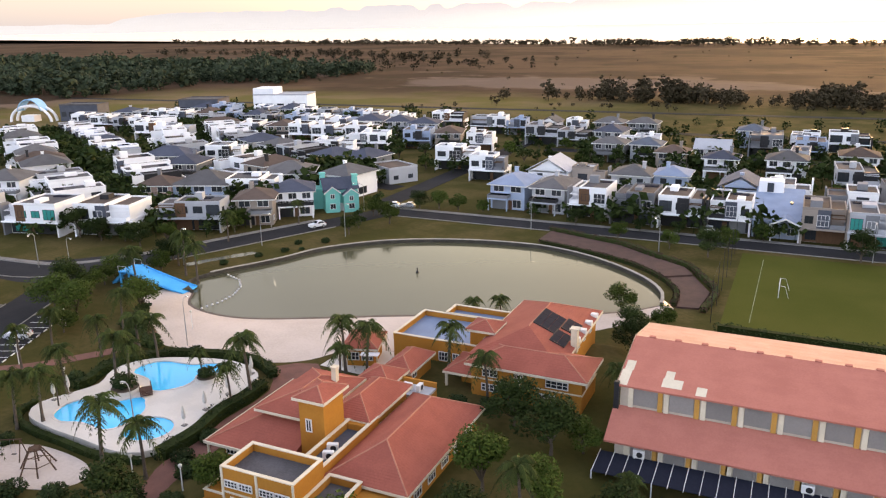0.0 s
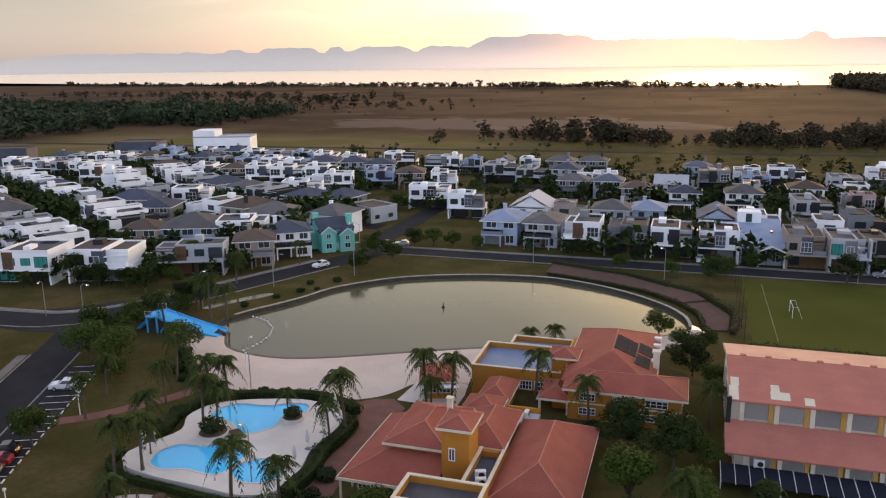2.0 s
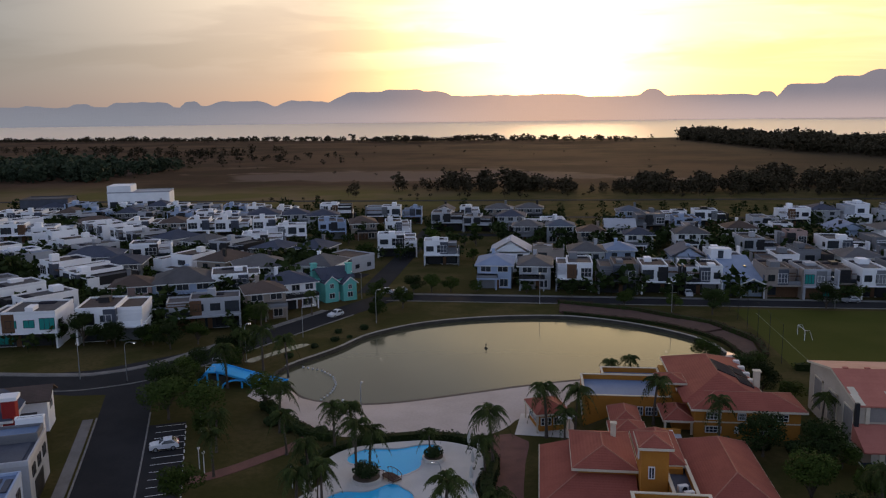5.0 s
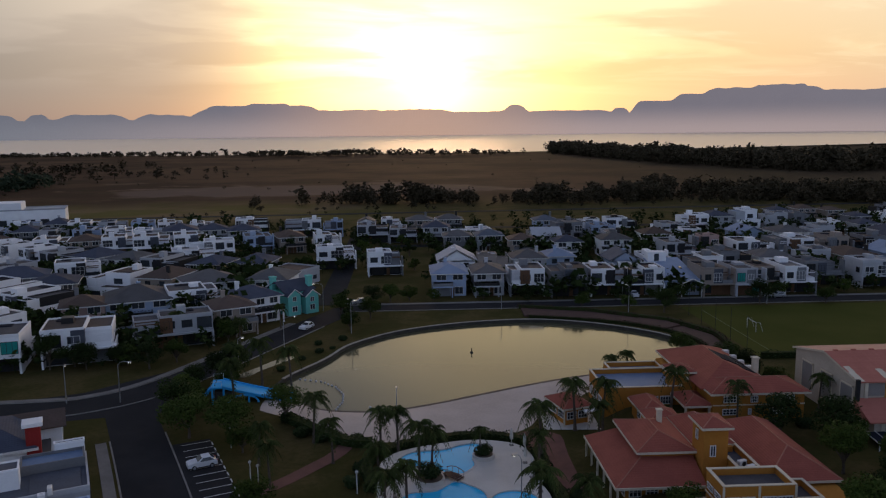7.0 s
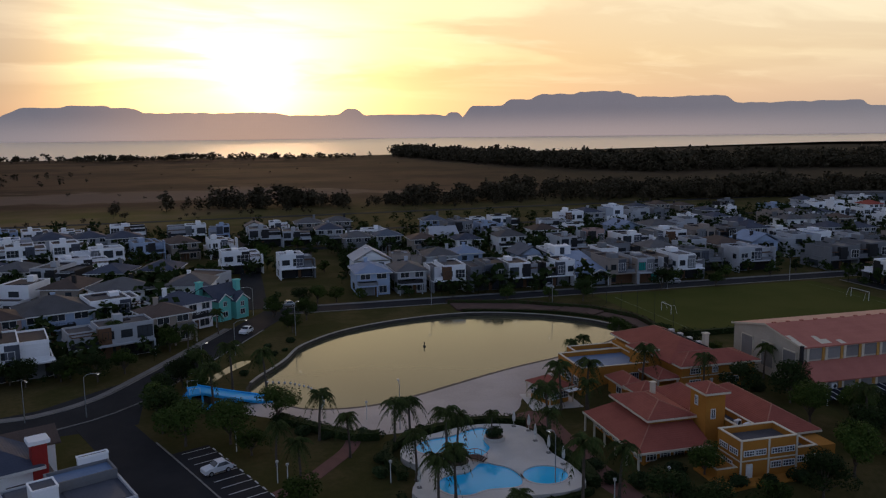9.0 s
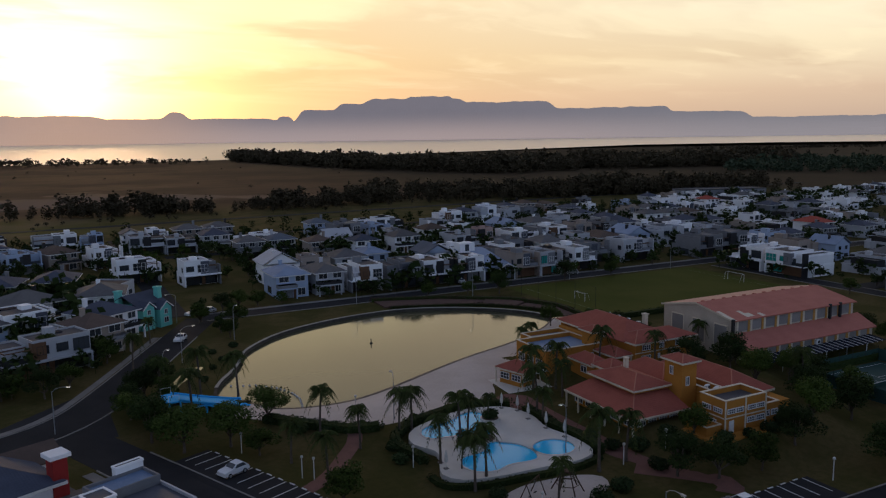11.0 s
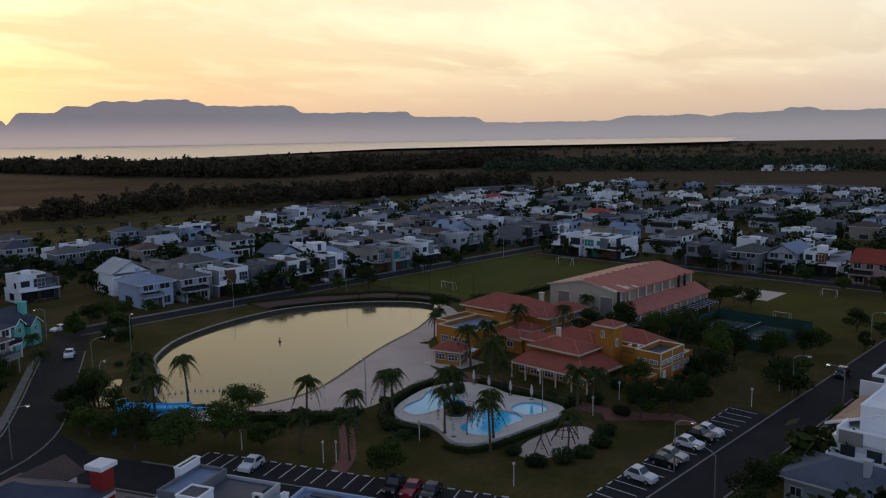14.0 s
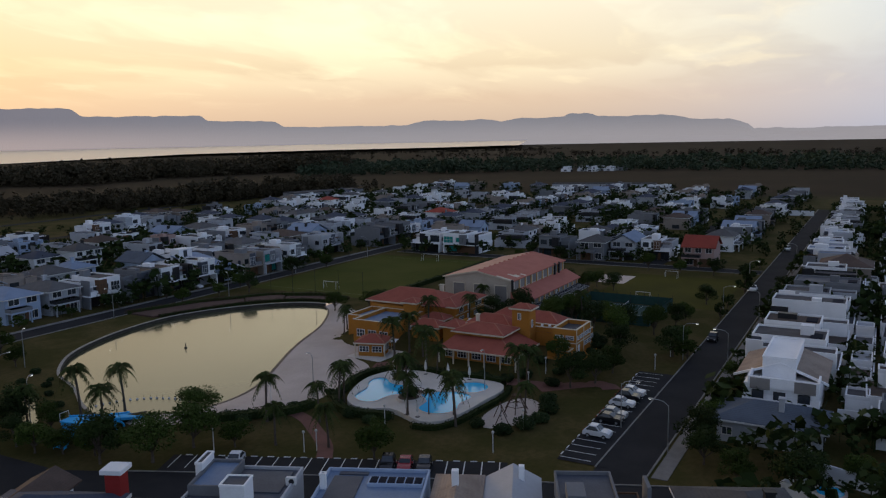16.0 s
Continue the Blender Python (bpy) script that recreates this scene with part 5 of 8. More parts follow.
    if detail:
        for s in (-1, 1):
            for yy in ((-0.4, 0.35) if detail > 1 else (-0.1,)):
                window(h, s * (W + 0.02), yy * d, 1.0, 1.4, 1.2, "+x" if s > 0 else "-x", "frame", "glass")
            if style != "modern" and floors == 2:
                window(h, s * (W + 0.02), 0.1 * d, 4.1, 1.2, 1.2, "+x" if s > 0 else "-x", "frame", "glass")
    return h


LABELS = {"modern": "flat-roofed house of stacked rendered volumes", "hip": "two-storey house with a hipped tile roof", "gable": "two-storey house with a gabled tile roof"}
TONE = {"white": "white", "pale": "pale grey", "grey": "mid-grey", "bluewall": "light blue", "beige": "sand-coloured", "pink": "dusty pink", "tealwall": "mint green", "redwall": "dark red"}
ROOF = {"greyroof": "grey roof", "brownroof": "brown gravel roof", "tile_grey": "grey tiles", "tile_brown": "brown tiles", "tile_navy": "navy tiles", "tile_blue": "faded blue tiles", "tile_slate": "slate-blue tiles", "tile_red": "orange-red tiles", "slate": "dark roof", "bluedeck": "blue-grey roof", "clubtile": "red tiles"}


def name_house(style, wall, top):
    return f"{TONE[wall]} {LABELS[style]}, {ROOF[top]}"


# houses that face the lake and the ones that stand out, one by one: x, y of the middle, turn, then the make
NAMED = (
    (-20, 143, 0, "hip", 9.0, 13, "bluewall", "tile_blue", 3), (-9.3, 142.5, 0, "hip", 8.2, 13, "pale", "tile_grey", 6), (0.8, 141, 0, "modern", 9.0, 14, "white", "greyroof", 11),
    (11.8, 139, 0, "modern", 9.6, 15, "grey", "brownroof", 12), (22.4, 139.5, 0, "modern", 9.4, 15, "white", "brownroof", 14), (32.6, 139, 0, "modern", 9.0, 16, "white", "tile_brown", 16),
    (51.4, 136, 0, "modern", 8.4, 14, "beige", "brownroof", 21), (59.8, 136, 0, "modern", 7.8, 15, "pale", "greyroof", 22),
    (-55, 186.5, 8, "modern", 12.5, 11, "white", "pale", 31), (-38.5, 172.5, 6, "modern", 10.5, 9, "white", "pale", 33),
    (-113, 80, 14, "modern", 14, 14, "white", "greyroof", 41), (-97, 85, 16, "modern", 13, 13, "white", "brownroof", 42), (-81.7, 93.4, 21, "modern", 15.5, 9.5, "pale", "greyroof", 44),
    (-71.8, 104.2, 28, "hip", 8.6, 9.5, "beige", "tile_brown", 45), (-69, 114.8, 34, "hip", 10, 10.5, "white", "tile_navy", 46), (-96, 115, 20, "hip", 14, 13, "bluewall", "tile_grey", 48),
    (-84.5, 120.5, 22, "modern", 12, 13, "white", "greyroof", 49), (-106, 108.5, 20, "hip", 9, 9, "pink", "tile_brown", 51), (-84, 135.5, 28, "hip", 13, 12, "white", "tile_grey", 52),
    (-139, 147, 20, "hip", 15, 11, "grey", "tile_navy", 53), (128.5, 7.6, -90, "gable", 9.6, 11, "pink", "tile_red", 58),
    (135, 33.5, -90, "gable", 8.5, 14, "pale", "tile_blue", 60), (138, 23, -90, "modern", 9.5, 15, "white", "greyroof", 59), (128.5, 43, -90, "hip", 9, 11, "grey", "tile_grey", 61), (126, 91.5, -90, "modern", 13, 14, "white", "greyroof", 62),
    (126, 106, -90, "modern", 12, 14, "white", "pale", 63), (131, 57, -90, "modern", 11, 13, "grey", "slate", 57),
    # second row behind the lake houses
    (-16.5, 164, 180, "gable", 11, 11, "white", "pale", 130), (-5.5, 161, 180, "modern", 9, 9, "beige", "pale", 131), (5.6, 164.5, 180, "hip", 10, 10, "pale", "tile_grey", 132), (15.3, 167, 180, "hip", 8.5, 9.5, "bluewall", "tile_blue", 134),
    (33, 158.5, 180, "gable", 9.0, 11, "bluewall", "tile_slate", 135), (44, 159, 180, "modern", 9.5, 12, "white", "greyroof", 136), (57, 156.5, 180, "modern", 10.5, 12, "white", "brownroof", 137),
    (66.5, 139, 0, "modern", 6.8, 13, "beige", "brownroof", 138), (74, 137, 0, "modern", 8.6, 14, "white", "slate", 139), (86, 146, 0, "modern", 11, 12, "grey", "slate", 140), (101, 142, 0, "modern", 13, 12, "pale", "pale", 141),
    # rows on the far side of the green
    (-6.5, 232, 6, "modern", 14.5, 11, "white", "pale", 142), (-12.5, 216.5, 0, "hip", 10, 9, "grey", "tile_grey", 143), (-0.8, 217.5, 0, "hip", 9.5, 9, "pale", "tile_slate", 144), (9.5, 204, 0, "hip", 9, 9, "beige", "tile_brown", 145),
    (20, 215, 0, "gable", 10, 9, "white", "pale", 146), (24.5, 197.5, 0, "hip", 9, 9, "white", "tile_navy", 147), (42, 201, 0, "hip", 10.5, 10, "white", "tile_grey", 148), (61, 214.5, 0, "hip", 10, 10, "white", "tile_brown", 149),
    (74, 221, 0, "modern", 11, 10, "white", "pale", 150), (72.5, 197, 0, "modern", 8, 10, "pink", "brownroof", 151), (46, 260, 0, "modern", 9, 10, "white", "slate", 152), (60, 260, 0, "modern", 13, 11, "white", "greyroof", 154),
    (28.5, 263, 0, "hip", 9.5, 9, "bluewall", "tile_slate", 155), (93, 264, 0, "modern", 12, 11, "white", "pale", 156), (-76, 268.5, 6, "modern", 15, 10, "white", "greyroof", 157), (-100, 280, 8, "modern", 14, 10, "white", "pale", 158),
    (-63, 267.5, 4, "modern", 8, 9, "bluewall", "slate", 159), (-48.5, 266, 0, "gable", 7, 9, "white", "tile_grey", 162), (-38, 270, 0, "modern", 8, 9, "white", "slate", 161), (-25.5, 271, 0, "hip", 11, 9, "beige", "tile_grey", 163), (-12.5, 273, 0, "hip", 11, 9, "grey", "tile_grey", 164),
    # western part
    (-129.5, 164, 20, "modern", 12, 11, "white", "greyroof", 165), (-101.5, 187, 18, "modern", 13.5, 10, "white", "pale", 166), (-186, 199.5, 20, "modern", 13, 11, "white", "pale", 167), (-203, 206.5, 20, "modern", 14, 11, "white", "greyroof", 168),
    # south side of the long street
    (29.5, -31.5, 180, "modern", 12, 14, "white", "brownroof", 170), (47.5, -31.5, 180, "modern", 12, 15, "white", "greyroof", 171), (60.5, -32, 180, "modern", 11.5, 15, "pale", "greyroof", 172), (73, -33.5, 180, "modern", 12, 15, "grey", "slate", 173), (92, -33, 180, "modern", 13, 14, "white", "greyroof", 174), (106, -35, 180, "hip", 12, 12, "beige", "tile_brown", 175),
    (-62.5, -21.5, 115, "modern", 9, 12, "grey", "slate", 75), (-57, -33, 115, "hip", 10, 11, "white", "tile_grey", 76),
    (-18.6, -31.0, 180, "hip", 8.4, 13.2, "pale", "tile_slate", 77), (12.5, -31, 180, "modern", 12, 14, "white", "greyroof", 79), (-101.5, 209.5, 17, "modern", 15.5, 10, "white", "pale", 64),
)
ROOF["pale"] = "pale roof"
taken = []
for x, y, turn, style, w, d, wall, top, seed in NAMED:
    house(style, w, d, wall, top, seed, label=name_house(style, wall, top), at=pose(x, y, 0, 0, 0, turn), detail=2 if y < 130 and x < 60 else 0, floors=1 if seed == 77 else 2, accent="grey" if seed % 2 else "darkframe", glass="tealglass" if seed in (22, 41, 62) else "glass")
    taken.append((x, y, max(w, d) * 0.62))


def teal_house():
    h = thing("house", "mint green house with gabled bays and dark tiles", "house", pose(-60.0, 122.3, 0, 0, 0, 40) @ Matrix.Scale(0.92, 4), "houses of the estate")
    part("wall", M().soft_box(-4.5, 4.5, -3, 6, 0, 6.1, 0.03), MAT["tealwall"], h)
    part("roof", M().gable(-5, 5, -3.4, 6.4, 6.1, 8.6, "x"), MAT["tile_navy"], h)
    for x, y, w, z in ((-2.6, -4.6, 1.9, 5.4), (2.4, -5.4, 2.0, 4.8)):
        part("bay_wall", M().box(x - w, x + w, y, -2.9, 0, z).add([(x - w, y, z), (x + w, y, z), (x, y, z + 1.5)], [(0, 1, 2)]), MAT["tealwall"], h)
        part("bay_roof", M().gable(x - w - 0.35, x + w + 0.35, y - 0.4, -0.5, z, z + 1.75, "y"), MAT["tile_navy"], h)
        part("barge_board", M().gable(x - w - 0.4, x + w + 0.4, y - 0.5, y - 0.38, z + 0.03, z + 1.83, "y", 0.3), MAT["frame"], h)
        window(h, x, y - 0.02, 1.0, 1.6, 1.5, "-y")
        window(h, x, y - 0.02, z - 1.6, 1.2, 1.3, "-y")
    for x, y in ((4.0, -1.5), (-4.2, 3.5)):
        part("chimney", M().soft_box(x - 0.7, x + 0.7, y - 0.7, y + 0.7, 5, 9.4, 0.03).soft_box(x - 0.85, x + 0.85, y - 0.85, y + 0.85, 9.4, 9.7, 0.03), MAT["tealwall"], h)
    part("wing", M().soft_box(-8.6, -4.4, 1.0, 6.5, 0, 5.6, 0.03), MAT["tealwall"], h)
    part("front_door", M().box(-0.5, 0.5, -3.1, -2.95, 0, 2.2), MAT["frame"], h)
    window(h, 4.52, 1.5, 3.9, 1.4, 1.4, "+x")


teal_house()


def tent_house():
    """A broad white house: terrace wall to the west, tiled slopes either side of a tall middle block."""
    h = thing("house", "white house with beige tiled slopes beside a tall block", "house", pose(0, 0, 0), "houses of the estate")
    taken.append((-5.5, -31, 9.5))
    part("wall", M().soft_box(-13.6, 3.4, -36.2, -26.4, 0, 6.0, 0.04), MAT["white"], h)
    part("parapet", M().box(-14.0, -13.6, -36.4, -27.0, 5.6, 7.1).box(-13.6, -9.8, -36.4, -36.1, 5.6, 7.1).box(-13.6, -9.8, -27.2, -26.9, 5.6, 7.1), MAT["white"], h)
    for y0, y1 in ((-30.0, -27.3), (-36.0, -33.2)):
        part("louvre_panel", M().soft_box(-14.08, -13.98, y0, y1, 5.3, 6.95, 0.02), MAT["panel"], h)
    part("balcony", M().soft_box(-16.2, -13.9, -36.6, -26.6, 3.3, 3.7, 0.05), MAT["white"], h)
    part("balustrade", M().frame_ring(-16.2, -13.9, -36.6, -26.6, 3.7, 4.6, 0.12), MAT["white"], h)
    for y in (-34.5, -31.3, -28.4):
        window(h, -14.02, y, 3.9, 1.6, 1.3, "-x", "darkframe")
        window(h, -13.62, y, 0.8, 1.8, 1.8, "-x", "darkframe")
    part("roof", M().gable(-9.8, 3.8, -37.2, -24.6, 5.9, 8.3, "x"), MAT["tile_beige"], h)
    part("middle_block", M().soft_box(-9.9, 2.6, -33.0, -28.4, 5.6, 9.0, 0.06), MAT["white"], h)
    part("block_rim", M().frame_ring(-9.95, 2.65, -33.05, -28.35, 9.0, 9.2, 0.25), MAT["white"], h)
    part("verge", M().gable(-10.1, -9.75, -37.4, -24.4, 6.02, 8.44, "x", 0.34), MAT["white"], h)
    for x in (-10.5, -6.5, -2.0, 1.6):
        window(h, x, -26.38, 3.7, 1.7, 1.4, "+y", "darkframe")
    part("garage_door", M().soft_box(-4.0, 0.5, -26.45, -26.3, 0, 2.6, 0.02), MAT["darkframe"], h)


tent_house()


def blue_roof_house():
    """A house under one long light blue roof slope that rises from the street to a white back block."""
    h = thing("house", "light blue house under one long blue tiled slope", "house", pose(42.2, 0, 0), "houses of the estate")
    taken.append((42.2, 141, 10.5))
    part("wall", M().add([(x, y, z) for x in (-4.7, 4.7) for y, z in ((131.4, 0), (149.4, 0), (149.4, 7.0), (131.4, 3.9))], [(0, 3, 2, 1), (4, 5, 6, 7), (0, 1, 5, 4), (1, 2, 6, 5), (2, 3, 7, 6), (3, 0, 4, 7)]), MAT["bluewall"], h)
    part("roof", M().add([(x, y, z + o) for o in (0.02, 0.24) for x, y, z in ((-5.1, 130.2, 3.8), (5.1, 130.2, 3.8), (5.1, 149.8, 7.1), (-5.1, 149.8, 7.1))], [(3, 2, 1, 0), (4, 5, 6, 7), (0, 1, 5, 4), (1, 2, 6, 5), (2, 3, 7, 6), (3, 0, 4, 7)]), MAT["tile_blue"], h)
    part("porch_roof", M().gable(-1.2, 5.0, 128.6, 134.0, 3.7, 5.0, "y"), MAT["tile_blue"], h)
    part("porch_gable", M().gable(-1.15, 4.95, 128.4, 128.6, 3.74, 5.06, "y", 0.3), MAT["frame"], h)
    for x in (-0.8, 4.6):
        part("porch_post", M().soft_box(x - 0.16, x + 0.16, 128.9, 129.2, 0, 3.6, 0.02), MAT["white"], h)
    part("stair_block", M().soft_box(-4.7, 0.6, 146.5, 150.4, 5.6, 9.4, 0.05), MAT["white"], h)
    part("stair_window", M().soft_box(-2.9, -1.5, 146.4, 146.55, 6.9, 9.0, 0.02), MAT["glass"], h)
    part("roof_window", M().soft_box(2.3, 2.9, 140.0, 141.6, 5.62, 6.05, 0.02), MAT["glass"], h)
    part("garage_door", M().soft_box(-4.2, -1.4, 131.3, 131.5, 0, 2.6, 0.02), MAT["darkframe"], h)
    for x in (0.4, 3.0):
        window(h, x, 131.38, 0.8, 1.5, 1.7, "-y")


blue_roof_house()


def low_block():
    """A long single-storey building with a brown flat roof behind the mint green house."""
    b = thing("house", "low pale grey outbuilding with a brown flat roof", "house", pose(-65.4, 160.8, 0, 0, 0, 59), "houses of the estate")
    taken.append((-65.4, 160.8, 7))
    flat_roofed(b, -4.9, 4.9, -6.0, 6.0, 0, 4.6, "pale", "brownroof")
    for x in (-2.6, 2.4):
        window(b, x, -6.02, 1.2, 1.6, 1.2, "-y", "darkframe")


low_block()


# ---- houses along the street of the car park ----
def street_house(x, y, label):
    """Stands square to the street: local x runs along it to the south, y towards it."""
    taken.append((x, y, 9))
    return thing("house", label, "house", pose(x, y, 0, 0, 0, -66.6), "houses of the estate")


def capped_block(h, x, y, r, z, mat):
    b = part("chimney", M().soft_box(x - r, x + r, y - r, y + r, 0, z - 0.5, 0.04), MAT[mat], h)
    part("cap", M().soft_box(x - r - 0.35, x + r + 0.35, y - r - 0.35, y + r + 0.35, z - 0.5, z, 0.06), MAT["white"], b)


def roof_box(h, x0, x1, y0, y1, z0, z1, wall, top):
    part("roof_box", M().soft_box(x0, x1, y0, y1, z0, z1, 0.03), MAT[wall], h)
    part("roof_box_rim", M().frame_ring(x0 - 0.05, x1 + 0.05, y0 - 0.05, y1 + 0.05, z1, z1 + 0.22, 0.18), MAT["white"], h)
    part("roof_box_top", M().box(x0 + 0.12, x1 - 0.12, y0 + 0.12, y1 - 0.12, z1, z1 + 0.08), MAT[top], h)


h = street_house(-84.5, 30.5, "white house, charcoal hipped roof, dark red blocks with white caps")
part("wall", M().soft_box(-6, 6, -7, 2.4, 0, 5.0, 0.03), MAT["white"], h)
part("wing_wall", M().soft_box(-6, -1.4, 2.45, 6, 0, 4.9, 0.03), MAT["white"], h)
part("roof", M().hip(-6.8, 6.8, -7.8, 3.2, 5.0, 7.4), MAT["tile_navy"], h)
part("wing_roof", M().gable(-6.75, -0.65, -1.0, 6.6, 4.9, 6.5, "y"), MAT["tile_brown"], h)
part("fascia", M().frame_ring(-6.9, 6.9, -7.9, 3.3, 4.75, 5.08, 0.14), MAT["frame"], h)
part("porch_roof", M().soft_box(-1.35, 6.0, 2.45, 4.6, 2.9, 3.15, 0.03), MAT["greyroof"], h)
capped_block(h, 5.6, 2.8, 0.85, 8.3, "redwall")
capped_block(h, -2.6, -5.6, 0.85, 8.0, "redwall")
part("garage_roof", M().soft_box(6.0, 8.6, -1.0, 5.8, 2.9, 3.2, 0.03), MAT["greyroof"], h)
part("garage_wall", M().soft_box(6.0, 8.4, -0.8, 5.6, 0, 2.9, 0.03), MAT["beige"], h)
window(h, -3.7, 6.02, 2.9, 1.8, 1.3, "+y")
for x in (-3.5, 0.8, 3.6):
    window(h, x, 2.42 if x > 0 else -7.02, 3.4 if x > 0 else 0.9, 1.5, 1.2, "+y" if x > 0 else "-y")
    window(h, x, -7.02, 2.9, 1.5, 1.3, "-y")

h = street_house(-73.6, 14.6, "blue-grey flat-roofed house with dark roof panels and white boxes")
flat_roofed(h, -5.2, 5.2, -6.5, 5.0, 0, 5.9, "pale", "slate")
part("roof_panel", M().soft_box(-1.2, 4.4, -1.0, 4.2, 5.8, 5.95, 0.02), MAT["slate"], h)
flat_roofed(h, -5.0, -1.4, -2.0, 4.8, 5.6, 6.7, "grey", "bluedeck")
part("roof_panel", M().soft_box(-5.0, 0.6, -6.0, -2.6, 5.8, 5.96, 0.02), MAT["slate"], h)
roof_box(h, -0.6, 2.0, -4.4, -1.9, 5.6, 8.0, "white", "slate")
roof_box(h, -5.7, -4.9, 1.6, 4.9, 5.5, 7.6, "white", "greyroof")
for x in (-3.0, 0.0, 3.0):
    window(h, x, 5.02, 3.4, 1.6, 1.4, "+y", "darkframe")
    window(h, x, -6.52, 3.4, 1.6, 1.4, "-y", "darkframe")
part("garage_door", M().soft_box(-1.5, 3.0, 4.95, 5.08, 0, 2.6, 0.02), MAT["darkframe"], h)
ac_unit(-70.6, 10.4, 5.82, -66.6)

h = street_house(-68.4, 1.8, "light blue flat-roofed house with a row of dark square skylights")
flat_roofed(h, -5.6, 5.6, -6.5, 5.2, 0, 6.0, "bluewall", "bluedeck")
part("roof_panel", M().soft_box(-4.6, -1.4, -5.6, 3.6, 5.88, 6.04, 0.02), MAT["slate"], h)
part("skylight_upstand", M().soft_box(-0.6, 5.3, 1.4, 3.2, 5.8, 6.25, 0.03), MAT["bluewall"], h)
for k in range(6):
    part("skylight", M().soft_box(-0.4 + 0.95 * k, 0.38 + 0.95 * k, 1.6, 3.0, 6.25, 6.33, 0.02), MAT["solar"], h)
part("roof_panel", M().soft_box(-4.2, -1.0, 4.0, 4.7, 5.88, 6.06, 0.02), MAT["slate"], h)
roof_box(h, -5.4, -4.8, 0.4, 1.0, 5.8, 7.4, "white", "greyroof")
for x in (-3.4, 0.2, 3.6):
    window(h, x, 5.22, 3.5, 1.7, 1.4, "+y", "darkframe")
    window(h, x, -6.52, 3.5, 1.7, 1.4, "-y", "darkframe")
part("garage_door", M().soft_box(-3.0, 1.5, 5.15, 5.28, 0, 2.6, 0.02), MAT["door"], h)

h = street_house(-64.0, -9.2, "white house with a weathered beige tile roof and a white gable")
part("wall", M().soft_box(-5.0, 5.0, -6.5, 5.0, 0, 5.6, 0.03), MAT["white"], h)
part("roof", M().hip(-5.6, -0.2, -7.0, 5.6, 5.6, 6.9), MAT["tile_beige"], h)
part("roof", M().gable(-0.2, 5.8, -7.0, 5.6, 5.6, 7.2, "y"), MAT["pale"], h)
part("gable_wall", M().add([(-0.1, 5.0, 5.4), (5.6, 5.0, 5.4), (2.8, 5.0, 6.9), (-0.1, 4.8, 5.4), (5.6, 4.8, 5.4), (2.8, 4.8, 6.9)], [(0, 1, 2), (5, 4, 3)]), MAT["white"], h)
part("chimney", M().soft_box(-3.4, -2.7, 0.5, 1.2, 5.6, 8.4, 0.03), MAT["white"], h)
part("chimney", M().soft_box(3.4, 4.0, 2.5, 3.1, 5.6, 8.2, 0.03), MAT["white"], h)
for x in (-3.2, 0.0, 3.2):
    window(h, x, 5.02, 3.4, 1.4, 1.3, "+y")
    window(h, x, -6.52, 3.4, 1.4, 1.3, "-y")
taken.append((-58.8, 122.5, 9))

def back_yards():
    """White yard walls and flat-roofed sheds behind the houses south of the long street."""
    m = M().soft_box(-9.0, 112, -43.0, -42.75, 0, 2.3, 0.03)
    tagged(part("wall_south_yards", m, MAT["white"]), "white rendered garden wall behind the houses", kind="structure")
    rnd = random.Random(91)
    x = -8.8
    while x < 108:
        w = rnd.uniform(10.5, 13.0)
        tagged(part("wall_yard", M().soft_box(x, x + 0.22, -42.72, -38.6, 0, 2.2, 0.03), MAT["white"]), "white rendered wall between two yards", kind="structure")
        b = thing("shed", "white flat-roofed garden shed against the yard wall", "shed", pose(x + w * 0.5, -40.9, 0), "sheds in the back yards")
        half = rnd.uniform(2.0, 3.6)
        flat_roofed(b, -half, half, -1.7, 1.5, 0, rnd.uniform(2.9, 3.5), "white", rnd.choice(("greyroof", "brownroof", "pale")))
        part("shed_door", M().soft_box(-0.5, 0.5, 1.48, 1.58, 0, 2.1, 0.02), MAT["darkframe"], b)
        x += w
    tagged(part("wall_street_end", M().soft_box(300, 300.3, -13, 3, 0, 2.6, 0.03), MAT["white"]), "pale boundary wall across the street's end", kind="structure")


back_yards()


def pool_yard():
    """A small walled yard with a round pool at the corner of the two streets."""
    y = thing("yard_wall", "pale rendered wall round a small pool yard", "wall", pose(-34.6, -38.4, 0, 0, 0, -20))
    for x0, x1, y0, y1 in ((-4.4, 4.4, 2.8, 3.05), (-4.4, -4.15, -4.5, 2.77), (4.15, 4.4, -4.5, 2.77)):
        part("wall_panel", M().soft_box(x0, x1, y0, y1, 0, 2.0, 0.03), MAT["white"], y)
    ring = [(-34.6 + 2.0 * math.cos(a), -39.2 + 1.8 * math.sin(a)) for a in (2 * math.pi * k / 28 for k in range(28))]
    rim = M()
    ribbon(rim, ring + ring[:1], 0.0, 0.3, 0.0, 0.62)
    p = thing("garden_pool", "small round garden pool with a pale rim", "pool", pose(0, 0, 0))
    part("pool_rim", rim, MAT["deck"], p)
    part("pool_water", M().add([(a, b, 0.5) for a, b in ring], [tuple(range(28))]), MAT["pool"], p)
    taken.append((-34.6, -38.4, 5.5))


pool_yard()


for line in WESTST[:2]:
    taken += [(x, y, 1.2) for x, y in resample(line, 40)]

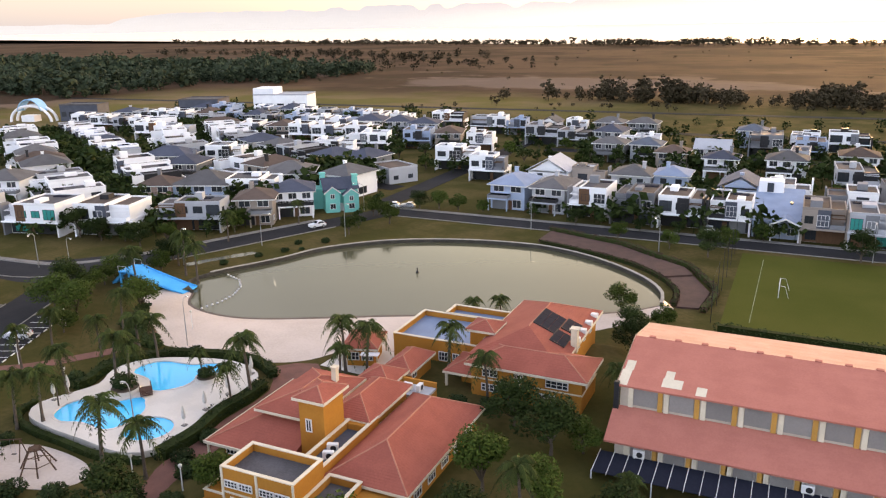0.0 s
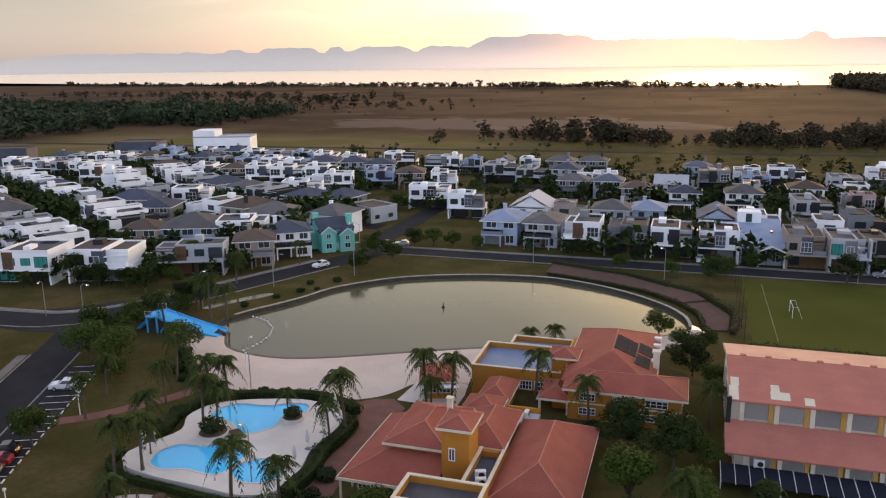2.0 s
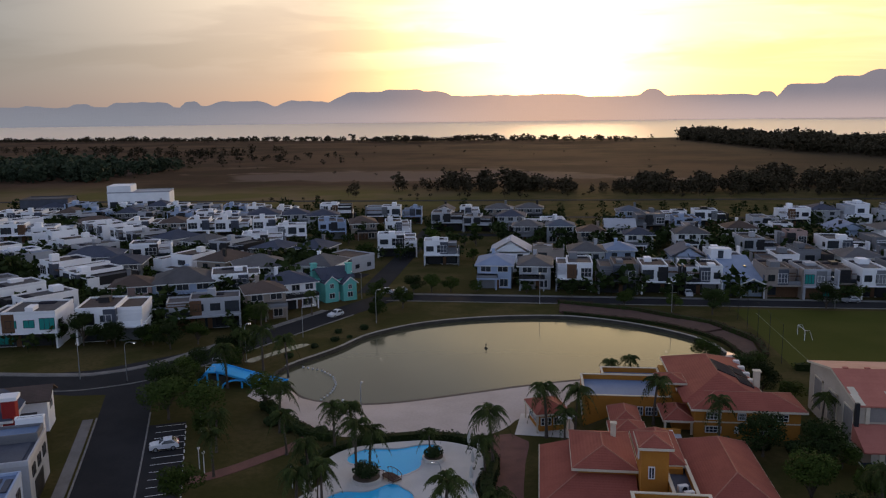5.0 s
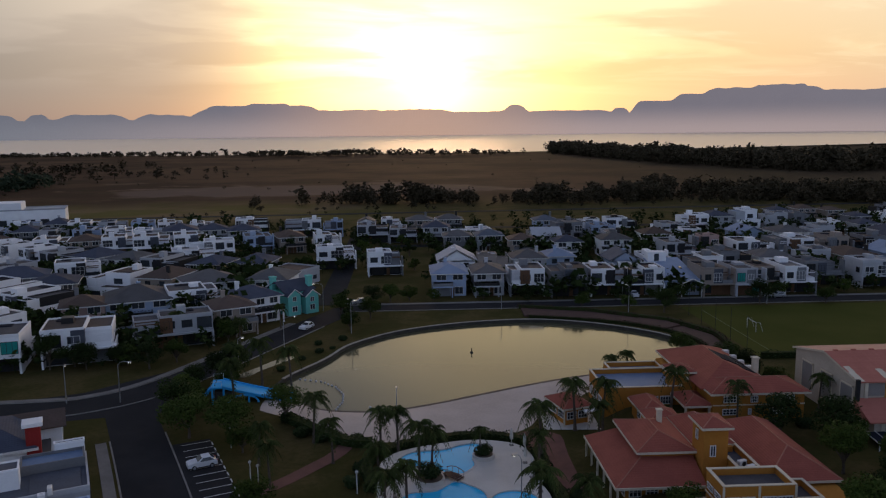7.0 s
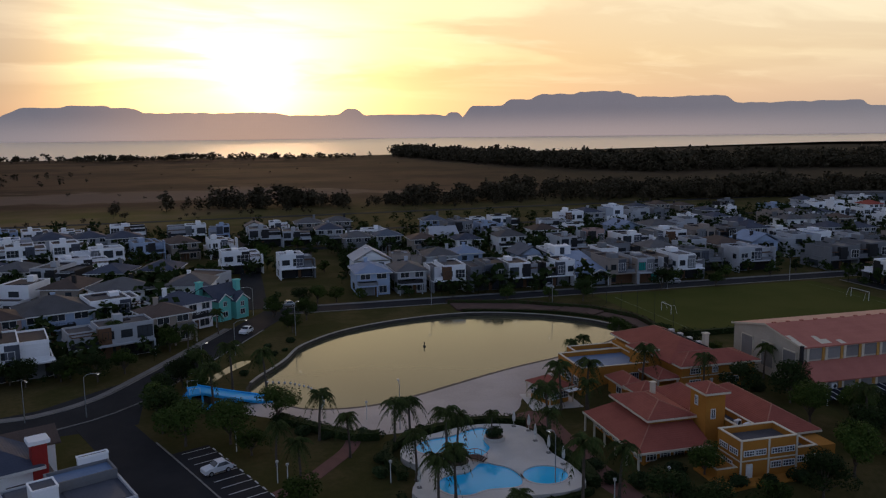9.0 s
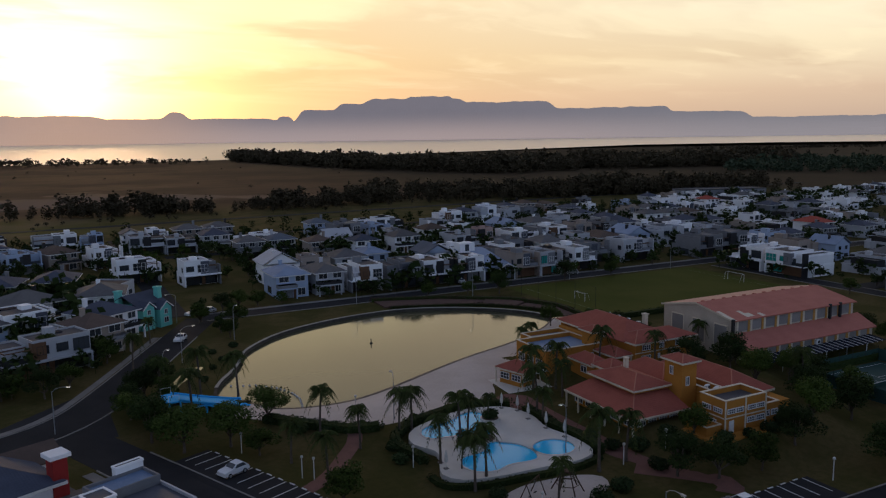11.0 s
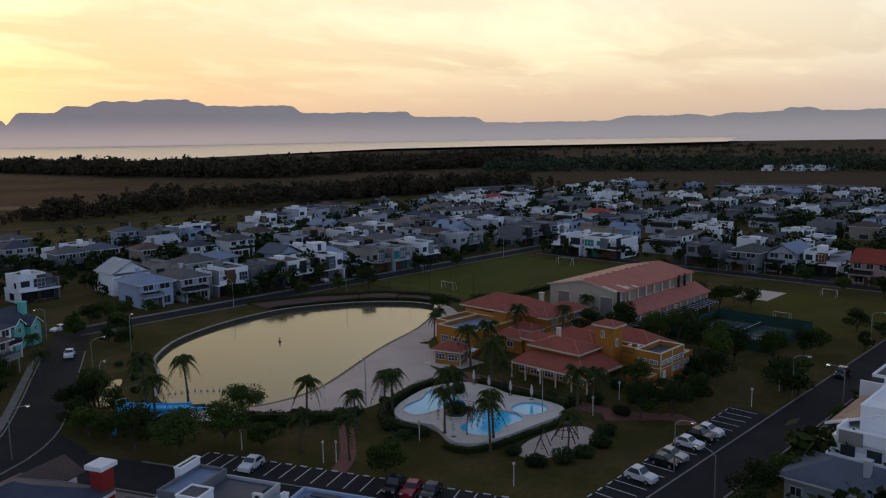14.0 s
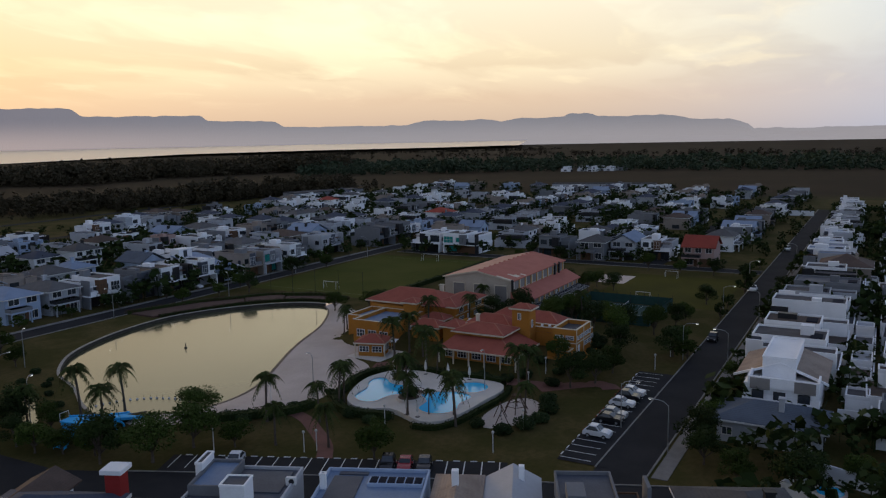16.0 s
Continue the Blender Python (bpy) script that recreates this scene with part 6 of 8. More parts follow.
# prototypes for the rows behind, built once and then repeated
rows_rnd = random.Random(7)
MAKES = (
    ("modern", 10.5, 15, "white", "greyroof"), ("modern", 9.5, 15, "white", "brownroof"), ("modern", 11, 14, "pale", "greyroof"), ("modern", 10, 14, "grey", "slate"),
    ("modern", 11, 15, "white", "brownroof"), ("hip", 10.5, 12, "white", "tile_grey"), ("hip", 9.5, 13, "beige", "tile_brown"), ("hip", 10.5, 12, "pale", "tile_navy"),
    ("gable", 9.5, 13, "bluewall", "tile_blue"), ("modern", 10, 14, "white", "slate"), ("modern", 9.5, 14, "beige", "brownroof"), ("modern", 10.5, 13, "white", "bluedeck"),
    ("hip", 10, 12, "grey", "tile_navy"), ("modern", 10, 15, "bluewall", "greyroof"), ("modern", 10.5, 14, "white", "greyroof"), ("hip", 9.5, 12, "white", "tile_red"), ("modern", 9, 13, "grey", "brownroof"), ("modern", 9.5, 13, "pale", "slate"))
PICKS = (0, 1, 2, 3, 4, 9, 11, 14, 5, 6, 7, 8, 10, 12, 13, 16, 17, 9, 3, 2, 7, 16, 12, 10, 4)
WISHES = []


def row(x0, x1, y, turn, step=11.5, skip=0.08, picks=PICKS):
    x = x0
    while x < x1:
        xx, yy, tt, pick, luck = x, y + rows_rnd.uniform(-1.6, 1.6), turn + rows_rnd.uniform(-3, 3), rows_rnd.choice(picks), rows_rnd.random()
        if luck > skip and not (xx < 24 and 168 < yy < 212) and not any((xx - a) ** 2 + (yy - b) ** 2 < (r + 5.2) ** 2 for a, b, r in taken):
            taken.append((xx, yy, 5.6))
            WISHES.append((xx, yy, tt, pick))
        x += step * rows_rnd.uniform(0.92, 1.12)


row(69, 345, 137, 0)
row(-18, 345, 163, 180, 12.5, 0.2)
row(-22, 345, 190, 0, 13, 0.3)
row(28, 345, 218, 180, 13.5, 0.3)
row(-45, 345, 246, 0, 13.5, 0.38)
row(108, 345, 275, 180, 13, 0.2)
row(150, 345, 302, 0, 13, 0.2)
row(132, 345, 82, 180, 12, 0.25)
row(132, 345, 54, 0, 12, 0.25)
row(140, 345, 37, 180, 12, 0.25)
row(140, 345, 6, 0, 12, 0.25)
row(146, 345, 108, 180, 12, 0.25)
row(20, 345, -30, 180, 11.5, 0.0, (0, 1, 4, 9, 11, 14, 2, 4, 1, 5))
row(-12, 345, -51, 0, 12, 0.05, (0, 1, 4, 9, 11, 14, 2, 8, 7))
row(20, 345, -80, 180, 13)
for line in WESTST[:2]:
    for side in (-1, 1):
        lots = resample(offset(line, side * 12.5), 13)
        for (ax, ay), (bx, by) in zip(lots, lots[1:]):
            mx, my, pick = (ax + bx) / 2, (ay + by) / 2, rows_rnd.choice((0, 1, 4, 9, 11, 14, 2, 0, 4, 5, 6, 7, 12))
            if not any((mx - a) ** 2 + (my - b) ** 2 < (r + 4.8) ** 2 for a, b, r in taken):
                taken.append((mx, my, 5.6))
                WISHES.append((mx, my, math.degrees(math.atan2(by - ay, bx - ax)) + (180 if side < 0 else 0), pick))
for y, x0, x1 in ((140, -190, -100), (168, -215, -80), (196, -245, -70), (224, -262, -60), (250, -262, -90), (276, -235, -110), (118, -170, -118), (98, -178, -126), (76, -160, -112)):
    row(x0, x1, y, 15 if y > 130 else 25, 12.5, 0.04, (0, 1, 4, 9, 11, 14, 2, 4, 0, 5, 6, 7, 13, 17, 12))
for y in (6, 37, 68, 98, 128, 158, 190, 220, 250, 280):
    row(350, 455, y, 0, 13, 0.4)

PROTO = {}


def join_far(src, m, v, f, mats):
    """Lays a copy of a thing with its parts into one growing mesh."""
    for o in (src, *src.children_recursive):
        if o.type != "MESH":
            continue
        local, q = o.matrix_basis.copy(), o.parent
        while q is not None and q != src:
            local, q = q.matrix_basis @ local, q.parent
        t = m @ local if o != src else m
        k = len(v)
        v.extend(tuple(t @ w.co) for w in o.data.vertices)
        slot = mats.setdefault(o.data.materials[0].name, len(mats))
        f.extend((tuple(i + k for i in p.vertices), slot) for p in o.data.polygons)


def joined(name, label, v, f, mats):
    me = bpy.data.meshes.new(name)
    me.from_pydata(v, [], [p for p, _ in f])
    for mname in mats:
        me.materials.append(bpy.data.materials[mname])
    me.polygons.foreach_set("material_index", [s for _, s in f])
    me.update()
    tagged(new(name, me), label, kind="stuff")


WISHES += [(768, 292, 0, 0), (782, 276, 8, 4), (798, 262, 0, 9), (776, 262, 90, 11), (790, 246, 0, 1), (806, 236, 0, 2), (262, 262, 0, 15), (205, 148, 0, 15)]
WISHES.sort(key=lambda q: math.hypot(q[0] + 20, q[1] - 60))
far_v, far_f, far_m = [], [], {}
for k, (x, y, turn, pick) in enumerate(WISHES):
    grow = (rows_rnd.uniform(0.92, 1.2), rows_rnd.uniform(0.9, 1.1), rows_rnd.uniform(0.86, 1.08))
    if x > 145:
        grow = tuple(0.84 * g for g in grow)
    m = pose(x, y, 0, 0, 0, turn)
    if pick not in PROTO:
        style, w, d, wall, top = MAKES[pick]
        PROTO[pick] = house(style, w, d, wall, top, 100 + pick, label=name_house(style, wall, top), at=m, detail=0, accent="grey" if pick % 2 else "darkframe")
    elif k < 70:
        copy_thing(PROTO[pick], m).scale = grow
    else:
        join_far(PROTO[pick], m @ Matrix.Diagonal((*grow, 1)), far_v, far_f, far_m)
joined("far_houses", "far rows of pale houses of the estate", far_v, far_f, far_m)


def far_building(x, y, turn, w, d, hh, wall, label, steps=()):
    b = thing("building", label, "building", pose(x, y, 0, 0, 0, turn))
    part("wall", M().soft_box(-w / 2, w / 2, -d / 2, d / 2, 0, hh, 0.05), MAT[wall], b)
    part("roof", M().frame_ring(-w / 2 - 0.1, w / 2 + 0.1, -d / 2 - 0.1, d / 2 + 0.1, hh, hh + 0.6, 0.4).box(-w / 2 + 0.3, w / 2 - 0.3, -d / 2 + 0.3, d / 2 - 0.3, hh, hh + 0.2), MAT["greyroof" if wall != "white" else "pale"], b)
    for x0, x1, z1 in steps:
        part("upper_wall", M().soft_box(x0, x1, -d / 2 + 0.5, d / 2 - 0.5, hh, z1, 0.05), MAT[wall], b)
    for i in range(5):
        window(b, -w / 2 + w * (i + 0.5) / 5, -d / 2 - 0.02, hh * 0.3, w / 8, hh * 0.3, "-y", "darkframe")


far_building(-206, 302, 18, 29, 16, 10.5, "white", "large white commercial building with a raised end block", ((-14.5, -3.5, 14.0),))
far_building(-242, 281, 18, 21, 16, 9, "slate", "dark grey windowless storage building")
far_building(-292, 248, 20, 20, 12, 8, "slate", "low dark grey storage building")
ROOF["slate"] = "dark roof"

def arch_pavilion(x, y):
    """Two white hoops over a paved entrance with a light blue shell between them."""
    a = thing("arch_pavilion", "white arched pavilion with a light blue shell roof", "pavilion", pose(x, y, 0, 0, 0, 18))
    arc = [math.pi * k / 16 for k in range(17)]
    for yy in (-2.5, 2.5):
        part("hoop", M().tube([(11 * math.cos(t), yy, 8.0 * math.sin(t)) for t in arc], [0.7] * 17, 8), MAT["white"], a)
    shell = M()
    pts = [(7.0 * math.cos(t), 11.5 * math.sin(t) ** 0.7) for t in arc[2:15]]
    n = len(pts)
    shell.add([(px, yy, z - o) for yy, o in ((-3.4, 0.0), (3.4, 0.0), (3.4, 0.5), (-3.4, 0.5)) for px, z in pts], [(r * n + i, r * n + i + 1, (r + 1) % 4 * n + i + 1, (r + 1) % 4 * n + i) for r in range(4) for i in range(n - 1)])
    part("shell", shell, MAT["skyblue"], a)
    part("entrance_block", M().soft_box(-5, 2, -3, 3, 0, 3.2, 0.1), MAT["white"], a)


arch_pavilion(-314, 235)
far_building(335, 322, -20, 60, 16, 5, "grey", "long grey commercial building")
far_building(470, 150, -80, 80, 14, 4.5, "pale", "long pale grey warehouse")


# ---- pool garden ----
DECK_Z = 0.8
DECK = spline([(-35, 12.2), (-30, 11), (-24, 10.6), (-18.5, 10.2), (-15.2, 12), (-14.8, 17), (-15.8, 22), (-15, 27), (-16, 31.5), (-19, 33.6), (-24, 34.2), (-31.5, 31.8), (-34.8, 29), (-35.6, 25.4), (-34, 21.8), (-35.4, 18), (-36.6, 15)], 1.2, True)
POOL_A = spline([(-32.4, 26.1), (-33.1, 28.2), (-31.3, 30.6), (-27, 31.2), (-24.5, 32.6), (-22.2, 33), (-21.2, 31.3), (-23.2, 28.6), (-23.2, 25.6), (-25.7, 23.0), (-29, 25.4)][::-1], 0.8, True)
POOL_B = spline([(-32.3, 13.5), (-33.1, 16), (-31.7, 18.3), (-28.4, 18.8), (-26, 21.2), (-24.3, 20.0), (-22.9, 18.5), (-22.4, 15.6), (-23.6, 13.2), (-27.5, 13.4), (-30, 12.6)][::-1], 0.8, True)
POOL_C = [(-19.2 + 2.9 * math.cos(a), 15.4 + 2.7 * math.sin(a)) for a in (2 * math.pi * k / 28 for k in range(28))]
sheet("pool_deck", DECK, MAT["deck"], DECK_Z, [POOL_A, POOL_B, POOL_C], "pale stone pool deck with flowing outline", thick=0.8)
for pool in (POOL_A, POOL_B, POOL_C):
    sheet("water", pool, MAT["pool"], DECK_Z - 0.13, label="clear turquoise swimming pool water", category="pool")
    m = M()
    loop = pool + pool[:1]
    ribbon(m, loop, -0.02, -0.3, DECK_Z - 0.2, DECK_Z + 0.05)
    tagged(part("pool_edge", m, MAT["deck"]), "raised pale stone pool edging", kind="structure")


def leaf_cloud(m, centre, size, count, leaf, rnd, hollow=0.55):
    """Leaves as small bent quads, thrown about in an ellipsoid and denser at its skin."""
    c, s = Vector(centre), Vector(size)
    for _ in range(count):
        d = Vector((rnd.gauss(0, 1), rnd.gauss(0, 1), rnd.gauss(0, 1))).normalized()
        r = hollow + (1 - hollow) * rnd.random() ** 0.5
        p = c + Vector((d.x * s.x, d.y * s.y, d.z * s.z)) * r
        a = Vector((rnd.uniform(-1, 1), rnd.uniform(-1, 1), rnd.uniform(-0.5, 0.5))).normalized()
        b = a.cross(d + Vector((rnd.uniform(-0.6, 0.6), rnd.uniform(-0.6, 0.6), rnd.uniform(-0.2, 0.9)))).normalized()
        k = leaf * rnd.uniform(0.6, 1.4)
        m.add([p - a * k, p - b * k * 0.55 + d * k * 0.12, p + a * k, p + b * k * 0.55 + d * k * 0.12], [(0, 1, 2, 3)])
    return m


def hedge(line, width, height, label, seed, leaf=0.16, base=0.0, mat="hedge"):
    """A clipped hedge: a lumpy body under a coat of leaves."""
    rnd = random.Random(seed)
    h = thing("hedge", label, "hedge", pose(0, 0, base))
    pts = resample(line, max(2, int(sum(math.dist(a, b) for a, b in zip(line, line[1:])) / 0.9)))
    body, coat = M(), M()
    ribbon(body, pts, -width * 0.4, width * 0.4, 0.0, height * 0.85)
    for x, y in pts:
        k = rnd.uniform(0.85, 1.2)
        leaf_cloud(coat, (x + rnd.uniform(-0.1, 0.1), y + rnd.uniform(-0.1, 0.1), height * 0.52 * k), (width * 0.58 * k, width * 0.58 * k, height * 0.56 * k), int(70 * width), leaf, rnd, 0.75)
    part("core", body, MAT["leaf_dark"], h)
    part("foliage", coat, MAT[mat], h)


hedge(spline([(-15.5, 10.2), (-20, 9.2), (-27, 9.8), (-33, 10.4), (-37.2, 12.4), (-37.8, 15.5)], 1.0), 0.9, 0.85, "low clipped hedge along the pool deck", 1)
hedge(spline([(-36.6, 20.5), (-36.4, 22), (-37.4, 25.6), (-36.6, 29.6), (-33, 33.2)], 1.0), 1.5, 1.3, "dense dark green hedge bordering the pool deck", 10)
hedge(spline([(-33, 33.4), (-28, 35), (-24, 36), (-19, 35.6), (-15, 33.4)], 1.0), 1.4, 1.4, "dark green hedge between pool deck and beach", 2)
hedge(spline([(-14, 12), (-13.6, 17), (-14.4, 22), (-14, 26), (-14.2, 30)], 1.0), 1.9, 1.5, "thick dark shrub border beside the pool deck", 3)
hedge(spline([(-2.5, 109.8), (9, 105.6), (18, 101.2), (24.8, 94.8), (28.6, 88), (29.2, 81)], 1.5), 0.9, 0.8, "low russet hedge along the timber terraces", 4, mat="hedge_brown")
hedge(spline([(-3.5, 120), (8, 116), (14, 113.8), (22.8, 107.2), (28.6, 103), (31, 98.8), (34.8, 90), (34, 80)], 1.5), 1.2, 1.1, "russet hedge behind the timber terraces", 5, mat="hedge_brown")
hedge(spline([(-51, 46.5), (-47, 42), (-41, 36), (-37, 35)], 1.2), 1.8, 1.3, "uneven dark shrubs along the beach edge", 6, 0.2)
hedge(spline([(37, 72.5), (60, 72.2), (90, 72.2), (106, 72.5)], 2.0), 1.2, 1.4, "dark clipped hedge along the pitch", 7)
hedge(spline([(36, 21.7), (46, 21.9), (60, 22.0), (66, 22.1)], 1.5), 1.3, 1.6, "dark hedge between tennis courts and sports hall", 8)


def bush(x, y, z, r, seed, mat="hedge", label="rounded dark green garden shrub"):
    rnd = random.Random(seed)
    b = thing("shrub", label, "shrub", pose(x, y, z), "garden shrubs")
    stem = M()
    for k in range(4):
        a = k * 1.6 + rnd.random()
        stem.tube([(0.1 * math.cos(a), 0.1 * math.sin(a), 0), (r * 0.5 * math.cos(a), r * 0.5 * math.sin(a), r * 0.7)], [0.05, 0.02], 5)
    part("stem", stem, MAT["bark"], b)
    m = M()
    for k in range(5):
        a = k * 1.26 + rnd.random()
        leaf_cloud(m, (r * 0.4 * math.cos(a), r * 0.4 * math.sin(a), r * rnd.uniform(0.42, 0.62)), (r * 0.62, r * 0.62, r * 0.5), int(150 * r), 0.16, rnd, 0.6)
    part("foliage", m, MAT[mat], b)
    return b


for k, (x, y, r) in enumerate(((-29.2, 21.6, 1.7), (-21.7, 28.2, 1.25))):
    p = thing("planter", "round stone planter ring on the pool deck", "planter", pose(x, y, DECK_Z), "pool planters")
    part("ring", M().tube([(0, 0, 0), (0, 0, 0.45)], [r + 0.25, r + 0.25], 20), MAT["deck"], p)
    part("soil", M().tube([(0, 0, 0.4), (0, 0, 0.47)], [r, r], 20), MAT["bark"], p)
    bush(x, y, DECK_Z + 0.44, r, 20 + k, label="clipped dark shrub in a pool planter")


# ---- palms and trees ----
def palm(height, seed, label, at):
    """A feathery palm: ringed trunk, crownshaft and arching fronds with leaflets."""
    rnd = random.Random(seed)
    p = thing("palm_tree", label, "palm tree", at, "palms of the club garden")
    lean = rnd.uniform(-0.5, 0.5)
    pts = [(lean * (k / 8) ** 2, 0.3 * lean * (k / 8), height * k / 8) for k in range(9)]
    part("trunk", M().tube(pts, [0.26, 0.2, 0.18, 0.17, 0.17, 0.16, 0.16, 0.15, 0.13], 8), MAT["bark"], p)
    top = Vector(pts[-1])
    part("crownshaft", M().tube([top - Vector((0, 0, 0.1)), top + Vector((0, 0, 0.5)), top + Vector((0, 0, 0.9))], [0.15, 0.19, 0.05], 8), MAT["frond"], p)
    for k in range(18):
        a = 2.4 * k + rnd.uniform(-0.25, 0.25)
        rise = rnd.uniform(0.45, 1.3) if k < 13 else rnd.uniform(-0.5, 0.3)
        long = rnd.uniform(2.4, 3.1)
        m, spine, cuts = M(), [], 12
        for i in range(cuts + 1):
            s = i / cuts
            out = long * (s * math.cos(rise * (1 - 0.35 * s)))
            up = long * (s * math.sin(rise) - 0.80 * s**2.6 * (0.9 + 0.5 * math.cos(rise)))
            spine.append(Vector((out * math.cos(a), out * math.sin(a), up + 0.4)))
        m.tube(spine, [0.035 - 0.002 * i for i in range(cuts + 1)], 3)
        side = Vector((-math.sin(a), math.cos(a), 0))
        for i in range(2, cuts + 1):
            q, ahead = spine[i], (spine[i] - spine[i - 1]).normalized()
            reach = 0.62 * math.sin(math.pi * min(1, 0.12 + 0.84 * i / cuts)) + 0.12
            for s in (-1, 1):
                for j in (0.0, 0.35, 0.7):
                    o = q - ahead * long / cuts * j
                    tip = o + side * s * reach * rnd.uniform(0.45, 0.85) + ahead * 0.25 + Vector((0, 0, -reach * rnd.uniform(0.2, 0.85)))
                    m.add([o - ahead * 0.05, o + ahead * 0.05, tip + ahead * 0.035, tip - ahead * 0.035], [(0, 1, 2, 3)])
        part("frond", m, MAT["frond"], p, at=Matrix.Translation(top))
    return p


PALMS = [palm(h, s, "tall feathery palm with an arching crown on the lawn", pose(x, y, z, 0, 0, 40 * s)) for s, (x, y, z, h) in enumerate(((-45.4, 36.8, 0, 6.2), (-33.2, 31.4, 0, 5.8), (-30.4, 21.5, DECK_Z, 6.6)))]
for k, (x, y, z, s) in enumerate(((-28.9, 22.2, DECK_Z, 0.9), (-22.2, 28.0, DECK_Z, 0.62), (-51.9, 60.6, 0, 1.0), (-35.3, 18.0, DECK_Z, 0.9), (-32.0, 11.8, DECK_Z, 0.95), (-33.6, 15.3, DECK_Z, 0.5), (-17.7, 7.5, 0, 1.15), (-12.6, 8.3, 0, 1.0), (-13.9, 27.3, 0, 1.12), (-14.8, 24.6, 0, 0.8),
                                  (-7.0, 38.6, 0, 1.12), (-3.1, 37.6, 0, 1.05), (-4.6, 33.6, 0, 0.85), (7.8, 39.6, 0, 1.0), (15.4, 33.8, 0, 0.85), (3.4, 58.4, 0, 0.75), (7.2, 60.4, 0, 0.8), (-34.5, 10.2, 0, 0.95), (-49.2, 22.2, 0, 0.85), (-51.9, 29.4, 0, 0.85), (-35.6, 30.6, 0, 0.95), (-28.0, 2.0, 0, 0.8),
                                  (-60.5, 54.4, 0, 1.1), (-57.5, 63.6, 0, 1.1), (-42.0, 29.5, 0, 0.85), (-63.4, 68, 0, 0.9), (-66, 86, 0, 0.9), (29.4, 37.5, 0, 0.8), (34.5, 21.0, 0, 0.7), (27.0, 12.5, 0, 0.9), (-80, 92, 0, 1.0), (-60.6, 104.8, 0, 0.8))):
    copy_thing(PALMS[k % 3], pose(x, y, z + gz(x, y), 0, 0, 67 * k)).scale = (s, s, s)


def tree(height, spread, seed, mat, label, at, flat=1.0, leaf=0.26, lobes=9, count=130, group="trees of the estate", stem=0.24):
    """A branching tree: tapered trunk, limbs that fork to each lobe of the crown, leaves with gaps between."""
    rnd = random.Random(seed)
    t = thing("tree", label, "tree", at, group)
    wood, crown = M(), M()
    fork = height * stem
    wood.tube([(0, 0, 0), (0.06, 0.03, fork * 0.5), (0, 0.05, fork), (0.1, 0, height * 0.7)], [height * 0.035, height * 0.027, height * 0.022, height * 0.008], 7)
    for k in range(lobes):
        a = 2.4 * k + rnd.uniform(-0.4, 0.4)
        lift = rnd.uniform(0.0, 1.0)
        r = spread * (0.72 - 0.45 * lift) * rnd.uniform(0.7, 1.15)
        c = Vector((r * math.cos(a), r * math.sin(a), fork + (height - fork) * (0.3 + 0.55 * lift) * flat + (1 - flat) * height * 0.3))
        wood.tube([(0, 0, fork * rnd.uniform(0.7, 1.1)), c * 0.55 + Vector((0, 0, fork * 0.4)), c], [height * 0.014, height * 0.009, height * 0.004], 5)
        k2 = spread * rnd.uniform(0.34, 0.5)
        leaf_cloud(crown, c, (k2, k2, k2 * 0.72 * flat), count, leaf, rnd, 0.45)
    part("trunk", wood, MAT["bark"], t)
    part("crown", crown, MAT[mat], t)
    return t


garden = random.Random(3)
BIG = [tree(6.6, 3.5, 1, "leaf", "spreading broadleaf tree beside the clubhouse", pose(21.5, 17.0, 2.05), lobes=13, count=310, leaf=0.175),
       tree(7.0, 4.6, 2, "leaf_pale", "light green layered tree on the lawn", pose(-64, 40, 0), flat=0.8, lobes=13, count=275, leaf=0.185),
       tree(6.5, 3.6, 3, "leaf_dark", "dark green garden tree", pose(25.5, 26, 2.05), lobes=12, count=275, leaf=0.185),
       tree(5.5, 3.0, 4, "leaf", "small green garden tree", pose(-40.5, 112.5, 0), lobes=10, count=250, leaf=0.175)]
BIG_AT = ((2, -32, -24.5), (3, -35.5, -29), (2, -33, -37), (3, -30, -42), (2, -38, -36), (3, -11.2, -23.2), (2, -27, -23.2), (3, 4.2, -22.4), (3, -19, -23), (0, 27.5, 15), (2, 23, 8.5), (0, 15, 1.5), (2, 20, 30.2), (3, 28.5, 27.5), (2, 8.5, -1), (3, -2, 6.8), (2, 34.5, 16.5), (3, 35, 9), (0, 31, -2), (2, 25, 2.5),
          (1, -57.8, 39.0), (3, -67.6, 53.6), (3, -69.2, 57.5), (3, -66.0, 49.0), (3, -63.0, 63.0), (2, -67.2, 70.5), (2, -63.5, 69.5), (2, -67.5, 46.0), (2, -66, 67.5), (2, -69, 62), (3, -55, 34), (3, -50, 14),
          (2, -10, 1.5), (2, -6, -1.5), (3, 0.5, -2.5), (1, -50.8, 45.7), (3, -44.5, 101), (2, -40.5, 128.5), (0, -36, 130.5), (3, -31, 131),
          (2, 31, 112), (3, 34.2, 118.5), (3, 23, 115.5), (2, 58, 119), (3, 75, 118.6), (3, 12, 117.6), (2, 26, 64), (3, 29.5, 70), (2, 27.5, 58), (3, 30.5, 54), (0, 70, 26), (2, 74, 20), (3, 78, 26), (2, 70, 32),
          (2, 66, -6), (3, 47, -5), (2, 40, -4.5), (0, 110, 20), (2, 108, 0), (3, 109, 10), (2, 112, 50), (3, 111, 64), (3, 22, 75), (2, 16, -9.4), (3, -48, 118), (2, -81, 75.5), (2, -93, 76), (0, -77, 79.5), (2, -100, 76.5), (3, -70, 93), (2, -87.5, 77.5), (2, -107, 77))
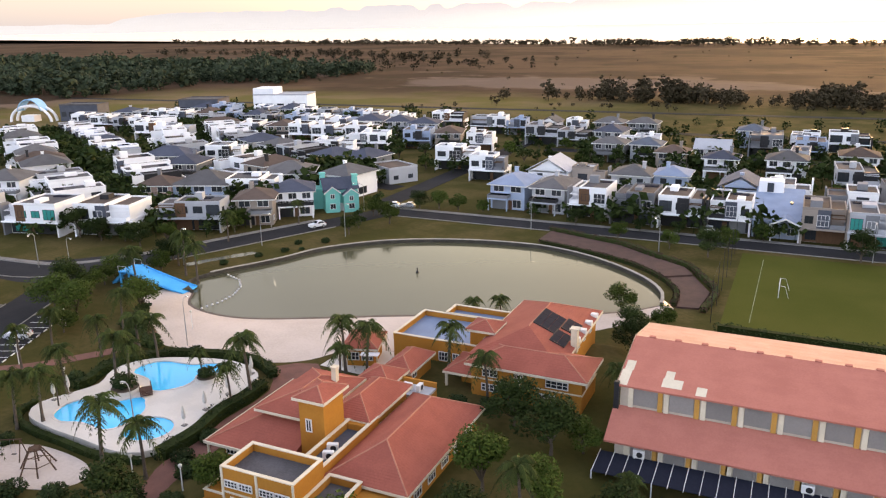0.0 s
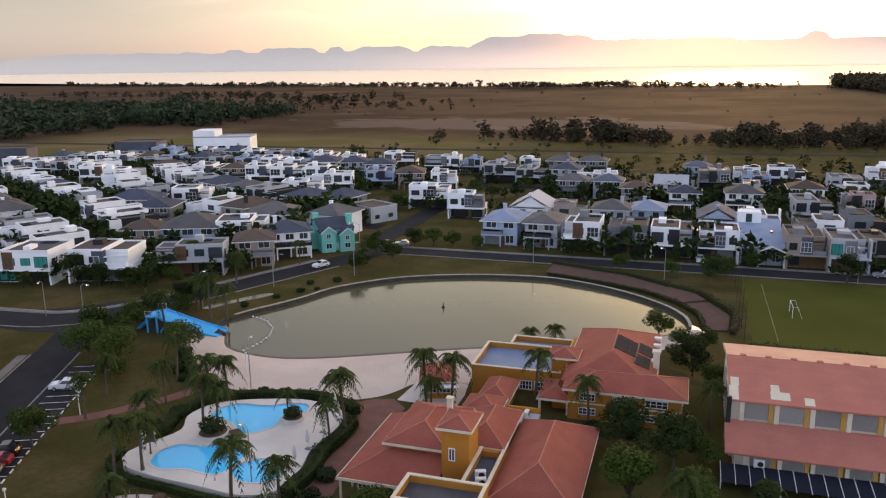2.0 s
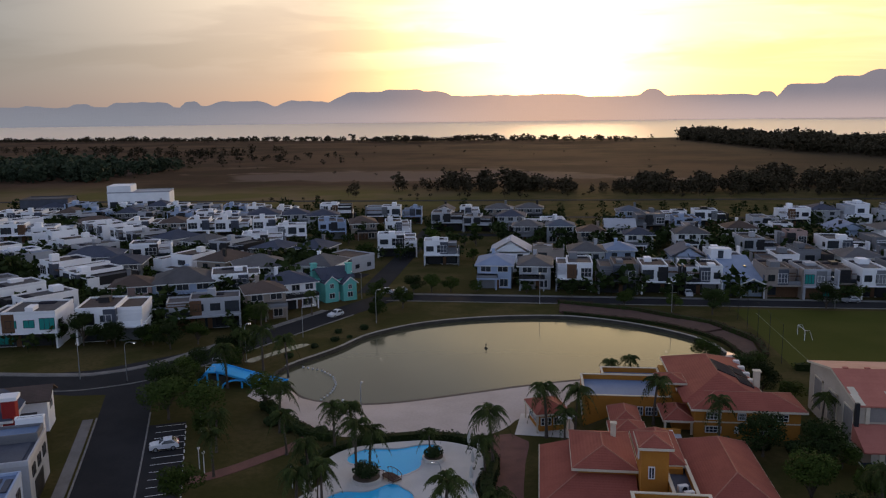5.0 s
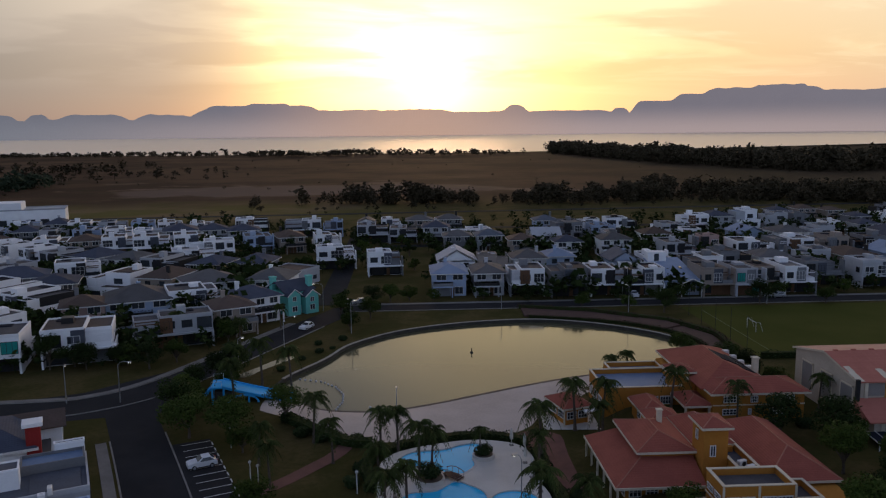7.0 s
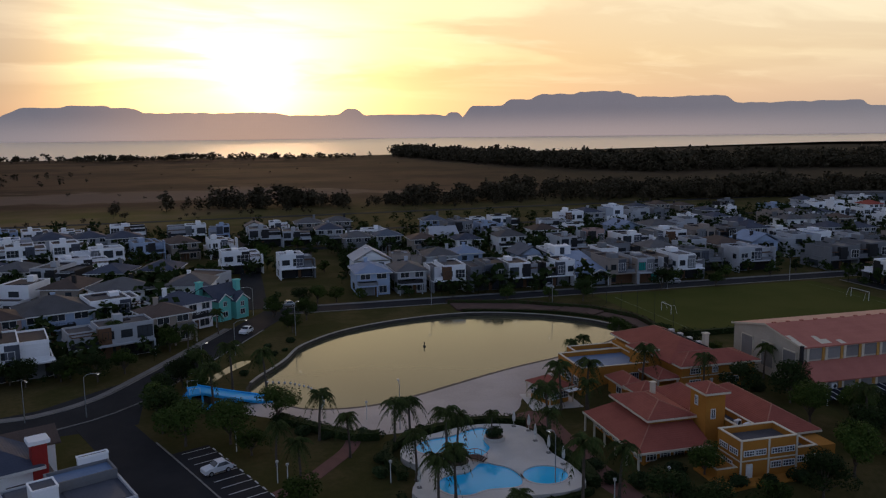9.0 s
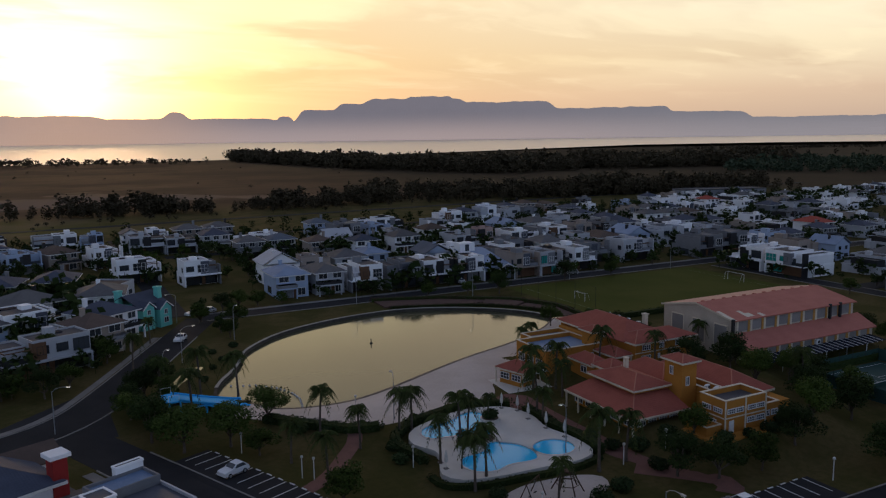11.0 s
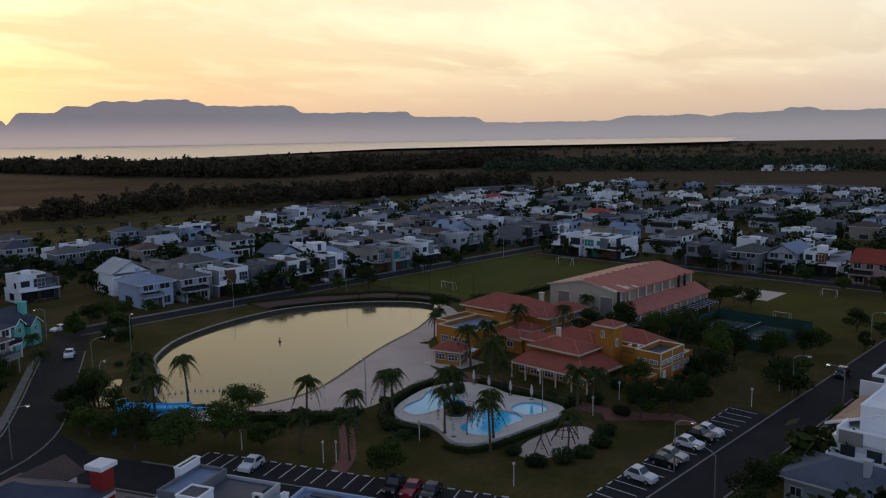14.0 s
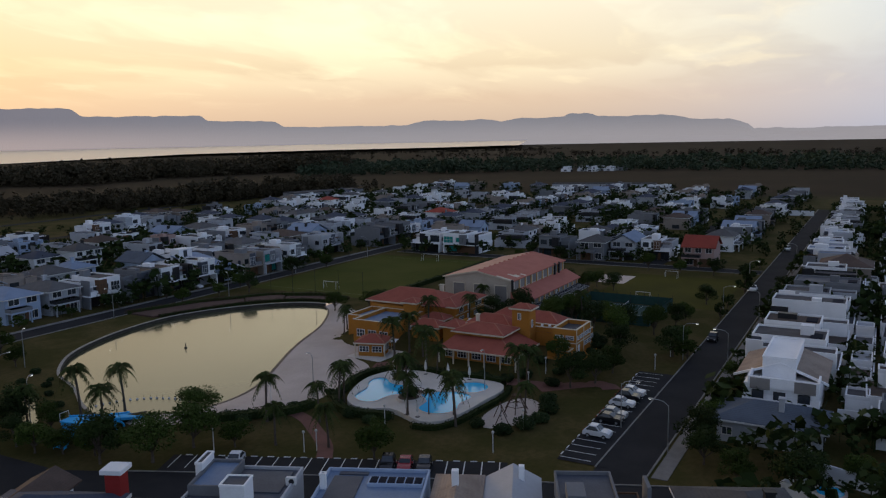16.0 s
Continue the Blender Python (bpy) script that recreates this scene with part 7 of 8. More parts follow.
for k, (i, x, y) in enumerate(BIG_AT):
    s = garden.uniform(0.72, 1.0)
    c = copy_thing(BIG[i], pose(x, y, gz(x, y) - 0.05, 0, 0, garden.uniform(0, 360)))
    c.scale = (s, s, s * garden.uniform(0.85, 1.1))

# street and garden trees between the houses
SMALL = [tree(5.0, 3.0, 11, "leaf_dark", "dark green garden tree between the houses", pose(-96, 78, 0), lobes=8, count=62, leaf=0.33, stem=0.1, group="garden trees between houses"),
         tree(4.2, 2.9, 12, "leaf", "green street tree in front of a house", pose(-86, 78, 0), lobes=8, count=62, leaf=0.32, stem=0.1, group="garden trees between houses"),
         tree(6.4, 2.2, 13, "leaf_dark", "tall dark garden tree between the houses", pose(-105, 76, 0), lobes=9, count=56, leaf=0.36, stem=0.1, group="garden trees between houses")]
spots, tree_wishes = [], []


def try_tree(x, y, lo=0.8, hi=1.5, keep=3.0):
    a = (garden.uniform(lo, hi), garden.randrange(3), garden.uniform(0, 360))
    if -76 < x < -48 and 96 < y < 121:
        return
    if any((x - q) ** 2 + (y - b) ** 2 < (r + 0.4) ** 2 for q, b, r in taken) or any(math.dist((x, y), q) < keep for q in spots):
        return
    spots.append((x, y))
    tree_wishes.append((x, y, *a))


for y, x0, x1, step in ((129.2, -24, 330, 9), (150, -24, 340, 6), (178.5, -24, 340, 9), (204, -40, 340, 6), (234, -45, 340, 10), (260, -45, 340, 7), (289, -45, 340, 11), (315, -45, 340, 9),
                        (-22.8, 2, 330, 7), (-45.2, -8, 330, 13), (-65, 0, 330, 12), (68, 125, 340, 9), (95, 136, 340, 9), (22, 140, 340, 9), (-10.6, 14, 330, 16)):
    x = x0
    while x < x1:
        try_tree(x + garden.uniform(-3, 3), y + garden.uniform(-2.6, 2.6), *((0.5, 0.9) if y in (-22.8, -45.2, 129.2) else (0.7, 1.2)))
        x += step * garden.uniform(0.7, 1.4)
for _ in range(420):
    x, y = garden.uniform(-265, -45), garden.uniform(78, 318)
    if y > 95 - 0.1 * (x + 60) and not (-66 < x < -26 and 128 < y < 178):
        try_tree(x, y, 0.7, 1.25, keep=5.0)
for k in range(16):
    try_tree(-128 + 4.5 * k + garden.uniform(-1, 1), 74 + 2.0 * k + garden.uniform(-1.5, 1.5), 0.8, 1.4)
for _ in range(190):
    try_tree(garden.uniform(140, 470), garden.uniform(-8, 300), 0.7, 1.4, 5.0)
for _ in range(30):
    try_tree(garden.uniform(-34, 22), garden.uniform(168, 212), 0.6, 1.1, 5.0)
tree_wishes.sort(key=lambda q: math.hypot(q[0] + 20, q[1] - 60))
for x, y, s, i, turn in tree_wishes[:180]:
    copy_thing(SMALL[i], pose(x, y, 0, 0, 0, turn)).scale = (s, s, s)


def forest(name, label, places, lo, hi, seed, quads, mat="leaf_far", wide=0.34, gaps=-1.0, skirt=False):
    """Far woods in one mesh: bare stems and ragged crowns of leaf clumps."""
    rnd = np.random.default_rng(seed)
    lump = [noise.noise((x * 0.022, y * 0.022, seed)) + 0.5 * noise.noise((x * 0.07, y * 0.07, seed)) for x, y in places]
    P = np.array([q for q, k in zip(places, lump) if k > gaps], float)
    lump = np.array([k for k in lump if k > gaps])
    n = len(P)
    h = rnd.uniform(lo, hi, n) * np.clip(0.85 + 0.6 * lump, 0.45, 1.25)
    c = np.c_[P, h * (0.5 if skirt else 0.64)]
    d = rnd.normal(size=(n, quads, 3))
    d /= np.linalg.norm(d, axis=2, keepdims=True)
    r = rnd.uniform(0.35, 1.0, (n, quads, 1)) * np.stack([h * wide, h * wide, h * (0.5 if skirt else 0.36)], -1)[:, None, :]
    p = c[:, None, :] + d * r
    a, b = rnd.normal(size=(2, n, quads, 3))
    a[..., 2] *= 0.5
    a /= np.linalg.norm(a, axis=-1, keepdims=True)
    b = np.cross(a, b)
    b /= np.linalg.norm(b, axis=-1, keepdims=True)
    k = (h * ((1.05 if skirt else 0.95) / quads**0.5))[:, None, None] * rnd.uniform(0.4, 1.2, (n, quads, 1))
    q = np.stack([p - a * k, p - b * k * 0.7, p + a * k, p + b * k * 0.7], 2).reshape(-1, 3)
    w = (h * 0.02)[:, None, None]
    tri = np.array([(1, 0), (-0.5, 0.87), (-0.5, -0.87)])
    base = np.concatenate([np.c_[P, np.zeros(n)][:, None, :] + np.concatenate([tri, np.zeros((3, 1))], 1) * w, np.c_[P, h * 0.75][:, None, :] + np.concatenate([tri, np.zeros((3, 1))], 1) * w * 0.5], 1).reshape(-1, 3)
    k0 = len(q)
    faces = np.arange(k0).reshape(-1, 4).tolist()
    for i in range(n):
        o = k0 + 6 * i
        faces += [(o + j, o + (j + 1) % 3, o + 3 + (j + 1) % 3, o + 3 + j) for j in range(3)]
    m = M()
    m.v, m.f = np.concatenate([q, base]).tolist(), faces
    tagged(part(name, m, MAT[mat]), label, kind="stuff")


wild = np.random.default_rng(5)
forest("far_trees", "dark garden trees among the far houses", [(x, y) for x, y, *_ in tree_wishes[180:]], 3.4, 7.0, 12, 70, "leaf_dark", 0.5, skirt=True)


def belt(points, spread, count):
    """Places scattered along a line."""
    line = np.array(resample(points, count))
    return (line + wild.normal(size=line.shape) * spread).tolist()


def grove(x0, x1, y0, y1, count, slant=0.0):
    p = wild.uniform((x0, y0), (x1, y1), (count, 2))
    p[:, 1] += slant * (p[:, 0] - x0)
    return p.tolist()


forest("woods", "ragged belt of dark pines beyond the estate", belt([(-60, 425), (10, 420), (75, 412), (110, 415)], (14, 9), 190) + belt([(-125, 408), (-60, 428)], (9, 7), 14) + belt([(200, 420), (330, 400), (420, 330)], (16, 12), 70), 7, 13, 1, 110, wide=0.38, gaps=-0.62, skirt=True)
forest("woods", "dense dark pine wood west of the estate", grove(-900, -400, 395, 700, 1900, -0.12) + grove(-560, -340, 480, 640, 360), 11, 18, 2, 64, "leaf_pine", wide=0.36, gaps=-0.5, skirt=True)


def wood(edge, depth, count):
    """Places in a wood behind its front edge."""
    line = np.array(resample(edge, count))
    back = wild.uniform(0, 1, count) ** 1.2 * depth
    out = line - np.array([-60.0, -60.0])
    out /= np.linalg.norm(out, axis=1, keepdims=True)
    return (line + out * back[:, None] + wild.normal(size=line.shape) * 9.0).tolist()


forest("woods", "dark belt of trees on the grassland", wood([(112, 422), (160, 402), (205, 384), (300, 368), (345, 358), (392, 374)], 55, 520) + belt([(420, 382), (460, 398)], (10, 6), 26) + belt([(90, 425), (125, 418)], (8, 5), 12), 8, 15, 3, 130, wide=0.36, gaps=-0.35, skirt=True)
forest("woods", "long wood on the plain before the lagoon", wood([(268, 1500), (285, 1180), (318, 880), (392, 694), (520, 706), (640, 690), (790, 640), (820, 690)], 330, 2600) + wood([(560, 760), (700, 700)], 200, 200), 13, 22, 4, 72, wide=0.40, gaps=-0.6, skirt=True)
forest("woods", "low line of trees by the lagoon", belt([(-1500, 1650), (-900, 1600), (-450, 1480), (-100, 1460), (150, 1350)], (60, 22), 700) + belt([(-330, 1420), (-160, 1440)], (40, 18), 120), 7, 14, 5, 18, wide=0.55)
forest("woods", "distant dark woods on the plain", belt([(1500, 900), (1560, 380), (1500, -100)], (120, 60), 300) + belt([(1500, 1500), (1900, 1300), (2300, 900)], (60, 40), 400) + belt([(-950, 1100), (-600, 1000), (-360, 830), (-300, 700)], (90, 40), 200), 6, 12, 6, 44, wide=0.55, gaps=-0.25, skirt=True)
forest("woods", "continuous dark wood on the eastern plain", wood([(600, 560), (700, 430), (800, 215), (835, 0), (820, -160)], 380, 1500), 9, 15, 10, 34, "leaf_pine", wide=0.55, gaps=-0.75, skirt=True)
forest("scrub", "scattered scrub on the dry grassland", grove(-420, 520, 470, 1200, 46) + belt([(-410, 610), (-380, 720), (-340, 850)], (50, 40), 70), 2, 5, 7, 30, wide=0.6)
forest("scrub", "low trees along the country road", belt([(-180, 352), (-60, 372), (100, 385), (330, 392)], (20, 7), 60), 2.5, 6, 8, 36, wide=0.5)

yards = [(x + wild.normal(0, 2.2), y + wild.normal(0, 2.2)) for a, b, r in taken for x, y in ((a + (r + 1.5) * math.cos(t), b + (r + 1.5) * math.sin(t)) for t in wild.uniform(0, 6.28, 13)) if not (-66 < x < -24 and 128 < y < 176) and not (-72 < x < -48 and 98 < y < 119)]
forest("garden_shrubs", "dark shrubs and small trees in the house gardens", [q for q in yards if abs(q[1] - 123.5) > 5 and abs(q[1] + 15.8) > 5 and not (30 < q[0] < 112 and -12 < q[1] < 119) and not (-90 < q[0] < -40 and -20 < q[1] < 60)], 1.8, 7.4, 9, 36, "leaf_dark", 0.5)

# ---- lake furniture ----
def water_slide():
    s = thing("water_slide", "wide sky-blue water slide running down into the lake", "water slide", pose(-51.4, 57.8, 0, 0, 0, 8))
    top, run, w = 3.0, 11.4, 2.15
    prof = [(-run * k / 10, -0.25 + (top + 0.25) * (k / 10) ** 1.15) for k in range(11)]
    bed = M()
    bed.add([(x, y, z + o) for x, z in prof for y, o in ((-w, 0), (w, 0), (w, -0.22), (-w, -0.22))],
            [(4 * i + a, 4 * i + (a + 1) % 4, 4 * i + 4 + (a + 1) % 4, 4 * i + 4 + a) for i in range(10) for a in range(4)] + [(3, 2, 1, 0), (40, 41, 42, 43)])
    part("slide_bed", bed, MAT["slide"], s)
    for y in (-w, w):
        part("side_rail", M().tube([(x, y, z + 0.12) for x, z in prof], [0.16] * 11, 6), MAT["slide"], s)
    part("platform", M().soft_box(-run - 1.7, -run + 0.05, -w - 0.1, w + 0.1, top - 0.25, top, 0.04), MAT["slide"], s)
    for x in (-run - 1.5, -run + 0.3, -run * 0.62):
        for y in (-w + 0.2, w - 0.2):
            z = top - 0.25 if x < -run + 0.5 else 1.2
            part("support", M().soft_box(x - 0.15, x + 0.15, y - 0.15, y + 0.15, 0, z, 0.02), MAT["slide"], s)
    for k in range(7):
        part("stair_tread", M().soft_box(-run - 1.9 - 0.36 * k, -run - 1.5 - 0.36 * k, -0.9, 0.9, top - 0.6 - 0.38 * k, top - 0.42 - 0.38 * k, 0.02), MAT["slide"], s)
    for y in (-0.95, 0.95):
        part("stringer", M().add([(x, y + o, z) for o in (-0.05, 0.05) for x, z in ((-run - 1.5, top - 0.1), (-run - 1.5, top - 0.6), (-run - 4.3, 0.0), (-run - 4.3, 0.35))], [(0, 1, 2, 3), (7, 6, 5, 4), (0, 4, 5, 1), (1, 5, 6, 2), (2, 6, 7, 3), (3, 7, 4, 0)]), MAT["slide"], s)
    # dark block added under the platform in place of the shade there
    part("base", M().soft_box(-run - 1.2, -run * 0.86, -w + 0.5, w - 0.5, 0, top - 0.9, 0.06), MAT["rim"], s)
    for y in (-w + 0.05, w - 0.05):
        part("arch", M().tube([(-run * 0.7 + 2.45 * math.cos(a), y, max(0.0, 1.4 * math.sin(a))) for a in (math.pi * k / 10 for k in range(11))], [0.16] * 11, 6), MAT["slide"], s)
    for y in (-w - 0.1, w + 0.1):
        part("guard_rail", M().tube([(-run - 1.6, y, top), (-run - 1.6, y, top + 1.0), (-run, y, top + 1.0), (-run, y, top)], [0.04] * 4, 6), MAT["frame"], s)


water_slide()
for x, y in resample([(-43.5, 51.8), (-42.7, 55.5), (-43.0, 59.5), (-44.6, 63.4), (-47.5, 66.6), (-51.5, 68.3)], 20):
    f = thing("float", "small white float of the swimming line", "float", pose(x, y, -0.72), "floats of the swimming line")
    part("ball", M().tube([(0, 0, 0), (0, 0, 0.08), (0, 0, 0.28), (0, 0, 0.38)], [0.08, 0.2, 0.2, 0.08], 8), MAT["frame"], f)
    part("pole", M().tube([(0, 0, 0.3), (0, 0, 0.75)], [0.03, 0.03], 5), MAT["wood"], f)
b = thing("buoy", "dark marker buoy in the middle of the lake", "buoy", pose(-18.6, 83.3, -0.75))
part("hull", M().tube([(0, 0, 0), (0, 0, 0.2), (0, 0, 0.4)], [0.25, 0.34, 0.22], 10), MAT["darkframe"], b)
part("mast", M().tube([(0, 0, 0.4), (0, 0, 0.85), (0, 0, 1.1)], [0.1, 0.09, 0.15], 8), MAT["darkframe"], b)


def lamp_post(x, y, h, turn, arm=1.6, label="slim grey street lamp with a curved arm", group="street lamps"):
    p = thing("street_lamp", label, "street lamp", pose(x, y, 0, 0, 0, turn), group)
    part("pole", M().tube([(0, 0, 0), (0, 0, h * 0.5), (0, 0, h * 0.92)], [0.09, 0.07, 0.05], 8), MAT["steel"], p)
    part("arm", M().tube([(0, 0, h * 0.9), (arm * 0.25, 0, h * 0.97), (arm * 0.6, 0, h), (arm, 0, h)], [0.045] * 4, 6), MAT["steel"], p)
    head = part("head", M().soft_box(arm - 0.15, arm + 0.5, -0.16, 0.16, h - 0.06, h + 0.08, 0.04), MAT["steel"], p)
    part("lens", M().box(arm, arm + 0.42, -0.11, 0.11, h - 0.1, h - 0.06), MAT["lens"], head)
    return p


LAMP = lamp_post(-33.4, 37.4, 7.5, 90, 0.7, "tall slim lamp on the beach edge")
for x, y, t in ((-18.8, 13.2, 180), (21.7, 110.5, 200), (-44.1, 98.8, 30), (-62.6, 68.6, 10)):
    copy_thing(LAMP, pose(x, y, 0, 0, 0, t))
STREET = lamp_post(-30.5, -19.6, 7.2, 90, 2.2)
for x, y, t in ((-24.2, -11.4, -90), (14.6, -11.6, -90), (55, -11.8, -90), (-88.6, 56.6, -60), (-52.6, 121.6, 200), (-79.8, 56.6, -20), (95, -11.8, -90), (12, -20, 90), (52, -20, 90), (135, -20, 90), (-57, 86, 0), (60, 119.4, 90), (-8, 119.4, 90), (100, 119.4, 90)):
    copy_thing(STREET, pose(x, y, 0, 0, 0, t))
BOLLARD = thing("garden_lamp", "short white garden lamp post on the lawn", "lamp", pose(-52.0, 24.2, 0), "garden lamps")
part("pole", M().tube([(0, 0, 0), (0, 0, 2.7)], [0.07, 0.06], 8), MAT["frame"], BOLLARD)
part("globe", M().tube([(0, 0, 2.65), (0, 0, 2.75), (0, 0, 2.95), (0, 0, 3.05)], [0.08, 0.2, 0.2, 0.06], 10), MAT["canvas"], BOLLARD)
for x, y in ((-50.8, 23.0), (-40.6, 1.2), (-6.6, 7.3), (-13.6, 7.6), (-38.2, 20.2), (-57, 36), (-31, 1), (16, -9), (6, -8.6), (-37.5, 43)):
    copy_thing(BOLLARD, pose(x, y, gz(x, y)))


# ---- vehicles ----
def car(paint, label, at, tall=0.0, long=3.85):
    """A hatchback or tall estate car: body, cabin glass, wheels, lamps."""
    c = thing("car", label, "car", at, "parked cars")
    L, W = long / 2, 0.84
    side = [(-L, 0.35), (-L + 0.05, 0.85), (-L + 0.5, 0.95 + tall * 0.3), (-L + 1.25, 1.0 + tall * 0.3), (-L + 1.9, 1.42 + tall), (L - 0.9, 1.46 + tall), (L - 0.2, 1.0 + tall * 0.3), (L, 0.8), (L, 0.35)]
    body = M()
    n = len(side)
    prof = [(x, z, W - (0.16 if z > 1.2 else 0.0)) for x, z in side]
    body.add([(x, s * w, z) for s in (-1, 1) for x, z, w in prof], [tuple(range(n)), tuple(range(2 * n - 1, n - 1, -1))] + [(i, n + i, n + (i + 1) % n, (i + 1) % n) for i in range(n)])
    part("body", body, MAT[paint], c)
    part("windscreen", M().add([(-L + 1.33, -0.72, 1.08 + tall * 0.35), (-L + 1.33, 0.72, 1.08 + tall * 0.35), (-L + 1.86, 0.64, 1.4 + tall), (-L + 1.86, -0.64, 1.4 + tall)], [(3, 2, 1, 0)]).add([(-L + 1.27, -0.72, 1.08 + tall * 0.35), (-L + 1.27, 0.72, 1.08 + tall * 0.35), (-L + 1.8, 0.64, 1.43 + tall), (-L + 1.8, -0.64, 1.43 + tall)], [(0, 1, 2, 3)]), MAT["glass"], c)
    part("rear_window", M().add([(L - 0.27, -0.7, 1.1 + tall * 0.35), (L - 0.27, 0.7, 1.1 + tall * 0.35), (L - 0.8, 0.62, 1.42 + tall), (L - 0.8, -0.62, 1.42 + tall)], [(0, 1, 2, 3)]).add([(L - 0.3, -0.7, 1.1 + tall * 0.35), (L - 0.3, 0.7, 1.1 + tall * 0.35), (L - 0.83, 0.62, 1.42 + tall), (L - 0.83, -0.62, 1.42 + tall)], [(3, 2, 1, 0)]), MAT["glass"], c)
    for s in (-1, 1):
        part("side_window", M().add([(-L + 1.5, s * 0.89, 1.02 + tall * 0.3), (L - 0.45, s * 0.89, 1.02 + tall * 0.3), (L - 0.95, s * 0.74, 1.38 + tall), (-L + 1.98, s * 0.74, 1.36 + tall)], [(0, 1, 2, 3)]), MAT["glass"], c)
        for x in (-L + 0.8, L - 0.75):
            wheel = part("wheel", M().tube([(0, -0.1, 0), (0, 0.1, 0)], [0.32, 0.32], 14), MAT["rubber"], c, at=pose(x, s * 0.82, 0.32))
            part("rim", M().tube([(0, -0.11, 0), (0, 0.11, 0)], [0.2, 0.2], 10), MAT["carsilver"], wheel)
        part("headlight", M().soft_box(-L - 0.02, -L + 0.12, s * 0.6 - 0.18, s * 0.6 + 0.18, 0.66, 0.82, 0.02), MAT["canvas"], c)
        part("tail_light", M().soft_box(L - 0.1, L + 0.02, s * 0.68 - 0.12, s * 0.68 + 0.12, 0.75, 0.98, 0.02), MAT["lamp_red"], c)
        part("mirror", M().soft_box(-L + 1.5, -L + 1.66, s * 0.98 - 0.1, s * 0.98 + 0.1, 0.98, 1.12, 0.03), MAT[paint], c)
    return c


def bay(i):
    """The middle of a bay of the western car park."""
    return -56.26 + 0.903 * (i - 1) - 2.0, 27.68 - 2.07 * (i - 1) - 0.95


CARS = {}
for k, (paint, x, y, turn, tall, label) in enumerate((
        ("carwhite", *bay(-0.4), 25, 0.1, "white hatchback in the car park"), ("carblack", *bay(8.6), 25, 0.3, "black tall car in the car park"),
        ("carred", *bay(9.6), 25, 0.0, "dark red hatchback in the car park"), ("carblack", *bay(10.7), 25, 0.1, "black hatchback in the car park"),
        ("carwhite", -29.0, -9.5, 90, 0.28, "white tall estate car in the car park"), ("carblack", -22.8, -9.4, 90, 0.0, "black hatchback in the car park"),
        ("carsilver", -20.6, -9.3, 90, 0.1, "silver hatchback in the car park"), ("carwhite", -15.4, -9.0, 90, 0.1, "white hatchback in the car park"), ("carblack", -12.0, -9.0, 90, 0.28, "black tall car in the car park"),
        ("carwhite", -9.4, -9.0, 90, 0.1, "white hatchback in the car park"), ("carblack", 31, -14.0, 0, 0.3, "black tall car on the street"), ("carwhite", 88, -13.9, 0, 0.1, "white hatchback on the street"),
        ("carwhite", -54.6, 103.5, 62, 0.1, "white hatchback at the kerb"), ("carwhite", -47.8, 127.6, 20, 0.1, "white hatchback at the kerb"), ("carsilver", -44.0, 128.8, 12, 0.1, "silver hatchback at the kerb"),
        ("carwhite", -163, 131.5, 34, 0.1, "white hatchback parked in the western street"), ("carsilver", -176, 146.5, 34, 0.1, "silver hatchback parked in the western street"), ("carsilver", 66, 126.0, 0, 0.1, "silver hatchback at the kerb"), ("carwhite", 29, 130.5, 90, 0.1, "white hatchback in a driveway"), ("carwhite", 170, -14, 0, 0.2, "white tall car on the street"))):
    key = (paint, tall)
    if key in CARS:
        tagged(copy_thing(CARS[key], pose(x, y, 0.04, 0, 0, turn)), label)
    else:
        CARS[key] = car(paint, label, pose(x, y, 0.04, 0, 0, turn), tall)


# ---- sports ground fittings ----
def goal(x, y, turn, w=6.0, h=2.3):
    g = thing("goal", "white football goal frame on the grass", "goal", pose(x, y, 0.02, 0, 0, turn), "football goals")
    for s in (-1, 1):
        part("post", M().tube([(0, s * w / 2, 0), (0, s * w / 2, h)], [0.06, 0.06], 8), MAT["line"], g)
        part("stay", M().tube([(0, s * w / 2, h), (-0.9, s * w / 2, h), (-1.6, s * w / 2, 0)], [0.03] * 3, 5), MAT["line"], g)
    part("crossbar", M().tube([(0, -w / 2, h), (0, w / 2, h)], [0.06, 0.06], 8), MAT["line"], g)


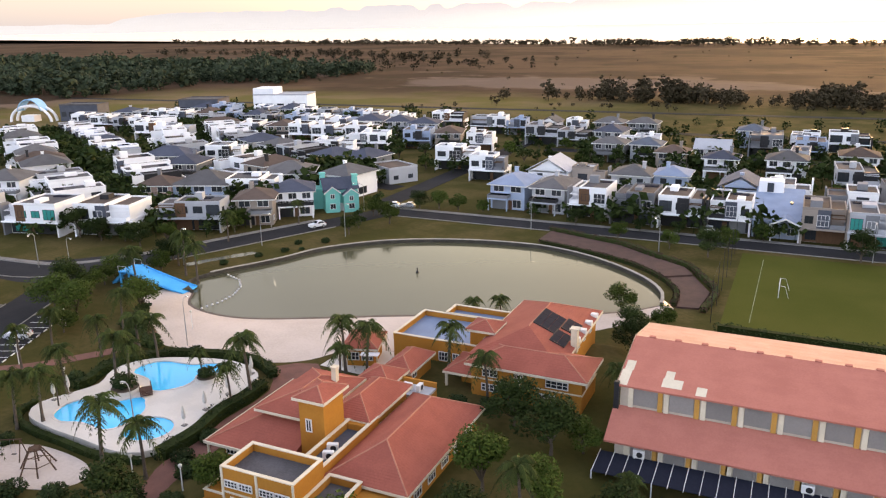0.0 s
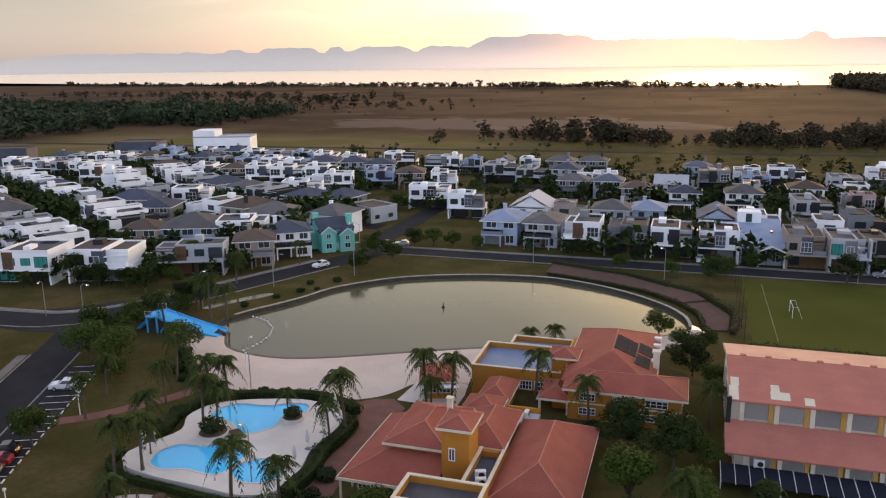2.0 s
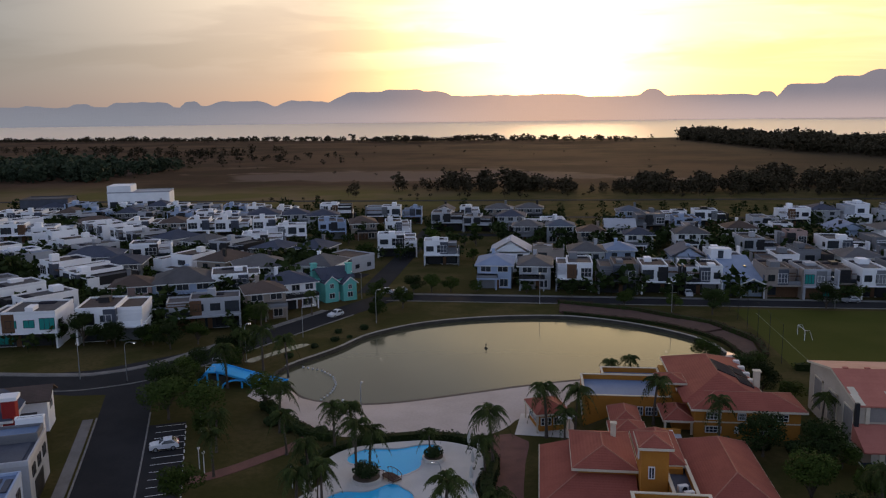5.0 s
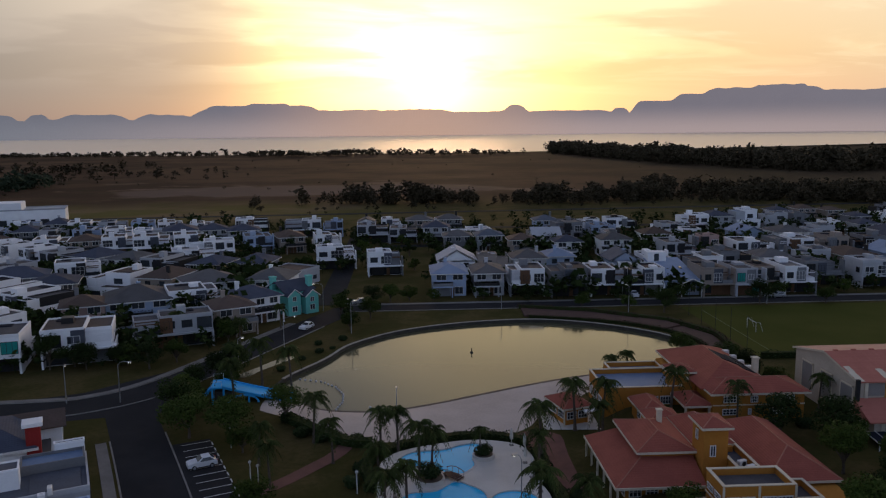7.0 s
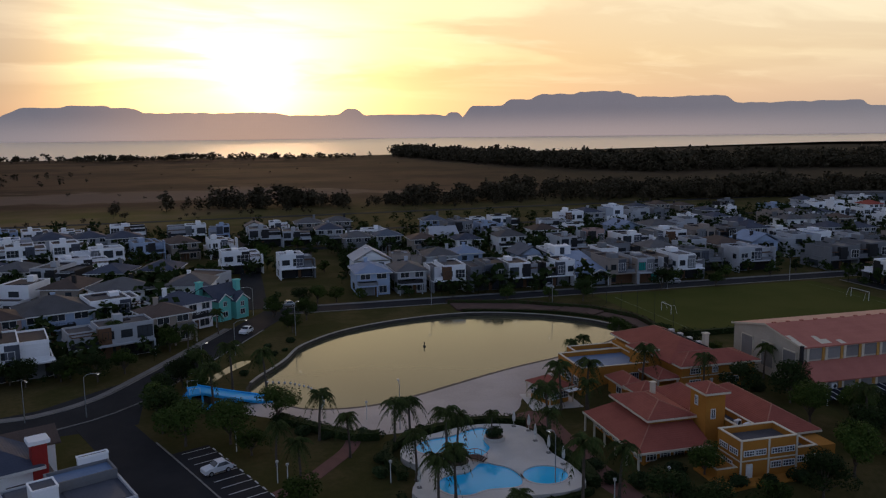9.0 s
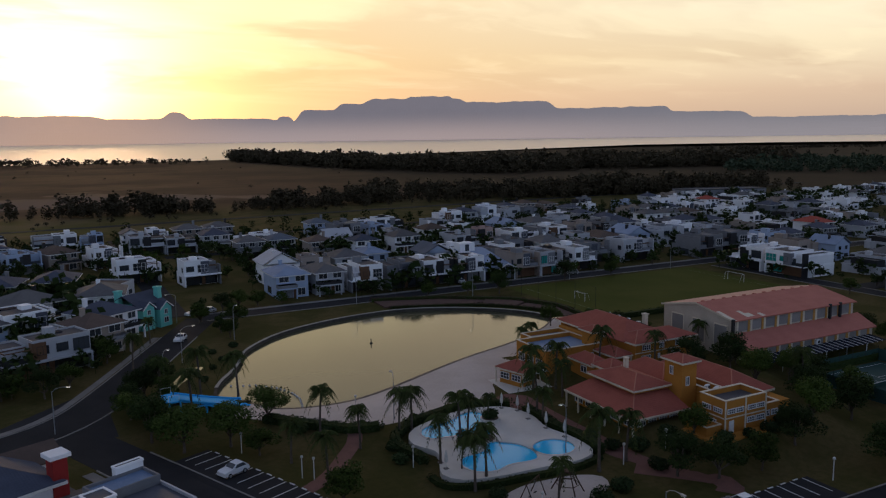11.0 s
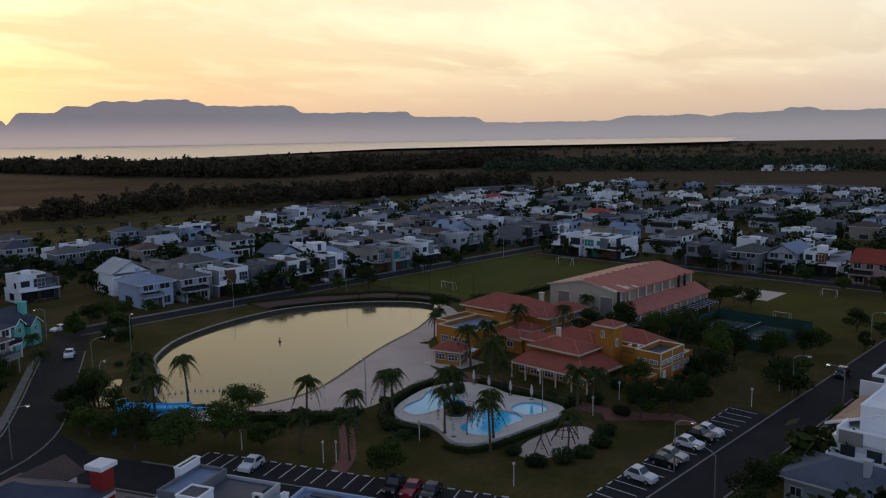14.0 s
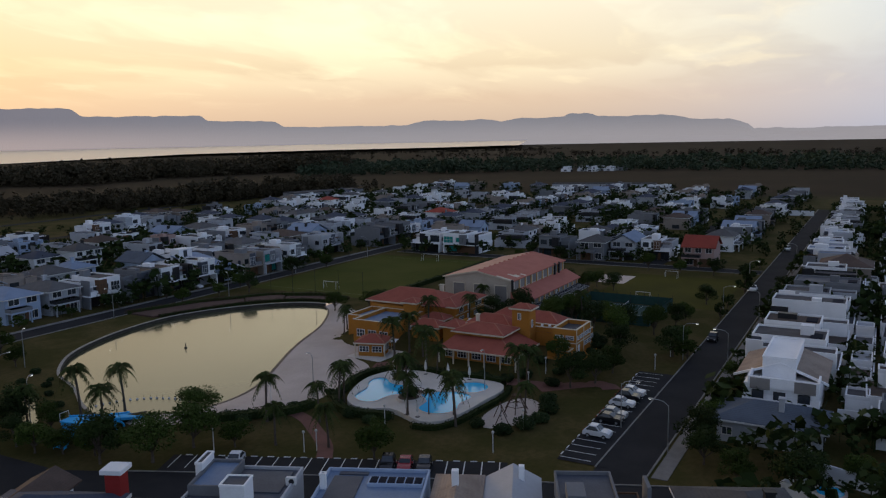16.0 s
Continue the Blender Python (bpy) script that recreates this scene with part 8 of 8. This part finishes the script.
goal(44.6, 94.0, 180, 4.4, 2.1)
goal(100.4, 93, 0)
goal(100.8, 10.6, 0, 3.6, 1.8)
goal(66.6, 10.0, 180, 3.6, 1.8)
for y in (76, 84, 92, 100, 108, 116):
    p = thing("net_post", "tall grey post of the ball-stop fence", "fence post", pose(35.6, y, 0), "posts of the ball-stop fence")
    part("pole", M().tube([(0, 0, 0), (0, 0, 7.5)], [0.05, 0.04], 6), MAT["darkframe"], p)
    part("wire", M().tube([(0, 0, 7.4), (0, 8, 7.4)], [0.01, 0.01], 4), MAT["darkframe"], p)
def tarp(x, y, turn, w, h):
    """A loose sheet of white cloth hung over the fence, bulging at the foot."""
    t = thing("tarp", "crumpled white tarpaulin hung on the court fence", "tarpaulin", pose(x, y, 0.03, 0, 0, turn), "tarpaulins at the courts")
    m, n = M(), 9
    for face in (0.0, 0.05):
        for i in range(n):
            for j in range(n):
                u, v = i / (n - 1) - 0.5, j / (n - 1)
                wave = 0.16 * math.sin(9 * u + 2 * v + x) * (1.2 - v)
                m.v.append((u * w * (1.15 - 0.4 * v), face + 0.25 * (1 - v) ** 2 + wave, h * v * (1 - 0.25 * abs(u))))
    cell = [(i * n + j, (i + 1) * n + j, (i + 1) * n + j + 1, i * n + j + 1) for i in range(n - 1) for j in range(n - 1)]
    edge = [j for j in range(n)] + [i * n + n - 1 for i in range(1, n)] + [(n - 1) * n + j for j in range(n - 2, -1, -1)] + [i * n for i in range(n - 2, 0, -1)]
    m.f += [tuple(reversed(c)) for c in cell] + [tuple(k + n * n for k in c) for c in cell] + [(a, b, b + n * n, a + n * n) for a, b in zip(edge, edge[1:] + edge[:1])]
    part("cloth", m, MAT["white"], t, smooth=True)


tarp(52.9, 0.9, 6, 2.6, 2.0)
tarp(38.0, 3.4, -84, 2.2, 1.8)
fence = thing("court_fence", "dark green wind netting on posts round the tennis courts", "fence", pose(0, 0, 0))
for x0, y0, x1, y1 in ((37.4, 0.8, 59.6, 0.8), (37.4, 21.6, 59.6, 21.6), (37.4, 0.8, 37.4, 21.6), (59.6, 0.8, 59.6, 21.6)):
    part("net_panel", M().prism([(x0 - 0.015, y0 - 0.015), (x1 + 0.015, y0 - 0.015), (x1 + 0.015, y1 + 0.015), (x0 - 0.015, y1 + 0.015)], 0.05, 2.3), MAT["net"], fence)
    for k in range(7):
        part("post", M().tube([(x0 + (x1 - x0) * k / 6, y0 + (y1 - y0) * k / 6, 0), (x0 + (x1 - x0) * k / 6, y0 + (y1 - y0) * k / 6, 3.0)], [0.05, 0.05], 6), MAT["darkframe"], fence)
for cx in (43.2, 53.8):
    n = thing("tennis_net", "tennis net with a white top band", "tennis net", pose(cx, 11.2, 0), "tennis nets")
    part("net", M().box(-4.6, 4.6, -0.015, 0.015, 0.08, 0.9), MAT["net"], n)
    part("band", M().box(-4.6, 4.6, -0.03, 0.03, 0.9, 0.99), MAT["line"], n)
    for s in (-4.7, 4.7):
        part("post", M().tube([(s, 0, 0), (s, 0, 1.05)], [0.05, 0.05], 6), MAT["darkframe"], n)


# ---- playground and pool furniture ----
PLAY = spline([(-33, 6.4), (-29.5, 8.4), (-25, 8.6), (-20.5, 7.8), (-18.4, 6), (-19.2, 3.6), (-22, 2.1), (-26, 1.8), (-31, 3.2)], 1.0, True)
sheet("playground", PLAY, MAT["sand"], 0.05, label="pale sand playground with a curved edge", thick=0.06)


def climbing_frame(x, y):
    c = thing("climbing_frame", "dark timber climbing frame with slanted poles", "climbing frame", pose(x, y, 0.05, 0, 0, 20))
    for a in range(6):
        t = a * math.pi / 3
        part("pole", M().tube([(2.0 * math.cos(t), 2.0 * math.sin(t), 0), (0.5 * math.cos(t), 0.5 * math.sin(t), 2.7)], [0.09, 0.07], 7), MAT["wood"], c)
        u = t + math.pi / 3
        for r, z in ((1.5, 0.9), (1.0, 1.8)):
            part("rung", M().tube([(r * math.cos(t), r * math.sin(t), z), (r * math.cos(u), r * math.sin(u), z)], [0.05, 0.05], 6), MAT["wood"], c)
    part("platform", M().tube([(0, 0, 2.45), (0, 0, 2.58)], [0.75, 0.75], 6), MAT["wood"], c)


climbing_frame(-24.5, 5.0)
sw = thing("swing", "timber swing frame on the sand", "swing", pose(-29.5, 5.2, 0.05, 0, 0, 30))
for s in (-1.6, 1.6):
    for q in (-1, 1):
        part("leg", M().tube([(s, q, 0), (s, 0, 2.3)], [0.07, 0.06], 6), MAT["wood"], sw)
part("beam", M().tube([(-1.8, 0, 2.3), (1.8, 0, 2.3)], [0.07, 0.07], 6), MAT["wood"], sw)
for s in (-0.7, 0.7):
    seat = part("seat", M().soft_box(s - 0.25, s + 0.25, -0.1, 0.1, 0.5, 0.55, 0.02), MAT["rubber"], sw)
    for q in (-0.22, 0.22):
        part("rope", M().tube([(s + q, 0, 0.55), (s + q, 0, 2.3)], [0.015, 0.015], 4), MAT["steel"], seat)
br = thing("footbridge", "small arched timber footbridge between the pools", "bridge", pose(-26.3, 22.2, DECK_Z, 0, 0, -40))
for k in range(9):
    x = -1.3 + 0.32 * k
    z = 0.45 - 0.22 * (x / 1.3) ** 2
    part("plank", M().box(x - 0.14, x + 0.14, -0.7, 0.7, z - 0.07, z), MAT["timber"], br)
for s in (-0.7, 0.7):
    part("handrail", M().tube([(-1.4, s, 0.85), (-0.7, s, 1.15), (0, s, 1.25), (0.7, s, 1.15), (1.4, s, 0.85)], [0.04] * 5, 6), MAT["timber"], br)
    for x in (-1.3, -0.5, 0.5, 1.3):
        part("baluster", M().tube([(x, s, 0.0), (x, s, 1.0 if abs(x) > 1 else 1.18)], [0.03, 0.03], 5), MAT["timber"], br)


def parasol(x, y):
    p = thing("parasol", "folded white parasol standing on the pool deck", "parasol", pose(x, y, DECK_Z), "folded parasols")
    part("base", M().soft_box(-0.3, 0.3, -0.3, 0.3, 0, 0.1, 0.03), MAT["pave"], p)
    part("pole", M().tube([(0, 0, 0.1), (0, 0, 2.5)], [0.03, 0.03], 6), MAT["frame"], p)
    part("canopy", M().tube([(0, 0, 0.9), (0, 0, 1.3), (0, 0, 2.1), (0, 0, 2.55)], [0.2, 0.26, 0.16, 0.03], 8), MAT["canvas"], p)


for x, y in ((-15.9, 29.8), (-16.4, 26), (-16.2, 21.6), (-15.8, 17.6), (-35.4, 16.2), (-35.2, 18.2), (-17.4, 32)):
    parasol(x, y)
for k, (x, y, r) in enumerate(((-50.5, 45.5, 1.2), (-47.5, 39.5, 1.3), (-44.5, 37.2, 1.0), (-39.4, 36.6, 1.2), (-38, 35.4, 0.9), (-30.6, 36.2, 0.9), (-10.5, 4.5, 1.4), (-8.6, 10.4, 1.6), (-4.5, 9.2, 1.4), (0.2, 3.4, 1.3), (4, 2.6, 1.1),
                               (8, 2.8, 1.4), (12, 3.6, 1.6), (14.6, 6, 1.5), (-11.4, 12.5, 1.3), (-11.6, 17, 1.2), (-38, 27, 1.3), (-39, 22.5, 1.2), (-6, 5.2, 1.2), (12.2, 32.2, 1.2), (16, 32.6, 1.3), (20.5, 32.8, 1.2), (24.5, 32.4, 1.2), (-45.6, 93.2, 1.0), (-49.6, 84, 0.9), (-52.5, 79, 0.8), (-55.5, 72, 0.9), (-50.5, 90, 0.9), (-47.2, 86.5, 0.6), (-30.5, 1.0, 1.7), (-27.2, 0.0, 1.5), (-22.8, 0.4, 1.7), (-18.6, 2.0, 1.5), (-34, 2.8, 1.5), (-33, 7.4, 1.2))):
    bush(x, y, gz(x, y) - 0.04, r, 40 + k)
